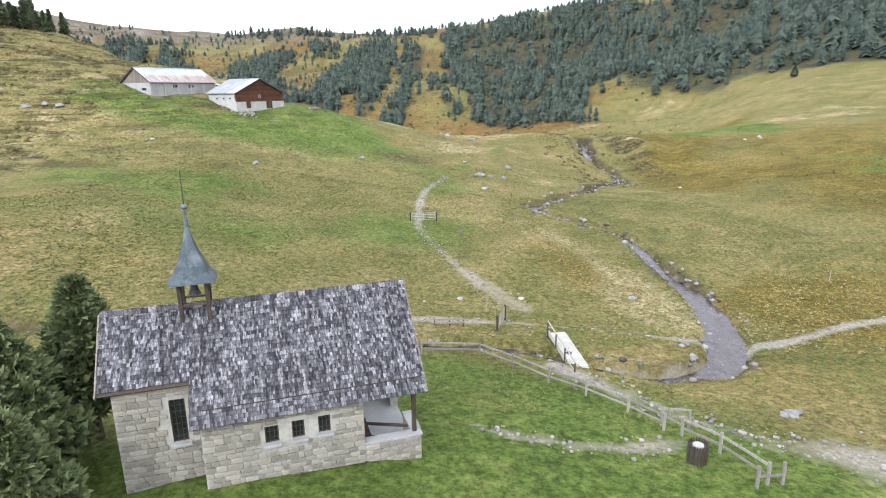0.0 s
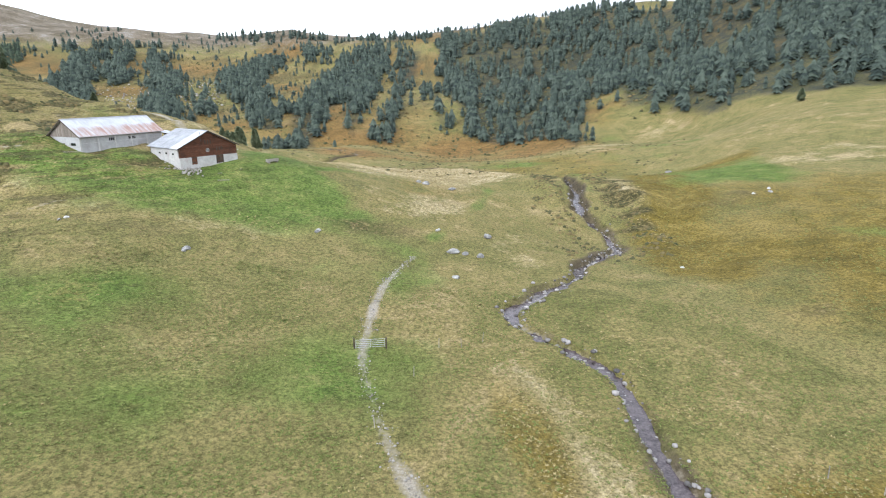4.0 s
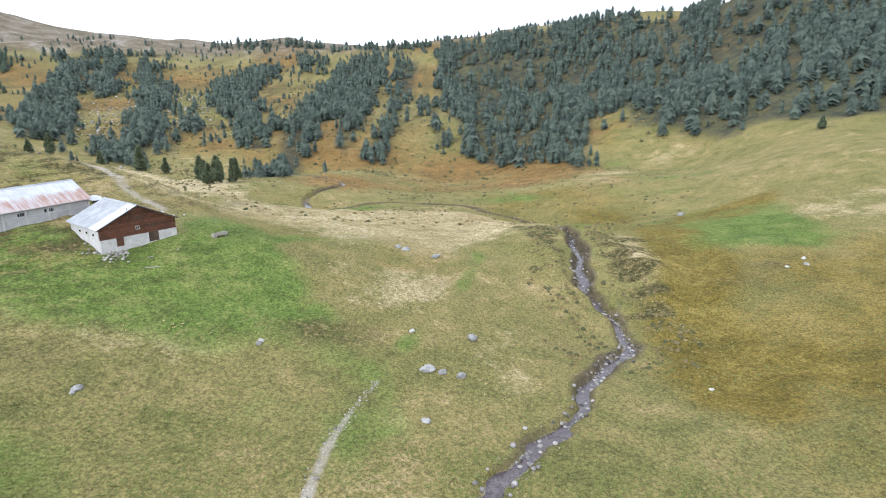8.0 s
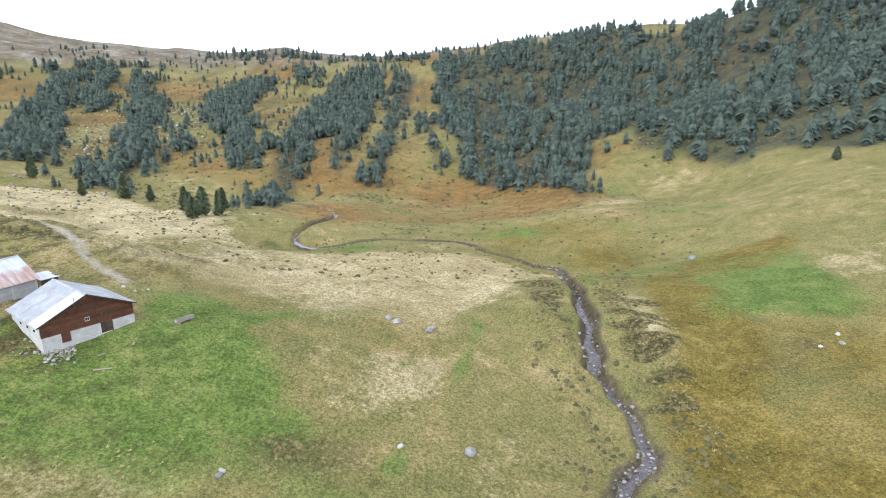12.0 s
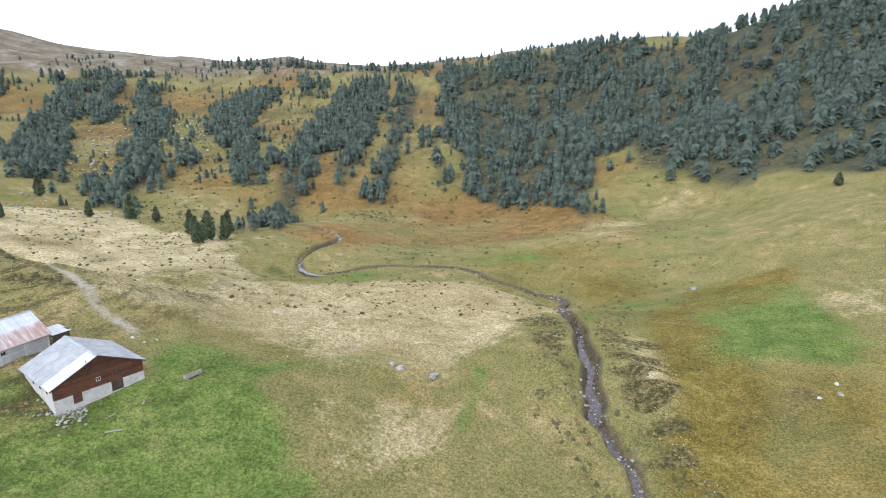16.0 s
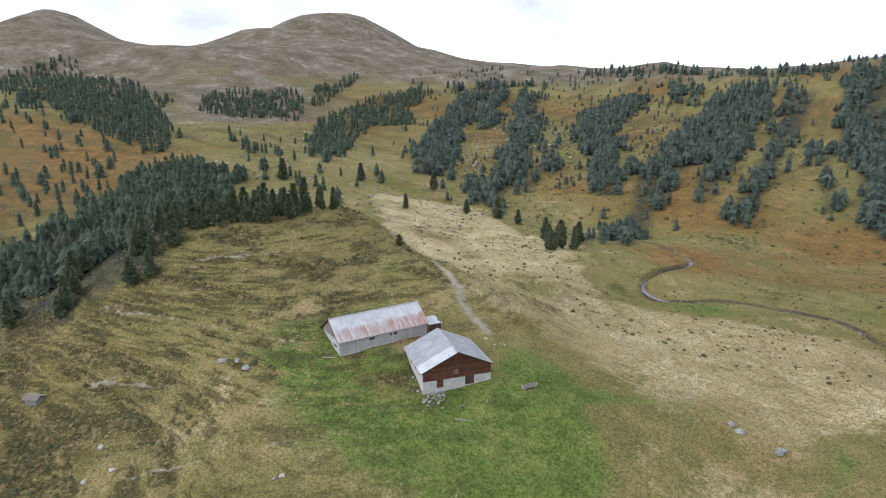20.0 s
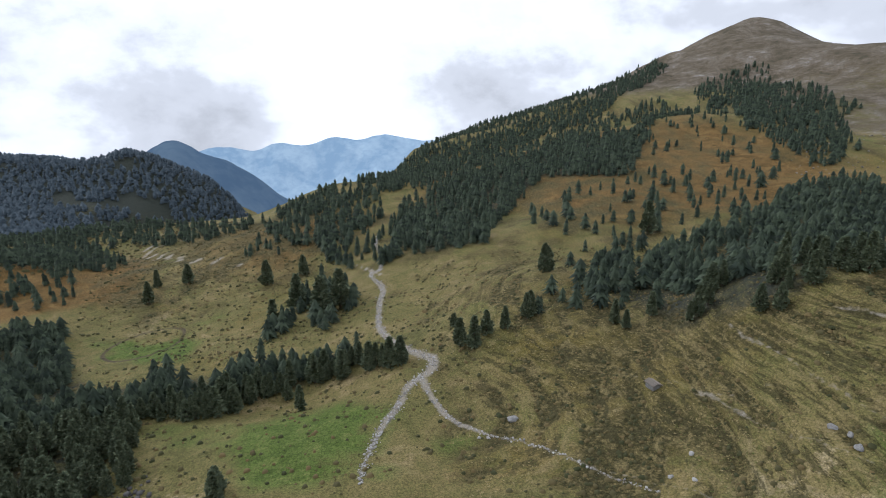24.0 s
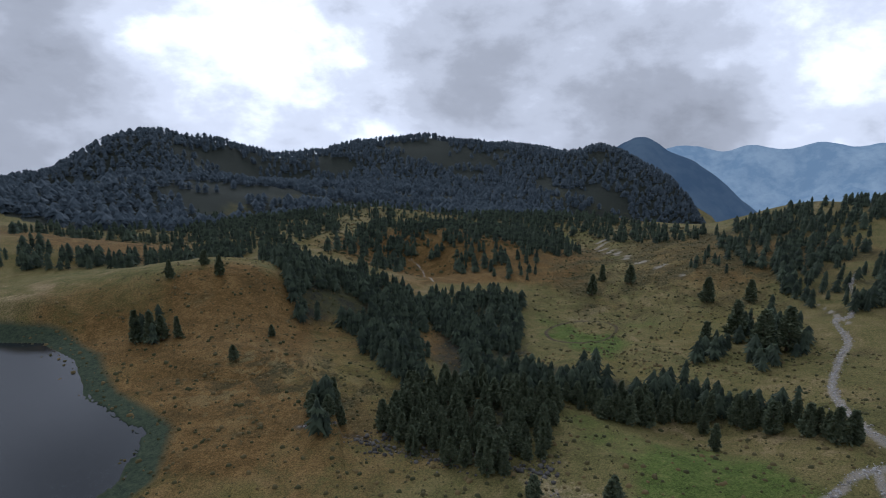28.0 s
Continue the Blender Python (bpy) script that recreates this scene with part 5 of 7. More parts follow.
def wall_with_holes(bm, x0, x1, y, thick, z0, z1, holes):
    """A wall along x in one piece with real openings (x0, x1, z0, z1)."""
    xs = sorted({x0, x1, *(h[0] for h in holes), *(h[1] for h in holes)})
    zs = sorted({z0, z1, *(h[2] for h in holes), *(h[3] for h in holes)})
    verts = {}

    def v(i, s, k):
        if (i, s, k) not in verts:
            verts[i, s, k] = bm.verts.new((xs[i], y + s * thick / 2, zs[k]))
        return verts[i, s, k]

    def solid(i, k):
        if not (0 <= i < len(xs) - 1 and 0 <= k < len(zs) - 1):
            return False
        cx, cz = (xs[i] + xs[i + 1]) / 2, (zs[k] + zs[k + 1]) / 2
        return not any(h[0] < cx < h[1] and h[2] < cz < h[3] for h in holes)

    for i in range(len(xs) - 1):
        for k in range(len(zs) - 1):
            if solid(i, k):
                for s in (-1, 1):
                    bm.faces.new((v(i, s, k), v(i + 1, s, k), v(i + 1, s, k + 1), v(i, s, k + 1)))
                for di, dk, a, b in ((-1, 0, (0, 0), (0, 1)), (1, 0, (1, 0), (1, 1)), (0, -1, (0, 0), (1, 0)), (0, 1, (0, 1), (1, 1))):
                    if not solid(i + di, k + dk):
                        bm.faces.new((v(i + a[0], -1, k + a[1]), v(i + b[0], -1, k + b[1]), v(i + b[0], 1, k + b[1]), v(i + a[0], 1, k + a[1])))
    return bm


def chipped(seed, sx=1.0, sy=1.0, sz=1.0, rough=0.06, bevel=0.08):
    """A unit stone block with knocked-off edges."""
    r = random.Random(seed)
    bm = bmesh.new()
    bmesh.ops.create_cube(bm, size=1)
    bmesh.ops.bevel(bm, geom=bm.edges[:], offset=bevel, segments=1, affect="EDGES")
    for v in bm.verts:
        v.co += Vector((r.uniform(-rough, rough), r.uniform(-rough, rough) * 0.5, r.uniform(-rough, rough)))
    return bm


def to_mesh(name, bm, mat):
    me = bpy.data.meshes.new(name)
    bmesh.ops.recalc_face_normals(bm, faces=bm.faces)
    bm.to_mesh(me)
    bm.free()
    me.materials.append(mat)
    return me


def boulder_mesh(name, seed, mat, cuts=2, rough=0.28, flat=0.7):
    """A broken, angular stone about 1 across, its foot a little below 0."""
    r = random.Random(seed)
    bm = bmesh.new()
    bmesh.ops.create_icosphere(bm, subdivisions=cuts, radius=0.5)
    axes = [Vector((r.uniform(-1, 1), r.uniform(-1, 1), r.uniform(-0.6, 1))).normalized() for _ in range(7)]
    for v in bm.verts:
        for a in axes:
            d = v.co.dot(a) - 0.33 - 0.1 * rough
            if d > 0:
                v.co -= a * d * 0.9
        v.co += v.co.normalized() * rough * 0.25 * noise.noise(v.co * 4 + Vector((seed, 0, 0)))
        v.co.z = v.co.z * flat + 0.22
    return to_mesh(name, bm, mat)


# ---- building materials ----
STONE = speckled("granite_block", (0.215, 0.210, 0.195), (0.42, 0.405, 0.375), 3.5, 0.9, bump=0.6, dist=0.03, random_shift=0.30, stain=(0.27, 0.22, 0.155), stain_scale=0.5)
MORTAR = speckled("mortar", (0.30, 0.28, 0.25), (0.46, 0.43, 0.39), 5.0, 0.95, bump=0.3)
PLASTER = speckled("grey_plaster", (0.31, 0.305, 0.30), (0.41, 0.405, 0.40), 1.2, 0.9, bump=0.15, stain=(0.30, 0.29, 0.28), stain_scale=0.5)
LIMEWASH = speckled("whitewash", (0.33, 0.32, 0.305), (0.54, 0.525, 0.51), 1.6, 0.9, bump=0.4, dist=0.03, stain=(0.36, 0.33, 0.31), stain_scale=0.8)
OLDWOOD = speckled("silvered_wood", (0.150, 0.135, 0.115), (0.34, 0.31, 0.265), 2.5, 0.9, stretch=(6, 6, 0.6), random_shift=0.2)
DARKWOOD = speckled("dark_wood", (0.035, 0.028, 0.022), (0.10, 0.075, 0.055), 3.0, 0.85, stretch=(5, 5, 0.6), random_shift=0.2)
REDWOOD = speckled("sunburnt_boards", (0.045, 0.019, 0.011), (0.140, 0.058, 0.032), 2.2, 0.85, stretch=(0.6, 5, 6), random_shift=0.3, stain=(0.055, 0.026, 0.018), stain_scale=0.5)
GABLEWOOD = speckled("grey_brown_boards", (0.13, 0.11, 0.09), (0.28, 0.24, 0.20), 2.2, 0.88, stretch=(5, 5, 0.5), random_shift=0.25)
DECK = speckled("bridge_planks", (0.34, 0.32, 0.28), (0.54, 0.51, 0.455), 3.0, 0.85, stretch=(4, 1, 1), random_shift=0.12)
IRON = speckled("iron", (0.05, 0.05, 0.052), (0.12, 0.115, 0.11), 6.0, 0.55, metal=0.7)
GALV = speckled("galvanised_steel", (0.38, 0.39, 0.40), (0.56, 0.57, 0.58), 4.0, 0.45, metal=0.7)
LEAD = speckled("lead_sheet", (0.042, 0.054, 0.064), (0.100, 0.120, 0.136), 2.5, 0.55, metal=0.3, bump=0.2, stain=(0.16, 0.18, 0.195), stain_scale=1.4)
GLASS = speckled("dark_glazing", (0.012, 0.013, 0.015), (0.03, 0.032, 0.035), 1.0, 0.12, spec=0.5, bump=0.02)


def shingle_material():
    m, n, l, b = material("wood_shingle", 0.85, 0, 0.25)
    g = n.new("ShaderNodeNewGeometry")
    o = n.new("ShaderNodeObjectInfo")
    r = calc(n, l, "FRACT", calc(n, l, "ADD", g.outputs["Random Per Island"], o.outputs["Random"]))
    f = calc(n, l, "ADD", calc(n, l, "MULTIPLY", r, 0.26), calc(n, l, "MULTIPLY", tex(n, l, 9.0, 6, 0.78, stretch=(1.6, 0.7, 0.7)), 0.78))
    col = ramp(n, l, f, (0.38, (0.030, 0.028, 0.032)), (0.48, (0.086, 0.082, 0.092)), (0.58, (0.165, 0.158, 0.172)), (0.69, (0.40, 0.39, 0.40)))
    streak = ramp(n, l, tex(n, l, 1.6, 6, 0.66, stretch=(2.2, 0.22, 0.22)), (0.40, (0.52, 0.51, 0.51)), (0.52, (0.88, 0.88, 0.88)), (0.62, (1.08, 1.08, 1.08)))
    l.new(mixed(n, l, 1.0, col, streak, "MULTIPLY"), b.inputs["Base Color"])
    bumped(n, l, b, tex(n, l, 9.0, 4, stretch=(4, 1, 1)), 0.4, 0.02)
    return m


SHINGLE = shingle_material()


def sheet_material(name, base, light, rust=None):
    """Corrugated roofing sheet; rust lies in streaks of its own."""
    m, n, l, b = material(name, 0.68, 0.2, 0.35)
    worn = calc(n, l, "ADD", calc(n, l, "MULTIPLY", tex(n, l, 0.7, 6), 0.45), calc(n, l, "MULTIPLY", tex(n, l, 1.0, 5, 0.7, stretch=(5.0, 0.4, 0.4)), 0.55))
    col = ramp(n, l, worn, (0.36, base), (0.64, light))
    if rust:
        streaks = tex(n, l, 0.9, 6, 0.65, stretch=(2.4, 0.35, 0.35))
        col = mixed(n, l, ramp(n, l, calc(n, l, "ADD", streaks, attr(n, "rusted")), (0.70, (0, 0, 0)), (1.02, (0.85, 0.85, 0.85))), col, rust)
    l.new(col, b.inputs["Base Color"])
    bumped(n, l, b, tex(n, l, 3.0, 4), 0.15, 0.02)
    return m


TIN = sheet_material("weathered_tin", (0.20, 0.205, 0.215), (0.40, 0.405, 0.42))
NEWTIN = sheet_material("bright_tin", (0.36, 0.365, 0.385), (0.55, 0.555, 0.575))
RUSTTIN = sheet_material("rusty_tin", (0.34, 0.345, 0.36), (0.54, 0.545, 0.56), (0.30, 0.165, 0.12))

# ---- the chapel on its knoll ----
CH = thing("chapel", -4.1, 29.1, 2.2, 22, "small granite chapel with a wood-shingle roof, ridge turret and open porch", "chapel")
RIDGE, NAVE_Y, CHOIR_Y, NAVE_EAVE, CHOIR_EAVE = 6.85, 3.5, 2.3, 3.35, 4.56
NAVE_WINDOWS = [(-0.33, 0.18, 1.98, 2.70), (0.67, 1.14, 2.0, 2.75), (1.67, 2.14, 2.04, 2.77)]
TALL_WINDOW = [(-3.66, -3.10, 2.02, 3.82)]


def roof_z(y):
    return RIDGE - abs(y) * (RIDGE - NAVE_EAVE) / NAVE_Y


front = part("wall", wall_with_holes(bmesh.new(), -2.55, 3.45, -2.90, 0.4, -1.0, 3.62, NAVE_WINDOWS), MORTAR, CH, "coursed granite front wall")
part("wall", wall_with_holes(bmesh.new(), -2.55, 3.45, 2.90, 0.4, -1.0, 3.62, []), MORTAR, CH)
choir = part("wall", wall_with_holes(bmesh.new(), -5.52, -2.35, -1.75, 0.4, -1.2, 4.85, TALL_WINDOW), MORTAR, CH, "taller granite choir wall")
part("wall", wall_with_holes(bmesh.new(), -5.52, -2.35, 1.75, 0.4, -1.2, 4.85, []), MORTAR, CH)


def gable_wall(x0, x1, half):
    bm = bmesh.new()
    prism(bm, [(-half, -1.1), (half, -1.1), (half, roof_z(half) - 0.12), (0, RIDGE - 0.12), (-half, roof_z(half) - 0.12)], x0, x1)
    for v in bm.verts:
        v.co = Vector((v.co.y, v.co.x, v.co.z))
    return bm


west = part("gable", gable_wall(-5.52, -5.14, 1.54), MORTAR, CH)
part("gable", gable_wall(-2.5, -2.12, 2.69), MORTAR, CH)
part("gable", gable_wall(3.07, 3.43, 2.69), PLASTER, CH, "plastered end wall behind the porch")
part("porch_floor", boxes((4.65, 0, -0.9, 2.3, 6.0, 1.02)), PLASTER, CH, "grey stone porch floor")
for s in (-1, 1):
    wall = part("parapet", boxes((4.62, s * 2.92, -1.0, 2.34, 0.36, 2.14)), MORTAR, CH, "low granite parapet of the porch")
    parapet = wall if s < 0 else parapet
    part("parapet", boxes((5.64, s * 1.99, -1.0, 0.36, 1.49, 2.14)), MORTAR, CH, "low granite parapet of the porch")
    part("coping", boxes((4.64, s * 2.92, 1.144, 2.42, 0.46, 0.08), bevel=0.015), PLASTER, CH, "pale stone coping")
    part("coping", boxes((5.66, s * 1.945, 1.146, 0.46, 1.48, 0.08), bevel=0.015), PLASTER, CH, "pale stone coping")
for y in (-2.86, 2.86):
    part("porch_post", boxes((5.56, y, 1.22, 0.17, 0.17, 2.35), bevel=0.02), DARKWOOD, CH, "brown timber porch post")
part("tie_beam", boxes((5.56, 0, 3.52, 0.18, 6.5, 0.2), bevel=0.02), DARKWOOD, CH)
for y in (-3.02, 3.02):
    part("wall_plate", boxes((1.7, y, 3.62, 8.2, 0.18, 0.18)), DARKWOOD, CH)
part("door", boxes((3.46, 0.3, 0.14, 0.06, 1.1, 2.0), bevel=0.01), DARKWOOD, CH, "dark plank chapel door")
bm = boxes((3.75, -1.2, 0.52, 0.45, 2.2, 0.06), (3.58, -1.2, 0.75, 0.05, 2.2, 0.45), (3.75, -2.2, 0.12, 0.4, 0.06, 0.42), (3.75, -0.2, 0.12, 0.4, 0.06, 0.42))
part("porch_bench", bm, REDWOOD, CH, "reddish wooden bench in the porch")
rail = bmesh.new()
beam(rail, (3.5, -1.6, 1.25), (5.4, -2.4, 1.22), 0.10, 0.10)
part("handrail", rail, DARKWOOD, CH)


def window(x0, x1, z0, z1, y):
    w, h, cx = x1 - x0, z1 - z0, (x0 + x1) / 2
    win = part("window", boxes((cx, y + 0.16, z0, w, 0.02, h)), GLASS, CH, "dark leaded chapel window")
    fr = boxes((x0 + 0.025, y + 0.13, z0, 0.05, 0.05, h), (x1 - 0.025, y + 0.13, z0, 0.05, 0.05, h), (cx, y + 0.13, z0, w - 0.1, 0.05, 0.05), (cx, y + 0.13, z1 - 0.05, w - 0.1, 0.05, 0.05))
    part("frame", fr, DARKWOOD, win)
    g = bmesh.new()
    for k in range(1, 3):
        rod(g, (x0 + w * k / 3, y + 0.06, z0), (x0 + w * k / 3, y + 0.06, z1), 0.012, n=6)
    for k in range(1, max(2, round(h / 0.24))):
        z = z0 + k * h / max(2, round(h / 0.24))
        rod(g, (x0, y + 0.06, z), (x1, y + 0.06, z), 0.010, n=6)
    part("grille", g, IRON, win, "iron window grille")
    part("sill", boxes((cx, y - 0.02, z0 - 0.12, w + 0.2, 0.34, 0.116), bevel=0.015), PLASTER, win, "pale stone sill")


for hole in NAVE_WINDOWS:
    window(*hole, -3.10)
for hole in TALL_WINDOW:
    window(*hole, -1.95)

# roof: boarding, then shingles
part("roof_deck", slab(slab(bmesh.new(), [(-2.85, 0, RIDGE - 0.06), (5.95, 0, RIDGE - 0.06), (5.95, -NAVE_Y, NAVE_EAVE - 0.05), (-2.85, -NAVE_Y, NAVE_EAVE - 0.05)], 0.09), [(-2.85, 0.001, RIDGE - 0.06), (5.95, 0.001, RIDGE - 0.06), (5.95, NAVE_Y, NAVE_EAVE - 0.05), (-2.85, NAVE_Y, NAVE_EAVE - 0.05)], 0.09), DARKWOOD, CH)
part("roof_deck", slab(slab(bmesh.new(), [(-5.9, 0, RIDGE - 0.06), (-2.853, 0, RIDGE - 0.06), (-2.853, -CHOIR_Y, CHOIR_EAVE - 0.05), (-5.9, -CHOIR_Y, CHOIR_EAVE - 0.05)], 0.09), [(-5.9, 0.001, RIDGE - 0.06), (-2.853, 0.001, RIDGE - 0.06), (-2.853, CHOIR_Y, CHOIR_EAVE - 0.05), (-5.9, CHOIR_Y, CHOIR_EAVE - 0.05)], 0.09), DARKWOOD, CH)
SLANT = math.hypot(NAVE_Y, RIDGE - NAVE_EAVE)
PITCH = math.atan2(RIDGE - NAVE_EAVE, NAVE_Y)
single = to_mesh("shingle", boxes((0, 0, 0, 1, 1, 1)), SHINGLE)
srng = random.Random(5)
spare_v, spare_f = [], []
COURSE, made_single = 0.17, 0
for side in (-1, 1):
    for row in range(int((SLANT + 0.04) / COURSE)):
        low = SLANT + 0.05 - row * COURSE            # distance of the lower edge from the ridge
        mid_y = (low - 0.11) * math.cos(PITCH)
        x = (-5.93 if mid_y < CHOIR_Y - 0.12 else -2.88) + srng.uniform(0, 0.08)
        while x < 5.93:
            w = min(srng.uniform(0.05, 0.13), 5.98 - x)
            lift = srng.uniform(0, 0.012)
            at = Matrix.Translation((x + w / 2, side * (low - 0.12) * math.cos(PITCH), RIDGE - (low - 0.12) * math.sin(PITCH) + 0.0)) @ Matrix.Rotation(-side * PITCH, 4, "X") @ Matrix.Rotation(side * 0.10, 4, "X") @ Matrix.Diagonal((w - 0.012, 0.29 + srng.uniform(-0.03, 0.03), 0.018, 1)) @ Matrix.Translation((0, 0, lift * 30))
            if side < 0 and row < 5 and made_single < 290:
                part("shingle", single, None, CH, place=at)
                made_single += 1
            else:
                k = len(spare_v)
                spare_v += [at @ Vector((a, b, c)) for c in (0, 1) for b in (-0.5, 0.5) for a in (-0.5, 0.5)]
                spare_f += [(k + 4, k + 5, k + 7, k + 6), (k, k + 2, k + 3, k + 1), (k, k + 1, k + 5, k + 4), (k + 2, k + 6, k + 7, k + 3), (k, k + 4, k + 6, k + 2), (k + 1, k + 3, k + 7, k + 5)]
            x += w
me = bpy.data.meshes.new("shingles")
me.from_pydata(spare_v, [], spare_f)
me.materials.append(SHINGLE)
tagged(part("shingles", me, None, CH, "weathered grey split-wood shingles"), kind="stuff")
cap = bmesh.new()
for k in range(42):
    x = -5.9 + k * 0.283
    for s in (-1, 1):
        box(cap, 0, 0, 0, 0.27, 0.02, 0.26, m=Matrix.Translation((x + 0.14, s * 0.012, RIDGE + 0.05)) @ Matrix.Rotation(s * (math.pi / 2 - PITCH) + (0.05 if k % 2 else 0.0), 4, "X") @ Matrix.Translation((0, 0, -0.22)))
tagged(part("ridge_cap", cap, SHINGLE, CH, "row of ridge shingles"), kind="stuff")
for x0, half in ((5.97, NAVE_Y), (-5.92, CHOIR_Y)):
    b = bmesh.new()
    for s in (-1, 1):
        beam(b, (x0, 0, RIDGE - 0.1), (x0, s * half, roof_z(half) - 0.1), 0.05, 0.2)
    part("barge_board", b, GABLEWOOD, CH)

# ridge turret
TX = -2.48
for sx in (-0.5, 0.5):
    for sy in (-0.5, 0.5):
        part("turret_post", boxes((TX + sx, sy, 6.0, 0.15, 0.15, 1.95), bevel=0.012), DARKWOOD, CH)
for y0 in (-0.5, 0.5):
    part("turret_beam", boxes((TX, y0, 7.78, 0.85, 0.12, 0.14)), DARKWOOD, CH)
    part("turret_beam", boxes((TX + y0, 0, 7.78, 0.12, 0.85, 0.14)), DARKWOOD, CH)
    part("turret_brace", boxes((TX, y0, 6.95, 0.85, 0.08, 0.08)), DARKWOOD, CH)
sp = bmesh.new()
PROFILE = [(0.89, 7.88), (0.87, 7.94), (0.66, 8.22), (0.51, 8.55), (0.37, 8.9), (0.255, 9.25), (0.16, 9.6), (0.10, 9.9), (0.07, 10.25), (0.055, 10.62)]
rings = []
for r, z in PROFILE:
    k = 0.5 + 0.5 * min(1, max(0, (z - 8.0) / 2.4))     # four-sided eaves grow towards a round needle
    ring = []
    for i in range(16):
        a = radians(22.5 * i)
        sq = 1 / max(abs(math.cos(a)), abs(math.sin(a)))
        rr = r * (sq + (1.0 - sq) * (k - 0.5) * 2 * 0.8) * (0.93 if i % 4 == 2 and r > 0.6 else 1)
        ring.append(sp.verts.new((TX + rr * math.cos(a), rr * math.sin(a), z)))
    rings.append(ring)
for a, b in zip(rings[:-1], rings[1:]):
    for i in range(16):
        sp.faces.new((a[i], a[(i + 1) % 16], b[(i + 1) % 16], b[i]))
sp.faces.new(rings[0][::-1])
sp.faces.new(rings[-1])
part("spire", sp, LEAD, CH, "flared grey sheet-metal spire")
ball = bmesh.new()
bmesh.ops.create_uvsphere(ball, u_segments=14, v_segments=9, radius=0.13, matrix=Matrix.Translation((TX, 0, 10.74)) @ Matrix.Diagonal((1, 1, 0.85, 1)))
part("finial_ball", ball, LEAD, CH, "", smooth_faces=True)
cross = bmesh.new()
rod(cross, (TX, 0, 10.8), (TX, 0, 12.1), 0.022, 0.015, 8)
rod(cross, (TX - 0.17, 0, 11.78), (TX + 0.17, 0, 11.78), 0.016, n=8)
part("cross", cross, IRON, CH, "thin iron cross")
bell = bmesh.new()
prof = [(0.26, 7.25), (0.22, 7.32), (0.17, 7.45), (0.14, 7.6), (0.07, 7.68)]
prev = None
for r, z in prof:
    ring = [bell.verts.new((TX + r * math.cos(radians(30 * i)), r * math.sin(radians(30 * i)), z)) for i in range(12)]
    if prev:
        for i in range(12):
            bell.faces.new((prev[i], prev[(i + 1) % 12], ring[(i + 1) % 12], ring[i]))
    prev = ring
bell.faces.new(prev)
rod(bell, (TX, 0, 7.66), (TX, 0, 7.8), 0.03)
part("bell", bell, IRON, CH, "small dark bell", smooth_faces=True)


# facing stones, laid in uneven courses with recessed joints
BLOCKS = [to_mesh("stone", chipped(80 + k), STONE) for k in range(6)]


def face_stones(parent, x0, x1, y, z0, z1, holes, seed, depth=0.07):
    r = random.Random(seed)
    z = z0
    while z < z1 - 0.08:
        h = min(r.uniform(0.16, 0.29), z1 - z)
        x = x0 + r.uniform(0, 0.1)
        while x < x1 - 0.06:
            w = min(r.choice((0.2, 0.26, 0.32, 0.4, 0.52)) * r.uniform(0.85, 1.2), x1 - x)
            if w > 0.1 and not any(x < b and x + w > a and z < d and z + h > c for a, b, c, d in holes):
                part("stone", BLOCKS[r.randrange(6)], None, parent, place=Matrix.Translation((x + w / 2, y - depth / 2 + r.uniform(0.005, 0.02), z + h / 2)) @ Matrix.Diagonal((w - 0.025, depth, h - 0.025, 1)))
            x += w
        z += h


def grown(holes, by=0.04):
    return [(a - by, b + by, c - 0.14, d + by) for a, b, c, d in holes]


face_stones(front, -2.55, 3.45, -3.10, -0.35, 3.5, grown(NAVE_WINDOWS), 3)
face_stones(choir, -5.52, -2.6, -1.95, -0.5, 4.75, grown(TALL_WINDOW), 4)
face_stones(parapet, 3.46, 5.78, -3.10, -0.5, 1.12, [], 5)

# ---- two barns on the rise ----
def corrugated(x0, x1, y_ridge, y_eave, z_ridge, z_eave, wave=0.24, depth=0.03, rust=None, thick=0.02):
    """A sheet-metal slope whose ribs run down the roof; rust(u, v) from 0 to 1."""
    n = int((x1 - x0) / (wave / 4))
    vs, fs, val = [], [], []
    rows = 9
    for j in range(rows):
        v = j / (rows - 1)
        for i in range(n + 1):
            u = i / n
            rib = depth * (1 if i % 4 in (1, 2) else 0)
            vs.append((x0 + (x1 - x0) * u, y_ridge + (y_eave - y_ridge) * v, z_ridge + (z_eave - z_ridge) * v + rib))
            val.append(rust(u, v) if rust else 0.0)
    top = len(vs)
    for j in range(rows - 1):
        for i in range(n):
            a = j * (n + 1) + i
            fs.append((a, a + 1, a + n + 2, a + n + 1))
    vs += [(x0, y_ridge, z_ridge - thick), (x1, y_ridge, z_ridge - thick), (x1, y_eave, z_eave - thick), (x0, y_eave, z_eave - thick)]
    val += [0.0] * 4
    fs.append((top, top + 3, top + 2, top + 1))
    return vs, fs, val


def sheet_part(name, args, mat, parent, label=""):
    vs, fs, val = args
    me = bpy.data.meshes.new(name)
    me.from_pydata(vs, [], fs)
    me.attributes.new("rusted", "FLOAT", "POINT").data.foreach_set("value", np.array(val, np.float32))
    me.materials.append(mat)
    return part(name, me, None, parent, label)


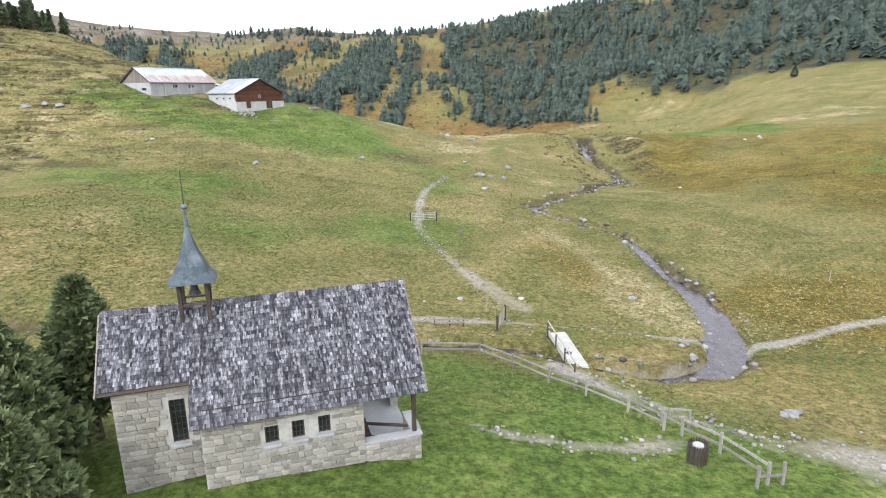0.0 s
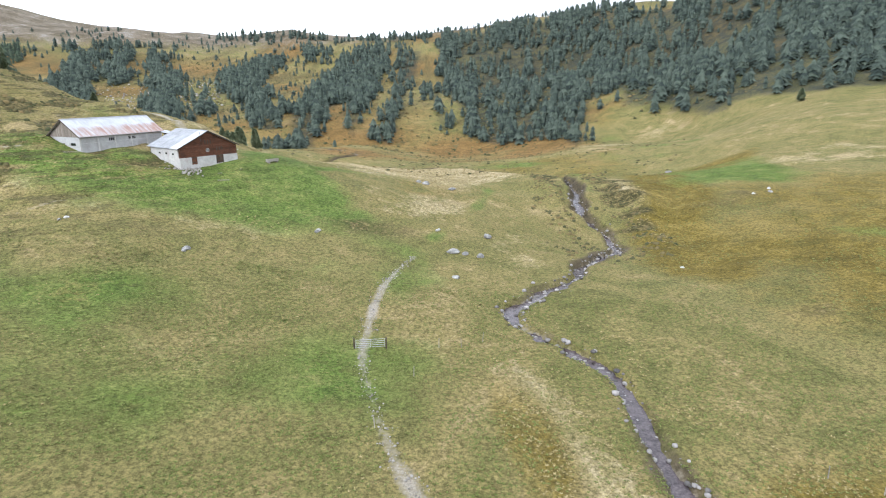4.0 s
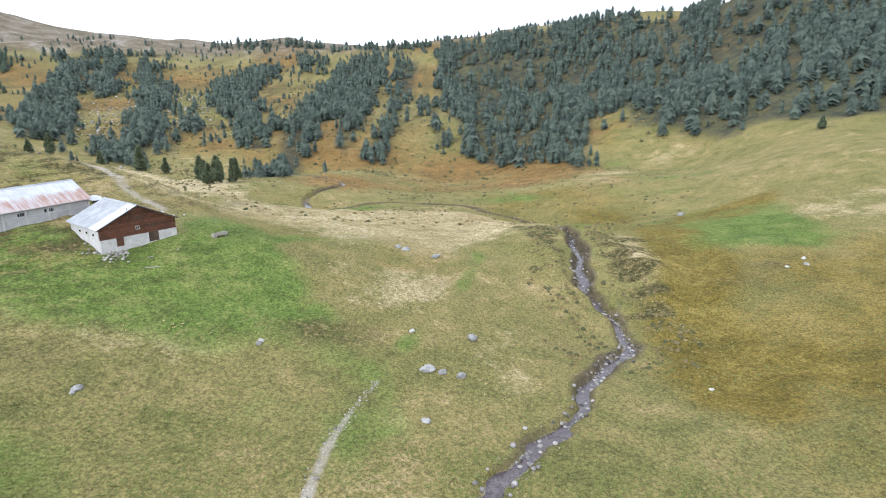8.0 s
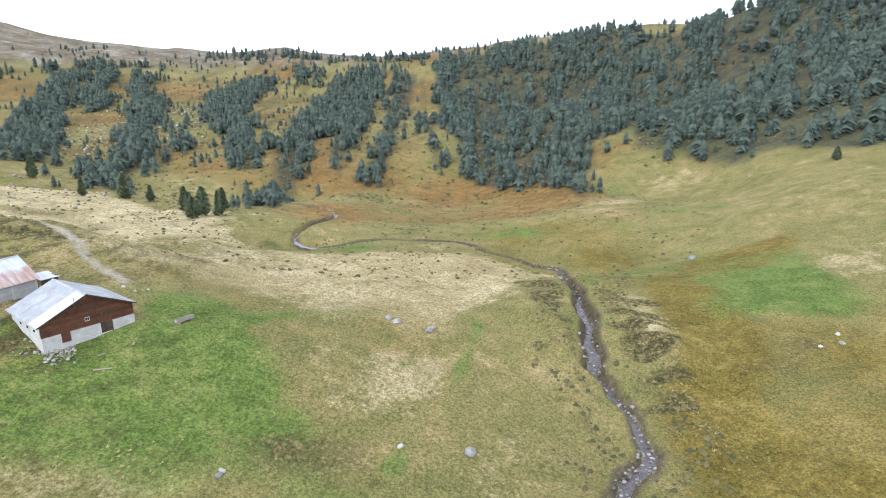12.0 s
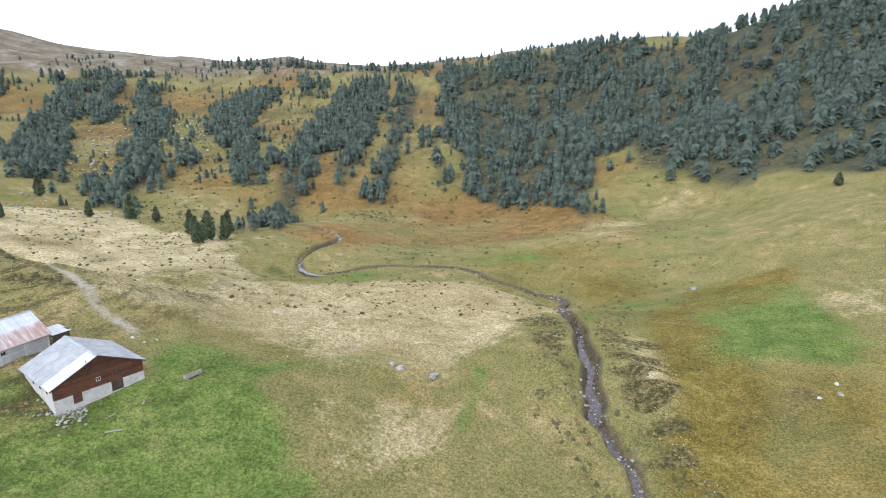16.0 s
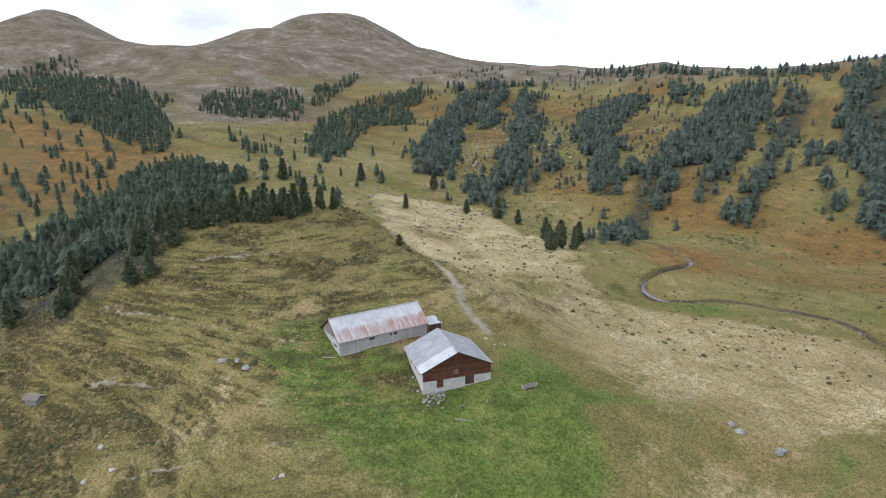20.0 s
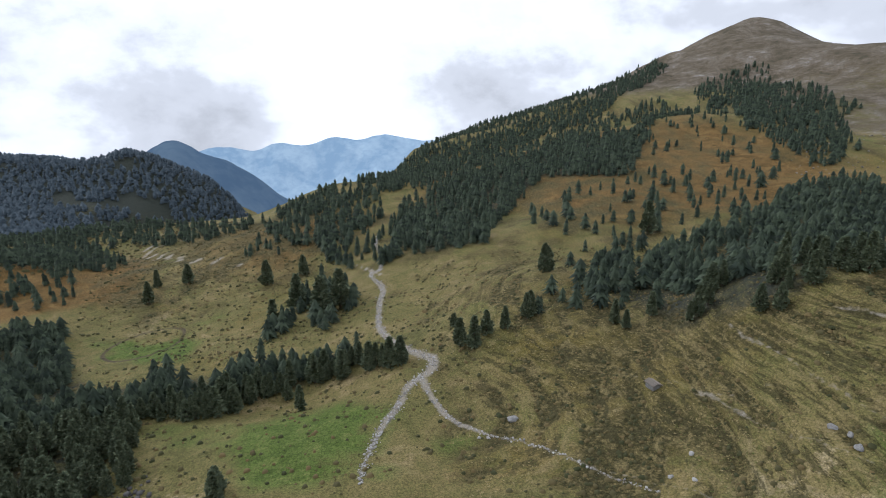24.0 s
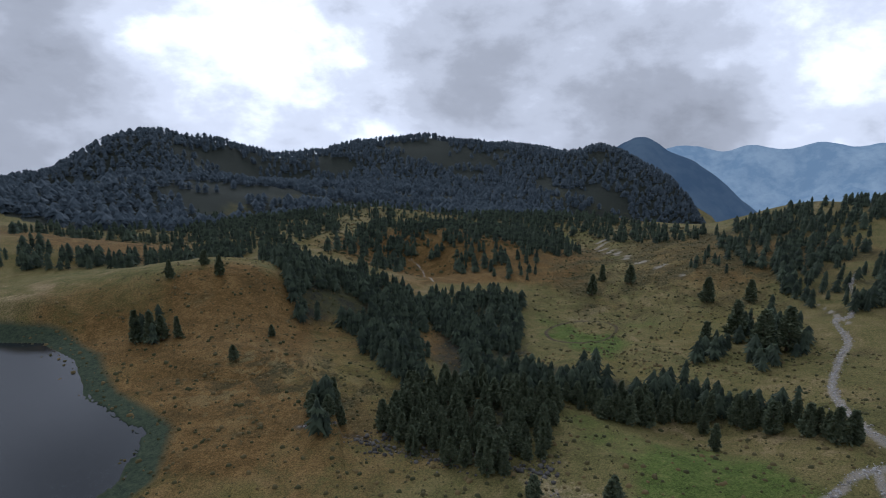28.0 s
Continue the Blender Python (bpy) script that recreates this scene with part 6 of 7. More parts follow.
def board_wall(parent, x0, x1, y, z0, top, mat, width=0.24, upright=False, skip=()):
    """Boards laid along x up to a roof line top(x); each is a part; skip: openings (x0, x1, z0, z1)."""
    if upright:
        x = x0
        while x < x1 - 0.02:
            w = min(width, x1 - x)
            h = min(top(x), top(x + w)) - z0
            if h > 0.05:
                part("board", boxes((x + w / 2, y, z0, w - 0.012, 0.035, h)), mat, parent)
            x += w
        return
    z = z0
    peak = max(top(x0 + (x1 - x0) * k / 40) for k in range(41))
    while z < peak - 0.05:
        xs = [x0 + (x1 - x0) * k / 120 for k in range(121) if top(x0 + (x1 - x0) * k / 120) >= z + width * 0.8]
        if xs:
            spans = [(xs[0], xs[-1])]
            for a, b, c, d in skip:
                if c < z + width * 0.6 and d > z + width * 0.4:
                    spans = [s for p, q in spans for s in ((p, min(q, a)), (max(p, b), q)) if s[1] - s[0] > 0.08]
            for p, q in spans:
                part("board", boxes(((p + q) / 2, y + random.Random(int(z * 100)).uniform(-0.008, 0.008), z, q - p, 0.04, width - 0.014)), mat, parent)
        z += width


# dark timber barn: x runs along its gable front, y into the depth
RB = thing("timber_barn", -43.9, 136.5, 13.9, 56.8, "old barn with red-brown board gable, limewashed stone base and sheet-metal roof", "barn")
HW, DEPTH, EAVE, TOP = 6.1, 10.7, 3.10, 6.15


def rb_top(x):
    return TOP - 0.12 - abs(x) * (TOP - EAVE) / 6.55


base = bmesh.new()
wall_with_holes(base, -HW, HW, 0.45, 0.5, -1.5, 1.35, [(-3.75, -2.55, 0.0, 1.35), (1.35, 3.05, -0.2, 1.35)])
part("base_wall", base, LIMEWASH, RB, "limewashed rubble base wall")
part("side_wall", boxes((-HW + 0.2, 5.65, -2.0, 0.4, 9.9, 4.95)), LIMEWASH, RB, "rough limewashed side wall")
part("side_wall", boxes((HW - 0.2, 5.65, -0.5, 0.4, 9.9, 3.45)), LIMEWASH, RB)
part("back_wall", prism(bmesh.new(), [(-HW, -0.5), (HW, -0.5), (HW, rb_top(HW)), (0, rb_top(0)), (-HW, rb_top(HW))], 10.35, 10.6), GABLEWOOD, RB)
front_core = part("gable", prism(bmesh.new(), [(-HW + 0.4, 1.36), (HW - 0.4, 1.36), (HW - 0.4, rb_top(HW)), (0, rb_top(0) - 0.05), (-HW + 0.4, rb_top(HW))], 0.42, 0.56), DARKWOOD, RB, "dark backing of the board gable")
board_wall(front_core, -HW, HW, 0.385, 1.37, rb_top, REDWOOD, 0.23, skip=[(-0.5, 0.05, 2.2, 2.75)])
for x in (-3.0, 0.9):
    part("batten", boxes((x, 0.34, 1.4, 0.12, 0.05, min(rb_top(x) - 1.6, 4.0))), REDWOOD, RB)
for k in range(6):
    part("air_slot", boxes((-0.6 + 0.55 * k + (0.7 if k > 2 else 0), 0.35, 3.6 if k < 3 else 2.2, 0.2, 0.05, 0.75)), DARKWOOD, RB, "narrow ventilation board")
wnd = part("window", boxes((-0.22, 0.40, 2.2, 0.5, 0.03, 0.52)), GLASS, RB, "small white-framed window")
part("frame", boxes((-0.5, 0.35, 2.16, 0.07, 0.05, 0.6), (0.06, 0.35, 2.16, 0.07, 0.05, 0.6), (-0.22, 0.35, 2.16, 0.49, 0.05, 0.07), (-0.22, 0.35, 2.69, 0.49, 0.05, 0.07), (-0.22, 0.35, 2.23, 0.04, 0.05, 0.46)), LIMEWASH, wnd, "white window frame")
d1 = part("door", boxes((-3.15, 0.36, -0.05, 1.15, 0.05, 1.75), bevel=0.01), REDWOOD, RB, "reddish plank door")
for z in (0.35, 1.25):
    part("ledge", boxes((-3.15, 0.31, z, 1.05, 0.04, 0.12)), DARKWOOD, d1)
for x in (1.78, 2.63):
    d2 = part("door", boxes((x, 0.36, -0.25, 0.82, 0.05, 1.65), bevel=0.01), DARKWOOD, RB, "dark double stable door leaf")
    for z in (0.2, 0.95):
        part("ledge", boxes((x, 0.31, z, 0.74, 0.04, 0.1)), REDWOOD, d2)
for y in (2.4, 4.8, 7.2):
    part("window", boxes((-HW - 0.015, y, 1.9, 0.04, 0.55, 0.32)), GLASS, RB, "small dark stable window")
for x0, x1, ye in ((-6.55, 0.0, -6.55), (0.0, 6.55, 6.55)):
    mat = TIN
    left = ye < 0
    bright = sheet_part("roof_sheet", corrugated(-0.02, 2.9 if left else 11.3, 0, abs(ye), TOP, EAVE), NEWTIN if left else TIN, RB, "pale new roof sheets" if left else "weathered tin roof slope")
    bright.matrix_basis = Matrix.Rotation(radians(90), 4, "Z") if left else Matrix.Diagonal((-1, 1, 1, 1)) @ Matrix.Rotation(radians(90), 4, "Z")
    if left:
        grey = sheet_part("roof_sheet", corrugated(2.903, 11.3, 0, 6.55, TOP, EAVE), TIN, RB, "weathered tin roof slope")
        grey.matrix_basis = Matrix.Rotation(radians(90), 4, "Z")
part("ridge_cap", prism(bmesh.new(), [(-0.28, TOP - 0.10), (0, TOP + 0.06), (0.28, TOP - 0.10), (0, TOP + 0.01)], -0.03, 11.32), TIN, RB)
b = bmesh.new()
for s in (-1, 1):
    beam(b, (0, 0.0, TOP - 0.12), (s * 6.55, 0.0, EAVE - 0.1), 0.06, 0.2)
part("barge_board", b, DARKWOOD, RB)
pipe = bmesh.new()
rod(pipe, (-1.55, 0.3, 4.2), (-1.55, 0.25, 5.9), 0.045)
part("flue_pipe", pipe, IRON, RB, "thin iron flue")

# long rendered barn behind it: x along the eaves front, y into the depth
LB = thing("long_barn", -60.3, 136.2, 16.3, 70, "long grey rendered cattle barn with rusty sheet-metal roof", "barn")
LL, LD, LE, LT = 9.25, 9.2, 3.1, 6.2
part("wall", wall_with_holes(bmesh.new(), -LL + 0.35, LL - 0.35, 0.65, 0.3, -1.2, LE - 0.1, [(-3.1, -1.5, 2.05, 2.6), (1.1, 2.7, 2.05, 2.6)]), PLASTER, LB, "grey rendered long wall")
part("wall", wall_with_holes(bmesh.new(), -LL + 0.35, LL - 0.35, LD - 0.65, 0.3, -1.0, LE - 0.1, []), PLASTER, LB)
for k in range(6):
    part("pilaster", boxes((-LL + 0.45 + k * (2 * LL - 0.9) / 5, 0.47, -1.2, 0.3, 0.1, LE + 1.05)), LIMEWASH, LB, "pale concrete pilaster")
part("string_course", boxes((0, 0.484, 1.9, 2 * LL - 0.8, 0.06, 0.08)), LIMEWASH, LB)


def lb_top(y):
    return LT - 0.14 - abs(y - LD / 2) * (LT - LE) / (LD / 2)


gw = part("gable_wall", wall_with_holes(bmesh.new(), 0.5, LD - 0.5, 0, 0.3, -1.2, LE - 0.1, [(4.6, 6.4, -0.2, 1.9), (1.7, 3.1, 1.5, 2.0)]), PLASTER, LB, "rendered gable wall", place=Matrix.Translation((-LL + 0.5, 0, 0)) @ Matrix.Rotation(radians(90), 4, "Z"))
upper = part("upper_gable", prism(bmesh.new(), [(0.5, LE - 0.08), (LD - 0.5, LE - 0.08), (LD / 2, lb_top(LD / 2))], -0.06, 0.06), GABLEWOOD, LB, "grey boarded upper gable", place=Matrix.Translation((-LL + 0.5, 0, 0)) @ Matrix.Rotation(radians(90), 4, "Z"))
board_wall(upper, 0.7, LD - 0.7, 0.085, LE - 0.05, lb_top, GABLEWOOD, 0.28, upright=True)
part("gable_wall", prism(bmesh.new(), [(0.5, -1.0), (LD - 0.5, -1.0), (LD - 0.5, LE - 0.1), (LD / 2, lb_top(LD / 2)), (0.5, LE - 0.1)], -0.15, 0.15), PLASTER, LB, place=Matrix.Translation((LL - 0.5, 0, 0)) @ Matrix.Rotation(radians(90), 4, "Z"))
for x in (5.5,):
    for s in (-0.45, 0.45):
        part("door", boxes((-LL + 0.42, x + s, -0.2, 0.06, 0.86, 2.08), bevel=0.01), DARKWOOD, LB, "dark barn door leaf")
part("window", boxes((-LL + 0.5, 2.4, 1.5, 0.05, 1.38, 0.48)), GLASS, LB, "low dark stable window")
for x in (-2.3, 1.9):
    w = part("window", boxes((x, 0.66, 2.06, 1.58, 0.03, 0.52)), GLASS, LB, "low dark stable window")
    for k in range(5):
        part("mullion", boxes((x - 0.72 + 0.36 * k, 0.60, 2.06, 0.05, 0.05, 0.53)), LIMEWASH, w)
sheet_part("roof_sheet", corrugated(-LL, LL, LD / 2, -0.05, LT, LE, rust=lambda u, v: 0.45 * min(1, max(0, (v - 0.38) * 6)) * (0.75 + 0.25 * u)), RUSTTIN, LB, "sheet-metal roof slope with rusty lower half")
sheet_part("roof_sheet", corrugated(-LL, LL, LD / 2, LD + 0.05, LT, LE, rust=lambda u, v: 0.1), RUSTTIN, LB)
part("ridge_cap", prism(bmesh.new(), [(-0.3, -0.12), (0, 0.06), (0.3, -0.12), (0, 0.0)], -LL, LL), TIN, LB, place=Matrix.Translation((0, LD / 2, LT)) @ Matrix.Rotation(radians(-90), 4, "Z"))
for s in (-1, 1):
    b = bmesh.new()
    beam(b, (-LL + 0.03, LD / 2, LT - 0.13), (-LL + 0.03, LD / 2 + s * (LD / 2), LE - 0.13), 0.06, 0.2)
    part("barge_board", b, DARKWOOD, LB)
# lean-to between the barns
lt = thing("lean_to", -57.3, 146.6, 16.9, 70, "low shed with a pale tin roof between the barns", "shed")
part("roof_sheet", slab(bmesh.new(), [(-1.4, 2.6, 2.5), (1.6, 2.6, 2.4), (1.6, -0.6, 1.95), (-1.4, -0.6, 2.05)], 0.05), NEWTIN, lt, "pale tin sheet")
part("wall", boxes((0, -0.3, -1.0, 2.6, 0.12, 2.9), (1.35, 1.1, -1.0, 0.12, 2.8, 3.2)), DARKWOOD, lt)

# ---- single trees: stone pines of shaggy needle tufts on limbs ----
def tuft_burst(r, at, out, size, spikes):
    """A burst of flat needle sprays round a point, leaning outwards and up."""
    vs, ts = [], []
    for _ in range(spikes):
        d = Vector((r.gauss(0, 1), r.gauss(0, 1), r.gauss(0.35, 0.8))) + Vector(out) * 0.9
        d.normalize()
        s = d.cross(Vector((r.gauss(0, 1), r.gauss(0, 1), r.gauss(0, 1)))).normalized() * size * r.uniform(0.16, 0.3)
        length = size * r.uniform(0.6, 1.15)
        k, p = len(vs), Vector(at)
        vs += [p - s * 0.5, p + d * length * 0.55 + s, p + d * length, p + d * length * 0.55 - s]
        ts += [(k, k + 1, k + 2), (k, k + 2, k + 3)]
    return vs, ts


def pine_parts(seed, height, spread, tufts, size, spikes, limbs=14, bare=0.12, leaf=None):
    """Trunk, limbs and crown meshes of a pine that stands on the origin."""
    r = random.Random(seed)
    trunk = bmesh.new()
    pts = [Vector((0.05 * height * r.uniform(-1, 1) * f, 0.05 * height * r.uniform(-1, 1) * f, height * f)) for f in (0, 0.25, 0.5, 0.75, 0.97)]
    pts[0].z = -0.3
    rad = [0.028 * height, 0.022 * height, 0.016 * height, 0.010 * height, 0.004 * height]
    for a, b, ra, rb in zip(pts[:-1], pts[1:], rad[:-1], rad[1:]):
        rod(trunk, a, b, ra, rb, 7)
    lim = bmesh.new()
    vs, ts = [], []

    def girth(f):
        return spread * (1 - max(0, f) ** 1.5) ** 0.95 * (0.6 + 0.4 * min(1, (f + 0.02) / 0.18))

    stops = []
    for k in range(limbs):
        f = bare + (0.97 - bare) * (k + r.random()) / limbs
        a = r.random() * 6.283
        reach = girth((f - bare) / (1 - bare)) * r.uniform(0.6, 1.0)
        root = Vector((0, 0, f * height * 0.97))
        tip = root + Vector((math.cos(a) * reach, math.sin(a) * reach, 0.22 * reach))
        rod(lim, root, tip, 0.007 * height, 0.002 * height, 5)
        stops.append((root, tip))
    for k in range(tufts):
        f = r.random() ** 0.85
        a = r.random() * 6.283
        lump = 0.78 + 0.55 * noise.noise(Vector((math.cos(a) * 1.4 + seed, math.sin(a) * 1.4, f * 4.0)))
        q = girth(f) * lump * (0.55 + 0.45 * r.random() ** 0.4)
        at = Vector((math.cos(a) * q, math.sin(a) * q, (bare + (1 - bare) * f) * height - 0.10 * q))
        v, t = tuft_burst(r, at, (math.cos(a), math.sin(a), 0.5), size * (1.1 - 0.35 * f), spikes)
        ts += [(i + len(vs), j + len(vs), m + len(vs)) for i, j, m in t]
        vs += v
    return to_mesh("trunk", trunk, BARK), to_mesh("limbs", lim, BARK), mesh_of("crown", vs, ts, leaf or SHOOTS)


def pine(name, meshes, x, y, turn, size, label, group, wide=1.0):
    ob = thing(name, x, y, gz(x, y) - 0.05, turn, label, "tree", group)
    ob.scale = (size * wide, size * wide, size)
    for n, me in zip(("trunk", "limbs", "crown"), meshes):
        piece = part(n, me, None, ob)
        if n == "limbs":
            tagged(piece, kind="stuff")
    return ob


# the big pines beside the chapel
pine("stone_pine", pine_parts(3, 7.4, 2.3, 620, 0.72, 15, 22, 0.24, FRESH_SHOOTS), -12.2, 29.2, 20, 1.0, "tall bushy stone pine with a bare lower trunk beside the chapel", "chapel pines")
pine("stone_pine", pine_parts(4, 7.0, 2.9, 820, 0.76, 15, 24, 0.08, FRESH_SHOOTS), -13.2, 25.6, 110, 1.0, "broad dark stone pine beside the chapel", "chapel pines")
pine("stone_pine", pine_parts(5, 4.6, 2.2, 480, 0.68, 15, 18, 0.05, FRESH_SHOOTS), -10.4, 22.6, 200, 1.0, "lower bushy pine with lighter shoots beside the chapel", "chapel pines")

# single trees on the hillsides and in the hollows: x, y, height
LONE_A = [(-180, 277, 7.3), (-90, 173, 3.0), (-134, 54, 8.5), (-136, 50, 7.6), (-139, 57, 6.9), (-149, 68, 7.3), (-190, 75, 10.0), (-254, 319, 10.7), (-140, 317, 7.2), (-101, 287, 10), (-97, 296, 9), (-165, 307, 7.3), (-154, 320, 11.9), (-278, 279, 12.2), (-70, 14, 7.9),
          (-121, 10, 7.0), (-142, 62, 6.4), (-151, 47, 4.2), (-117, -11, 8.0), (-114, -17, 5.6), (-134, 34, 7.9), (-134, 31, 8.7), (-139, 26, 6.6), (-192, -7, 15), (-204, -21, 14.2), (-187, -24, 11.2), (-196, -1, 15), (-251, -94, 9.2), (-247, -108, 8.7), (-227, -100, 10.2)]
LONE_B = [(-245, -51, 11.3), (-251, -35, 9.8), (-191, 76, 9.1), (-151, 69, 7.5), (-246, 122, 14.2), (-49, -163, 7.0), (-64, -153, 8.0), (-30, -138, 10.6), (-33, -132, 10.3), (-36, -131, 8.2), (-47, -100, 4.5), (-66, -115, 4.0), (-51, -59, 6.0), (-57, -61, 6.4), (-54, -57, 5.6),
          (-76, 11, 5.4), (-67, -1, 4.8), (-63, -166, 6.0), (-97, 271, 8), (-96, 278, 9), (-91, 279, 9.3), (-156, 322, 8.9), (154, 317, 5.6), (-223, 352, 10.8), (-52, -62, 5.5), (-58, -58, 5.0), (-60, -65, 6.0), (-40, -128, 7), (-104, 282, 8.5), (-110, 290, 10)]
MID_KINDS = [pine_parts(20 + k, 10.0, 1.75 + 0.3 * (k % 3), 150, 1.35, 9, 12, 0.06) for k in range(6)]
trng = random.Random(9)
for x, y, h in LONE_A + LONE_B:
    pine("stone_pine", MID_KINDS[trng.randrange(6)], x, y, trng.uniform(0, 360), h / 10, "dark green stone pine standing in rough alpine grass", "scattered pines", trng.uniform(0.9, 1.3) if h > 6 else 1.4)
# the nearest trees of the woods stand singly
near_wood = (wx > -168) & (wy > -112) & (wy < 175) & (wx < -60)
pick = np.flatnonzero(near_wood)
pick = pick[np.argsort(np.hypot(wx[pick] - 11, wy[pick] - 63))][:280]
for i in pick:
    pine("stone_pine", MID_KINDS[trng.randrange(6)], wx[i], wy[i], trng.uniform(0, 360), trng.uniform(0.48, 0.85), "dark green stone pine at the edge of a mountain wood", "wood edge pines", trng.uniform(0.85, 1.25))
rest = np.ones(len(wx), bool)
rest[pick] = False
planted("conifer_wood", MIXED_KINDS, wx[rest], wy[rest], 4.5 + 5.0 * rng.random(rest.sum()), WOOD_NEEDLES, "mixed stand of stone pines and spruces", "forest", 2, 1.0 + 0.55 * rng.random(rest.sum()))

# ---- fence, bridge and small things by the chapel ----
def post_at(name, x, y, h, mat, parent=None, w=0.12, lean=0.0, below=0.3):
    b = boxes((0, 0, -below, w, w, h + below), bevel=0.012)
    place = Matrix.Translation((x, y, gz(x, y))) @ Matrix.Rotation(lean, 4, "X")
    if parent:
        return part(name, b, mat, parent, place=parent.matrix_basis.inverted() @ place)
    return None


def rail_between(name, p, q, height, parent, mat, w=0.05, h=0.11):
    a, b = Vector((*p, gz(*p) + height)), Vector((*q, gz(*q) + height))
    inv = parent.matrix_basis.inverted()
    return part(name, beam(bmesh.new(), inv @ a, inv @ b, w, h), mat, parent)


RUN = [(-8, 38.0), (-4, 40.5), (0.9, 42.3), (4.7, 43.3), (6.8, 41.4), (8.8, 38.9), (10.7, 37.2), (12.6, 35.4), (13.9, 33.5)]
fence = thing("fence", *RUN[3], gz(*RUN[3]), 0, "weathered grey two-rail wooden fence round the chapel lawn", "fence")
frng = random.Random(3)
for k, p in enumerate(RUN):
    post_at("post", *p, 0.98 + frng.uniform(-0.05, 0.06), OLDWOOD, fence, lean=frng.uniform(-0.04, 0.04))
for p, q in zip(RUN[:-1], RUN[1:]):
    rail_between("rail", p, q, 0.82 + frng.uniform(-0.03, 0.03), fence, OLDWOOD)
    rail_between("rail", p, q, 0.42 + frng.uniform(-0.03, 0.03), fence, OLDWOOD)
RUN2 = [(14.6, 33.0), (15.75, 31.3), (16.75, 28.9)]
fence2 = thing("fence", *RUN2[1], gz(*RUN2[1]), 0, "pale wooden two-rail fence with a narrow entrance", "fence")
for p in RUN2 + [(13.95, 34.1), (15.3, 34.1), (16.2, 28.6), (17.4, 29.0)]:
    post_at("post", *p, 1.05 + frng.uniform(-0.05, 0.05), OLDWOOD, fence2, w=0.13)
for p, q in zip(RUN2[:-1], RUN2[1:]):
    rail_between("rail", p, q, 0.92, fence2, OLDWOOD, h=0.12)
    rail_between("rail", p, q, 0.45, fence2, OLDWOOD, h=0.12)
rail_between("rail", (13.95, 34.1), (15.3, 34.1), 0.98, fence2, OLDWOOD)
rail_between("rail", (14.6, 33.0), (13.95, 34.1), 0.6, fence2, OLDWOOD)
rail_between("rail", (16.2, 28.6), (17.4, 29.0), 0.5, fence2, OLDWOOD)

# slatted litter bin
bn = thing("litter_bin", 14.45, 30.5, gz(14.45, 30.5), 0, "round litter bin of dark wooden slats with a pale lid", "litter bin")
slat = to_mesh("slat", boxes((0, 0, 0, 0.085, 0.035, 0.92), bevel=0.006), DARKWOOD)
for k in range(22):
    a = 6.2832 * k / 22
    part("slat", slat, None, bn, place=Matrix.Translation((0.42 * math.cos(a), 0.42 * math.sin(a), 0.03)) @ Matrix.Rotation(a + math.pi / 2, 4, "Z"))
b = bmesh.new()
rod(b, (0, 0, 0.02), (0, 0, 0.80), 0.38, 0.38, 18)
part("drum", b, IRON, bn)
b = bmesh.new()
rod(b, (0, 0, 0.80), (0, 0, 0.88), 0.25, 0.22, 18)
part("lid", b, LIMEWASH, bn, "pale round lid")

# foot bridge
BA, BB = Vector((10.35, 48.3, -0.42)), Vector((11.45, 40.9, -0.42))
run = BB - BA
br = thing("footbridge", *((BA + BB) / 2), math.degrees(math.atan2(run.y, run.x)), "pale plank footbridge with a side board rail over the brook", "bridge")
LEN = run.length
for s in (-0.5, 0.5):
    part("stringer", boxes((0, s, -0.34, LEN, 0.16, 0.26), bevel=0.01), OLDWOOD, br)
n = 40
plank = to_mesh("plank", boxes((0, 0, 0, LEN / n - 0.012, 1.36, 0.055), bevel=0.006), DECK)
for k in range(n):
    part("plank", plank, None, br, place=Matrix.Translation((-LEN / 2 + (k + 0.5) * LEN / n, frng.uniform(-0.012, 0.012), -0.078 + frng.uniform(0, 0.006))))
for k in range(4):
    part("rail_post", boxes((-LEN / 2 + 0.35 + k * (LEN - 0.7) / 3, -0.74, -0.4, 0.1, 0.08, 1.35), bevel=0.01), DARKWOOD, br, "dark rail post")
part("side_board", boxes((0, -0.67, 0.02, LEN, 0.035, 0.30)), DECK, br, "pale side board")
part("handrail", boxes((0, -0.66, 0.86, LEN, 0.05, 0.1)), DECK, br)
for s in (-1, 1):
    part("end_sill", boxes((s * (LEN / 2 + 0.1), 0, -0.35, 0.18, 1.4, 0.3), bevel=0.02), OLDWOOD, br)

# rail by the channel, gates, stakes
rl = thing("brook_rail", 2.3, 48.9, gz(2.3, 48.9), 8, "short low wooden rail beside the brook channel", "rail")
for x in (-1.1, 0.05, 1.1):
    part("post", boxes((x, 0, -0.4, 0.1, 0.1, 1.05)), DARKWOOD, rl)
for z in (0.2, 0.48):
    part("rail", boxes((0, -0.07, z, 2.4, 0.045, 0.14)), OLDWOOD, rl)


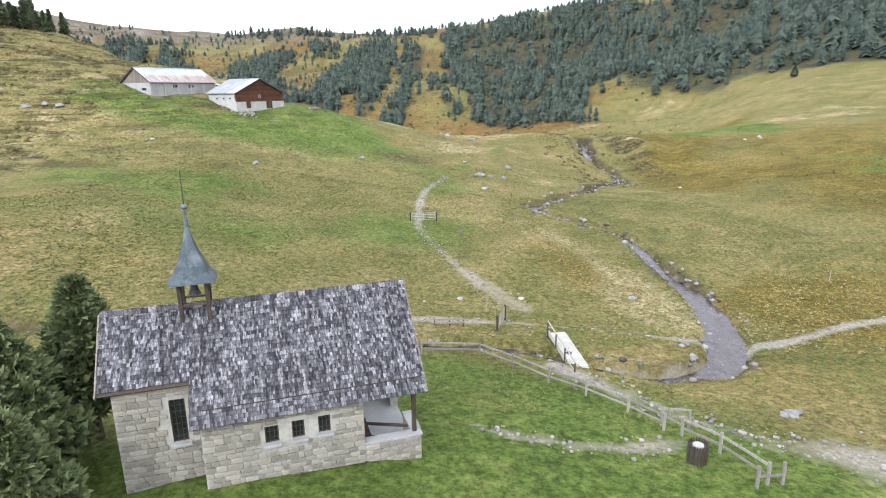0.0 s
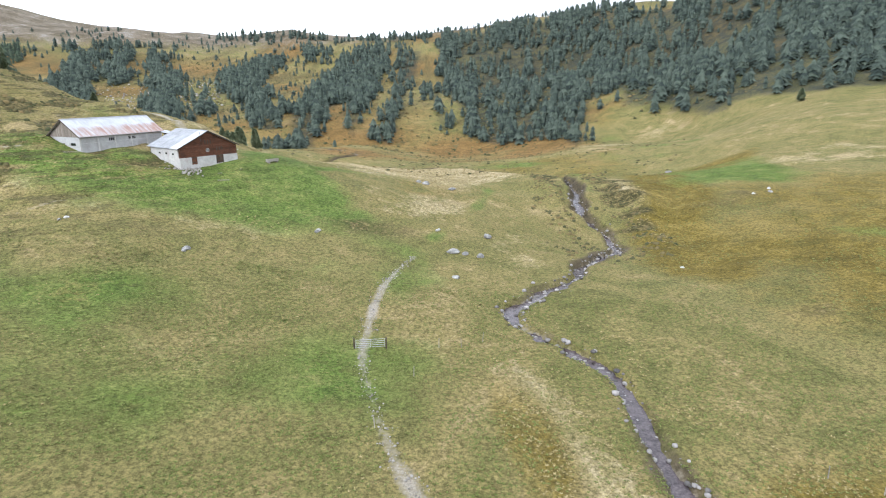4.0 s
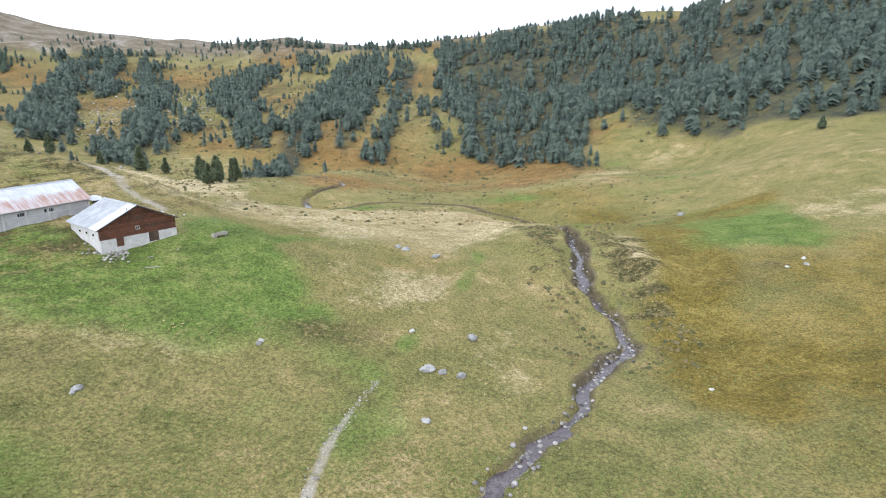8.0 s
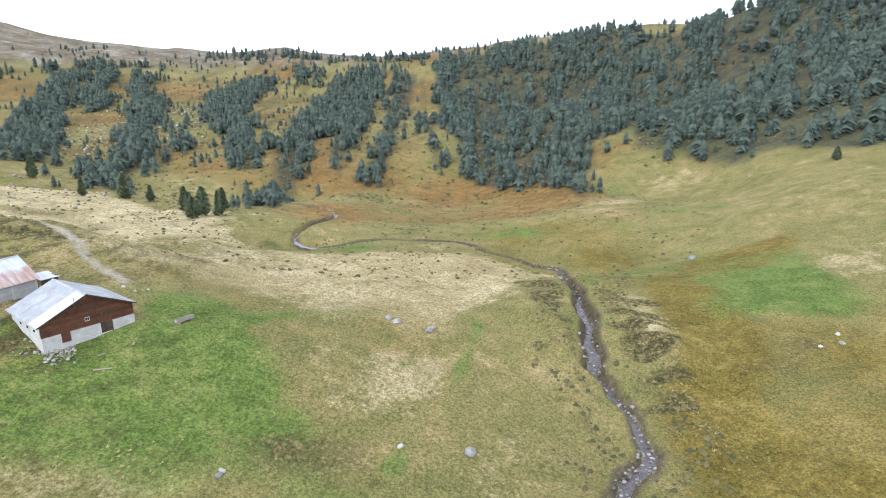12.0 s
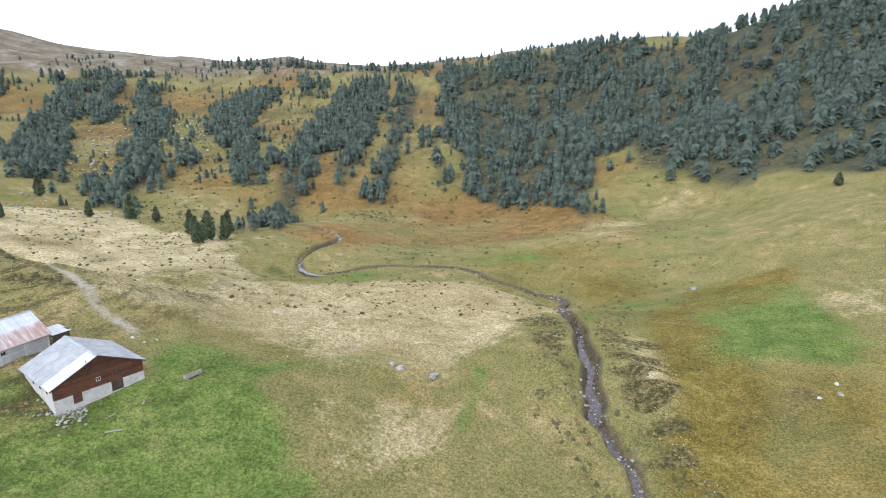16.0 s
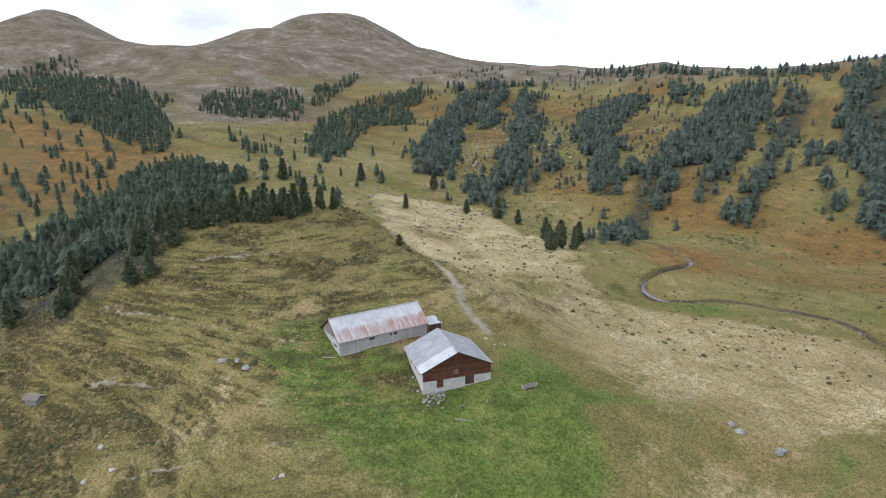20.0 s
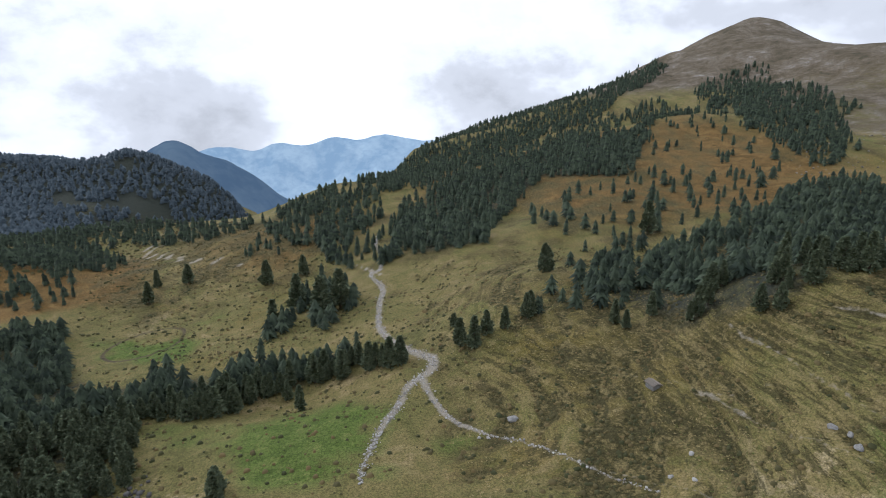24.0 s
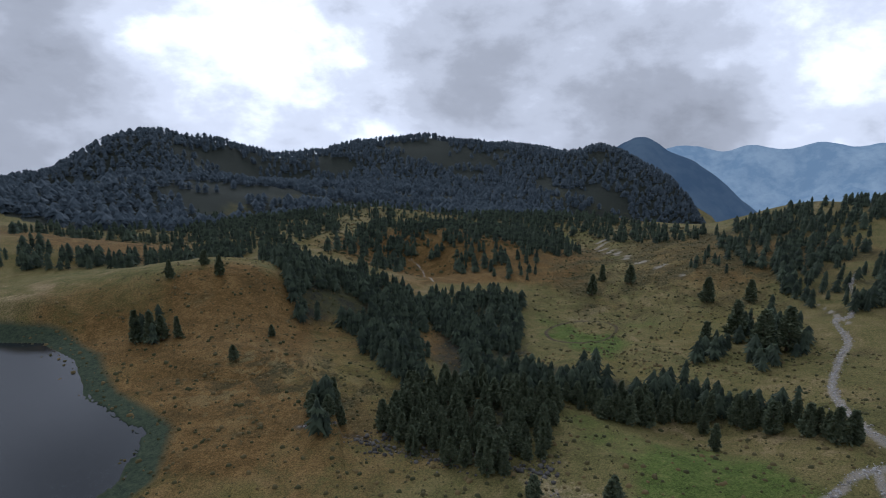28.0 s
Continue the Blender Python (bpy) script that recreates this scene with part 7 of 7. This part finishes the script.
def tube_gate(name, x, y, turn, width, label, mat, swing=0.0):
    g = thing(name, x, y, gz(x, y), turn, label, "gate", "pasture gates")
    part("post", boxes((-width / 2 - 0.15, 0, -0.4, 0.16, 0.16, 1.7), bevel=0.015), DARKWOOD, g)
    part("post", boxes((width / 2 + 0.15, 0, -0.4, 0.16, 0.16, 1.6), bevel=0.015), DARKWOOD, g)
    leaf = bmesh.new()
    for k in range(5):
        rod(leaf, (-width / 2, 0, 0.2 + 0.22 * k), (width / 2, 0, 0.2 + 0.22 * k), 0.026, n=6)
    for x0 in (-width / 2, 0, width / 2):
        rod(leaf, (x0, 0, 0.16), (x0, 0, 1.12), 0.028, n=6)
    part("gate_leaf", leaf, mat, g, "galvanised tube leaf" if mat is GALV else "weathered bar leaf")
    return g


tube_gate("pasture_gate", -3.3, 84.3, 12, 3.2, "grey metal tube gate across the stony track", GALV)
tube_gate("pasture_gate", 6.3, 50.2, 76, 2.4, "weathered wooden field gate standing open beside the path", OLDWOOD)
stake = to_mesh("stake", rod(bmesh.new(), (0, 0, -0.3), (0, 0, 1.15), 0.05, 0.04, 6), OLDWOOD)
for x, y in [(-9.6, 41.9), (-6.7, 44.0), (-5.3, 46.3), (-2.8, 49.4), (-0.1, 69.3), (2.1, 79.2), (5.2, 54.6), (4.3, 58.3), (35.9, 66.8), (38.9, 64.9), (4.1, 86.2), (6.6, 86.7), (9.0, 88.3), (5.9, 52.6)]:
    st = new("fence_stake", stake)
    st.matrix_basis = pose(x, y, gz(x, y), frng.uniform(-5, 5), frng.uniform(-5, 5), 0)
    tagged(st, "thin grey wooden pasture stake in the grass", "stake", "pasture stakes")

# trough by the barn, planks, half-buried hut
tr = thing("trough", -34.7, 144.6, gz(-34.7, 144.6), 62, "long grey wooden water trough in front of the barn", "trough")
part("basin", boxes((0, -0.3, 0.25, 2.9, 0.08, 0.5), (0, 0.3, 0.25, 2.9, 0.08, 0.5), (-1.41, 0, 0.25, 0.08, 0.52, 0.5), (1.41, 0, 0.25, 0.08, 0.52, 0.5), (0, 0, 0.25, 2.7, 0.52, 0.08), bevel=0.01), OLDWOOD, tr)
for x in (-1.0, 1.0):
    part("foot", boxes((x, 0, -0.3, 0.25, 0.7, 0.54)), OLDWOOD, tr)
for x, y, t, ln in ((-39.5, 131.5, 30, 2.2), (-38.4, 137.2, 110, 1.6), (-41.0, 134.0, 75, 1.5), (-64.5, 126.2, 40, 2.4)):
    pl = new("plank", to_mesh("plank", boxes((0, 0, 0, ln, 0.28, 0.06), bevel=0.01), OLDWOOD))
    pl.matrix_basis = pose(x, y, gz(x, y) + 0.02, 4, 3, t)
    tagged(pl, "loose weathered grey plank lying in the grass", "plank", "loose planks")
hut = thing("low_hut", -108.5, 94.0, gz(-108.5, 94), 25, "low stone hut with a grey slab roof on the pasture", "hut")
part("wall", boxes((0, 0, -0.6, 2.6, 1.9, 1.5)), ROCK, hut)
part("roof_slab", slab(bmesh.new(), [(-1.6, -1.25, 0.95), (1.6, -1.25, 0.95), (1.6, 0, 1.5), (-1.6, 0, 1.5)], 0.12), GABLEWOOD, hut)
part("roof_slab", slab(bmesh.new(), [(-1.6, 1.25, 0.95), (1.6, 1.25, 0.95), (1.6, 0.01, 1.5), (-1.6, 0.01, 1.5)], 0.12), GABLEWOOD, hut)

# ---- stones ----
BOULDERS = [boulder_mesh("boulder", 200 + k, ROCK) for k in range(6)]
PALE = speckled("pale_rock", (0.27, 0.26, 0.24), (0.47, 0.455, 0.42), 1.5, 0.9, bump=0.5, dist=0.05, random_shift=0.12)
PALES = [boulder_mesh("boulder", 300 + k, PALE) for k in range(4)]
STONES_A = [(-33.6, 104.2, 1.5), (-18.9, 119.7, 1.2), (3.8, 120.5, 2.4), (4.9, 108.8, 1.5), (74.6, 164.8, 1.3), (8.5, 119.9, 1.7), (5.9, 120.3, 1.4), (18.6, 59.4, 0.9), (-82, 116, 2.0), (-76, 117, 2.3), (-79, 117.2, 1.5), (9.6, 131.5, 2.0),
            (-104.8, 64.2, 2.8), (21.5, 36.5, 0.9), (21.0, 36.3, 0.6), (22.0, 36.8, 0.7), (-5.2, 166.0, 2.2), (1.2, 166.5, 2.0), (76.2, 246.6, 2.9), (1.0, 164.9, 1.7), (-33.6, 103.4, 0.9), (-7.0, 167.0, 1.6), (-52.8, 105.3, 0.8)]
STONES_B = [(42.3, 122.8, 0.9), (2.8, 56.3, 0.6), (-0.2, 54.6, 0.4), (8.3, 58.0, 0.7), (-80.2, 90.8, 1.3), (-78.0, 94.0, 1.3), (-85.4, 95.5, 1.5), (-52.4, 106.3, 1.1), (-98.2, 57.3, 1.1), (-98.0, 59.3, 1.1), (76.1, 168.7, 1.2), (-49.6, 153.3, 0.9), (-47.2, 152.7, 0.8),
            (-18.8, 120.4, 1.0), (0.6, 130.0, 1.1), (70.4, 163.6, 1.0), (-46.0, 154.5, 0.6)]
for group_mesh, rows, label in ((BOULDERS, STONES_A, "grey lichened boulder half sunk in the turf"), (PALES, STONES_B, "pale whitish boulder lying on the grass")):
    for x, y, s in rows:
        st = new("boulder", group_mesh[frng.randrange(len(group_mesh))])
        st.matrix_basis = pose(x, y, gz(x, y) - 0.1 * s, 0, 0, frng.uniform(0, 360)) @ Matrix.Diagonal((s, s * frng.uniform(0.65, 0.95), s * frng.uniform(0.6, 0.9), 1))
        tagged(st, label, "boulder", "meadow boulders")


def pebble_kinds(seed):
    out = []
    for k in range(4):
        me = boulder_mesh("pebble", seed + k, ROCK, cuts=1)
        v, t = np.zeros(len(me.vertices) * 3), np.zeros(len(me.polygons) * 3, np.int32)
        me.vertices.foreach_get("co", v)
        me.loops.foreach_get("vertex_index", t)
        out.append((v.reshape(-1, 3), t.reshape(-1, 3)))
        bpy.data.meshes.remove(me)
    return out


def island_rock(name, dark, light):
    m, n, l, b = material(name, 0.88, 0, 0.3)
    g = n.new("ShaderNodeNewGeometry")
    f = calc(n, l, "ADD", calc(n, l, "MULTIPLY", g.outputs["Random Per Island"], 0.7), calc(n, l, "MULTIPLY", tex(n, l, 3.0, 4), 0.4))
    l.new(ramp(n, l, f, (0.2, dark), (0.95, light)), b.inputs["Base Color"])
    return m


PEBBLE = pebble_kinds(400)
WETSTONE = island_rock("stream_stones", (0.05, 0.046, 0.043), (0.34, 0.315, 0.295))
DRYSTONE = island_rock("track_stones", (0.15, 0.135, 0.115), (0.38, 0.355, 0.32))
DARKSTONE = island_rock("ravine_rock", (0.04, 0.038, 0.034), (0.17, 0.16, 0.145))
prng = np.random.default_rng(21)


def along(line, count, spread, seed, keep=None):
    r = np.random.default_rng(seed)
    line = np.asarray(line)
    seg = np.hypot(*np.diff(line[:, :2], axis=0).T)
    s = np.r_[0, np.cumsum(seg)]
    at = r.random(count) * s[-1]
    x, y, w = (np.interp(at, s, line[:, c]) for c in (0, 1, 2))
    i = np.clip(np.searchsorted(s, at) - 1, 0, len(seg) - 1)
    t = np.diff(line[:, :2], axis=0)[i] / seg[i][:, None]
    off = r.normal(0, 1, count) * (w * 0.5 + spread)
    x, y = x - t[:, 1] * off, y + t[:, 0] * off
    return (x, y) if keep is None else (x[keep(x, y)], y[keep(x, y)])


sx, sy = along(BROOK_LINE, 5600, 0.12, 5, lambda x, y: (y < 262) & (x > -72) & ((x > -6) | (y > 60) | (y < 10)))
planted("stream_stones", PEBBLE, sx, sy, (0.14 + 0.75 * prng.random(len(sx)) ** 3.4) * np.where(sy < 75, 0.75, 1.0), WETSTONE, "dark wet stones along the brook bed", "stones", 5)
rx, ry = along([(-78, -3, 3), (-71, -18, 4), (-61, -38, 5), (-57, -50, 6)], 420, 1.0, 6)
planted("ravine_stones", PEBBLE, rx, ry, 0.3 + 1.2 * prng.random(len(rx)) ** 2.8, DARKSTONE, "blocky dark stones in the ravine", "stones", 6)
tx, ty = zip(*[along(np.asarray(ln)[:, :3] * np.array([1, 1, 1.1]), c, 0.15, 40 + k) for k, (ln, c) in enumerate(zip(TRACKS, (700, 900, 120, 500, 160, 60, 700, 350, 10)))])
tx, ty = np.concatenate(tx), np.concatenate(ty)
planted("track_stones", PEBBLE, tx, ty, 0.07 + 0.26 * prng.random(len(tx)) ** 4, DRYSTONE, "loose pale stones on the worn tracks", "stones", 7)
wx_, wy_ = zip(*[along(np.asarray(ln)[:, :3] * np.array([1, 1, 1.3]), c, 0.1, 60 + k) for k, (ln, c) in enumerate(((TRACKS[6], 2200), (TRACKS[7], 300)))])
wx_, wy_ = np.concatenate(wx_), np.concatenate(wy_)
planted("track_rubble", PEBBLE, wx_, wy_, 0.15 + 0.55 * prng.random(len(wx_)) ** 2.5, island_rock("washed_stones", (0.26, 0.24, 0.22), (0.55, 0.53, 0.50)), "washed pale stones on the eroded hillside track", "stones", 19)
hx, hy = along([(-50.4, 140.2, 1.2), (-48.6, 135.0, 1.4), (-47.6, 131.4, 1.8), (-44.5, 133.5, 1.0)], 420, 0.4, 8)
planted("rubble", PEBBLE, hx, hy, 0.2 + 0.5 * prng.random(len(hx)) ** 2, DRYSTONE, "heap of rubble stones against the barn foot", "stones", 8)
bx, by = scatter([(-290, 420), (-240, 400), (-200, 500), (-260, 620), (-330, 560)], 6.5, 77)
planted("scree", PEBBLE, bx, by, 0.8 + 2.2 * prng.random(len(bx)) ** 2, DRYSTONE, "pale scree blocks in a clearing of the forest slope", "stones", 9)
bx, by = scatter([(-420, 250), (-300, 215), (-180, 240), (-110, 300), (-200, 340), (-360, 420), (-560, 480)], 5.5, 78)
keep = prng.random(len(bx)) < 0.35
planted("scree", PEBBLE, bx[keep], by[keep], 0.6 + 1.8 * prng.random(keep.sum()) ** 2, DRYSTONE, "grey blocks strewn over the upper pasture", "stones", 10)

# ---- grass tufts and dwarf shrubs that break up the turf ----
def tuft_kind(seed, blades, lean):
    r = np.random.default_rng(seed)
    vs, ts = [], []
    for k in range(blades):
        a = r.random() * 6.283
        d = np.array([math.cos(a), math.sin(a)])
        s = np.array([-d[1], d[0]]) * 0.26
        o = d * 0.12 * r.random()
        tip = d * lean * (0.5 + r.random())
        vs += [(*(o - s), 0.02), (*(o + s), 0.02), (*(o + tip), 0.30 + 0.25 * r.random())]
        ts.append((3 * k, 3 * k + 1, 3 * k + 2))
    return np.array(vs), np.array(ts)


def shrub_kind(seed):
    r = np.random.default_rng(seed)
    n = 5
    ring = [(0.5 * math.cos(6.283 * k / n) * (0.7 + 0.5 * r.random()), 0.5 * math.sin(6.283 * k / n) * (0.7 + 0.5 * r.random()), -0.05) for k in range(n)]
    mid = [(0.32 * math.cos(6.283 * (k + .5) / n) * (0.7 + 0.5 * r.random()), 0.32 * math.sin(6.283 * (k + .5) / n) * (0.7 + 0.5 * r.random()), 0.3 + 0.2 * r.random()) for k in range(n)]
    vs = ring + mid + [(0, 0, 0.45)]
    ts = []
    for k in range(n):
        j = (k + 1) % n
        ts += [(k, j, n + k), (j, n + j, n + k), (n + k, n + j, 2 * n)]
    return np.array(vs), np.array(ts)


def island_grass(name, *stops):
    m, n, l, b = material(name, 0.9, 0, 0.15)
    g = n.new("ShaderNodeNewGeometry")
    f = calc(n, l, "ADD", calc(n, l, "MULTIPLY", g.outputs["Random Per Island"], 0.5), calc(n, l, "MULTIPLY", tex(n, l, 0.12, 5), 0.5))
    l.new(ramp(n, l, f, *stops), b.inputs["Base Color"])
    return m


GREENTUFT = island_grass("green_tufts", (0.25, (0.090, 0.112, 0.030)), (0.5, (0.145, 0.158, 0.046)), (0.75, (0.215, 0.200, 0.080)))
STRAWTUFT = island_grass("straw_tufts", (0.25, (0.18, 0.142, 0.055)), (0.75, (0.36, 0.29, 0.145)))
SHRUB = island_grass("dwarf_shrubs", (0.25, (0.050, 0.055, 0.024)), (0.5, (0.090, 0.080, 0.036)), (0.75, (0.17, 0.125, 0.055)))
TUFTS = [tuft_kind(k, 6, 0.9) for k in range(4)]
SHRUBS = [shrub_kind(k) for k in range(4)]
grng = np.random.default_rng(33)


def sown(ring, count, want, seed):
    """Places in a ring, thinned by want(x, y) from 0 to 1 and kept off tracks, water and buildings."""
    r = np.random.default_rng(seed)
    p = np.array(ring)
    x = r.uniform(p[:, 0].min(), p[:, 0].max(), count)
    y = r.uniform(p[:, 1].min(), p[:, 1].max(), count)
    m = cover_masks(x, y, np.zeros_like(x))
    keep = inside(x, y, ring) & (m["gravel"] < 0.25) & (r.random(count) < want(x, y, m))
    keep &= (spot(x, y, -4.1, 29.1, 7.2, 4.4, 22) < 0.3) & (spot(x, y, -48, 139.5, 8.5, 7.5, 56.8) < 0.3) & (spot(x, y, -64, 138, 10, 6, 70) < 0.3)
    return x[keep], y[keep]


FIELD = [(-75, 35), (45, 30), (75, 60), (95, 200), (60, 262), (-60, 262), (-95, 190), (-95, 90)]
x, y = sown(FIELD, 60000, lambda x, y, m: np.clip(0.5 + 2.2 * fbm(x, y, 7, 3, 4), 0.05, 1) * (0.9 - 0.8 * m["straw"]), 1)
planted("grass_tufts", TUFTS, x, y, (0.2 + 0.3 * grng.random(len(x))) * np.where(y < 95, 0.4, 0.7), GREENTUFT, "olive green tufts of autumn meadow grass", "grass", 11)
x, y = sown(FIELD, 90000, lambda x, y, m: np.clip(1.5 * m["straw"] - 0.35, 0, 0.9) * ((y > 47) | (x < -20)), 2)
planted("straw_tufts", TUFTS, x, y, (0.22 + 0.36 * grng.random(len(x))) * np.where(y < 95, 0.3, 0.75), STRAWTUFT, "bleached straw-coloured tufts of dry grass", "grass", 12)
LAWN = [(-48, 44), (-30, 34), (12, 34), (46, 34), (50, 70), (40, 104), (-40, 104), (-52, 70)]
x, y = sown(LAWN, 60000, lambda x, y, m: np.clip(0.75 + 1.5 * fbm(x, y, 5, 3, 2), 0.1, 1) * (1 - 0.75 * np.maximum(m["straw"], m["rust"])), 31)
planted("grass_tufts", TUFTS, x, y, 0.10 + 0.13 * grng.random(len(x)), island_grass("fresh_tufts", (0.25, (0.070, 0.092, 0.022)), (0.5, (0.122, 0.146, 0.036)), (0.75, (0.20, 0.195, 0.070))), "short green tufts of the grazed meadow", "grass", 32)
x, y = sown(LAWN, 40000, lambda x, y, m: np.clip(1.2 * m["straw"] + 0.3 * m["rust"], 0, 0.7) * (y > 47), 33)
planted("straw_tufts", TUFTS, x, y, 0.10 + 0.15 * grng.random(len(x)), STRAWTUFT, "short dry tufts in the bleached patches", "grass", 34)
HILL = [(-240, 20), (-60, 60), (-70, 110), (-68, 160), (-100, 200), (-180, 215), (-230, 130)]
x, y = sown(HILL, 20000, lambda x, y, m: np.clip(1.5 * m["heath"] + 0.25, 0, 0.9) * (treads(x, y) < -0.12), 3)
planted("dwarf_shrubs", SHRUBS, x, y, 0.4 + 0.7 * grng.random(len(x)) ** 2, SHRUB, "low dark brown heath shrubs on the cattle steps", "shrub", 13, 1.0 + 0.6 * grng.random(len(x)))
x, y = sown(HILL, 40000, lambda x, y, m: 0.5 * (treads(x, y) > 0.05), 4)
planted("straw_tufts", TUFTS, x, y, 0.18 + 0.25 * grng.random(len(x)), STRAWTUFT, "bleached tufts on the hillside pasture", "grass", 14)
BACK = [(-150, -190), (0, -170), (-8, -60), (20, -20), (-40, 20), (-110, 60), (-210, 30), (-170, -60)]
x, y = sown(BACK, 20000, lambda x, y, m: 0.25 + 0.4 * m["heath"], 5)
planted("dwarf_shrubs", SHRUBS, x, y, 0.4 + 0.9 * grng.random(len(x)) ** 2.5, SHRUB, "low dark shrubs and hummocks by the lake", "shrub", 15, 1.0 + 0.6 * grng.random(len(x)))
UP = [(-100, 190), (60, 200), (110, 330), (60, 400), (-60, 400), (-220, 330)]
x, y = sown(UP, 16000, lambda x, y, m: 0.16 + 0.25 * m["heath"], 6)
planted("dwarf_shrubs", SHRUBS, x, y, 0.4 + 0.7 * grng.random(len(x)) ** 2, SHRUB, "scattered low shrubs on the valley floor", "shrub", 16, 1.1 + 0.6 * grng.random(len(x)))
x, y = sown([(14, 150), (26, 125), (44, 125), (58, 150), (52, 200), (22, 205)], 4200, lambda x, y, m: 0.75 * (near_line(x, y, BROOK_LINE)[0] > 3.5) * (near_line(x, y, BROOK_LINE)[0] < 11) * (fbm(x, y, 4, 3, 1) > -0.02), 7)
planted("dwarf_shrubs", SHRUBS, x, y, 0.3 + 0.5 * grng.random(len(x)) ** 2, SHRUB, "dark heath on the steep banks of the brook", "shrub", 17, 1.2 + 0.6 * grng.random(len(x)))
SLOPE = [(-260, 400), (-120, 330), (60, 400), (120, 380), (170, 340), (120, 480), (-60, 620), (-300, 760), (-420, 700)]
x, y = sown(SLOPE, 14000, lambda x, y, m: 0.5 + 0 * x, 8)
planted("slope_shrubs", SHRUBS, x, y, 0.8 + 1.6 * grng.random(len(x)) ** 2, SHRUB, "dark juniper scrub between the trees of the slope", "shrub", 18, 1.0 + 0.5 * grng.random(len(x)))

BASIN = [(-150, -20), (-190, -110), (-260, -150), (-360, -180), (-400, -120), (-330, -40), (-250, -20), (-190, 20)]
x, y = sown(BASIN, 14000, lambda x, y, m: 0.30 + 0.4 * m["heath"], 21)
planted("dwarf_shrubs", SHRUBS, x, y, 0.4 + 1.0 * grng.random(len(x)) ** 2.2, SHRUB, "dark low shrubs in the marshy basin", "shrub", 22, 1.0 + 0.6 * grng.random(len(x)))
x, y = sown([(-60, -330), (-160, -200), (-420, -150), (-520, -300), (-300, -470), (-80, -430)], 12000, lambda x, y, m: 0.6 + 0 * x, 23)
planted("dwarf_shrubs", SHRUBS, x, y, 0.8 + 1.8 * grng.random(len(x)) ** 2, SHRUB, "dark scrub between the trees of the hollow", "shrub", 24, 1.1 + 0.6 * grng.random(len(x)))
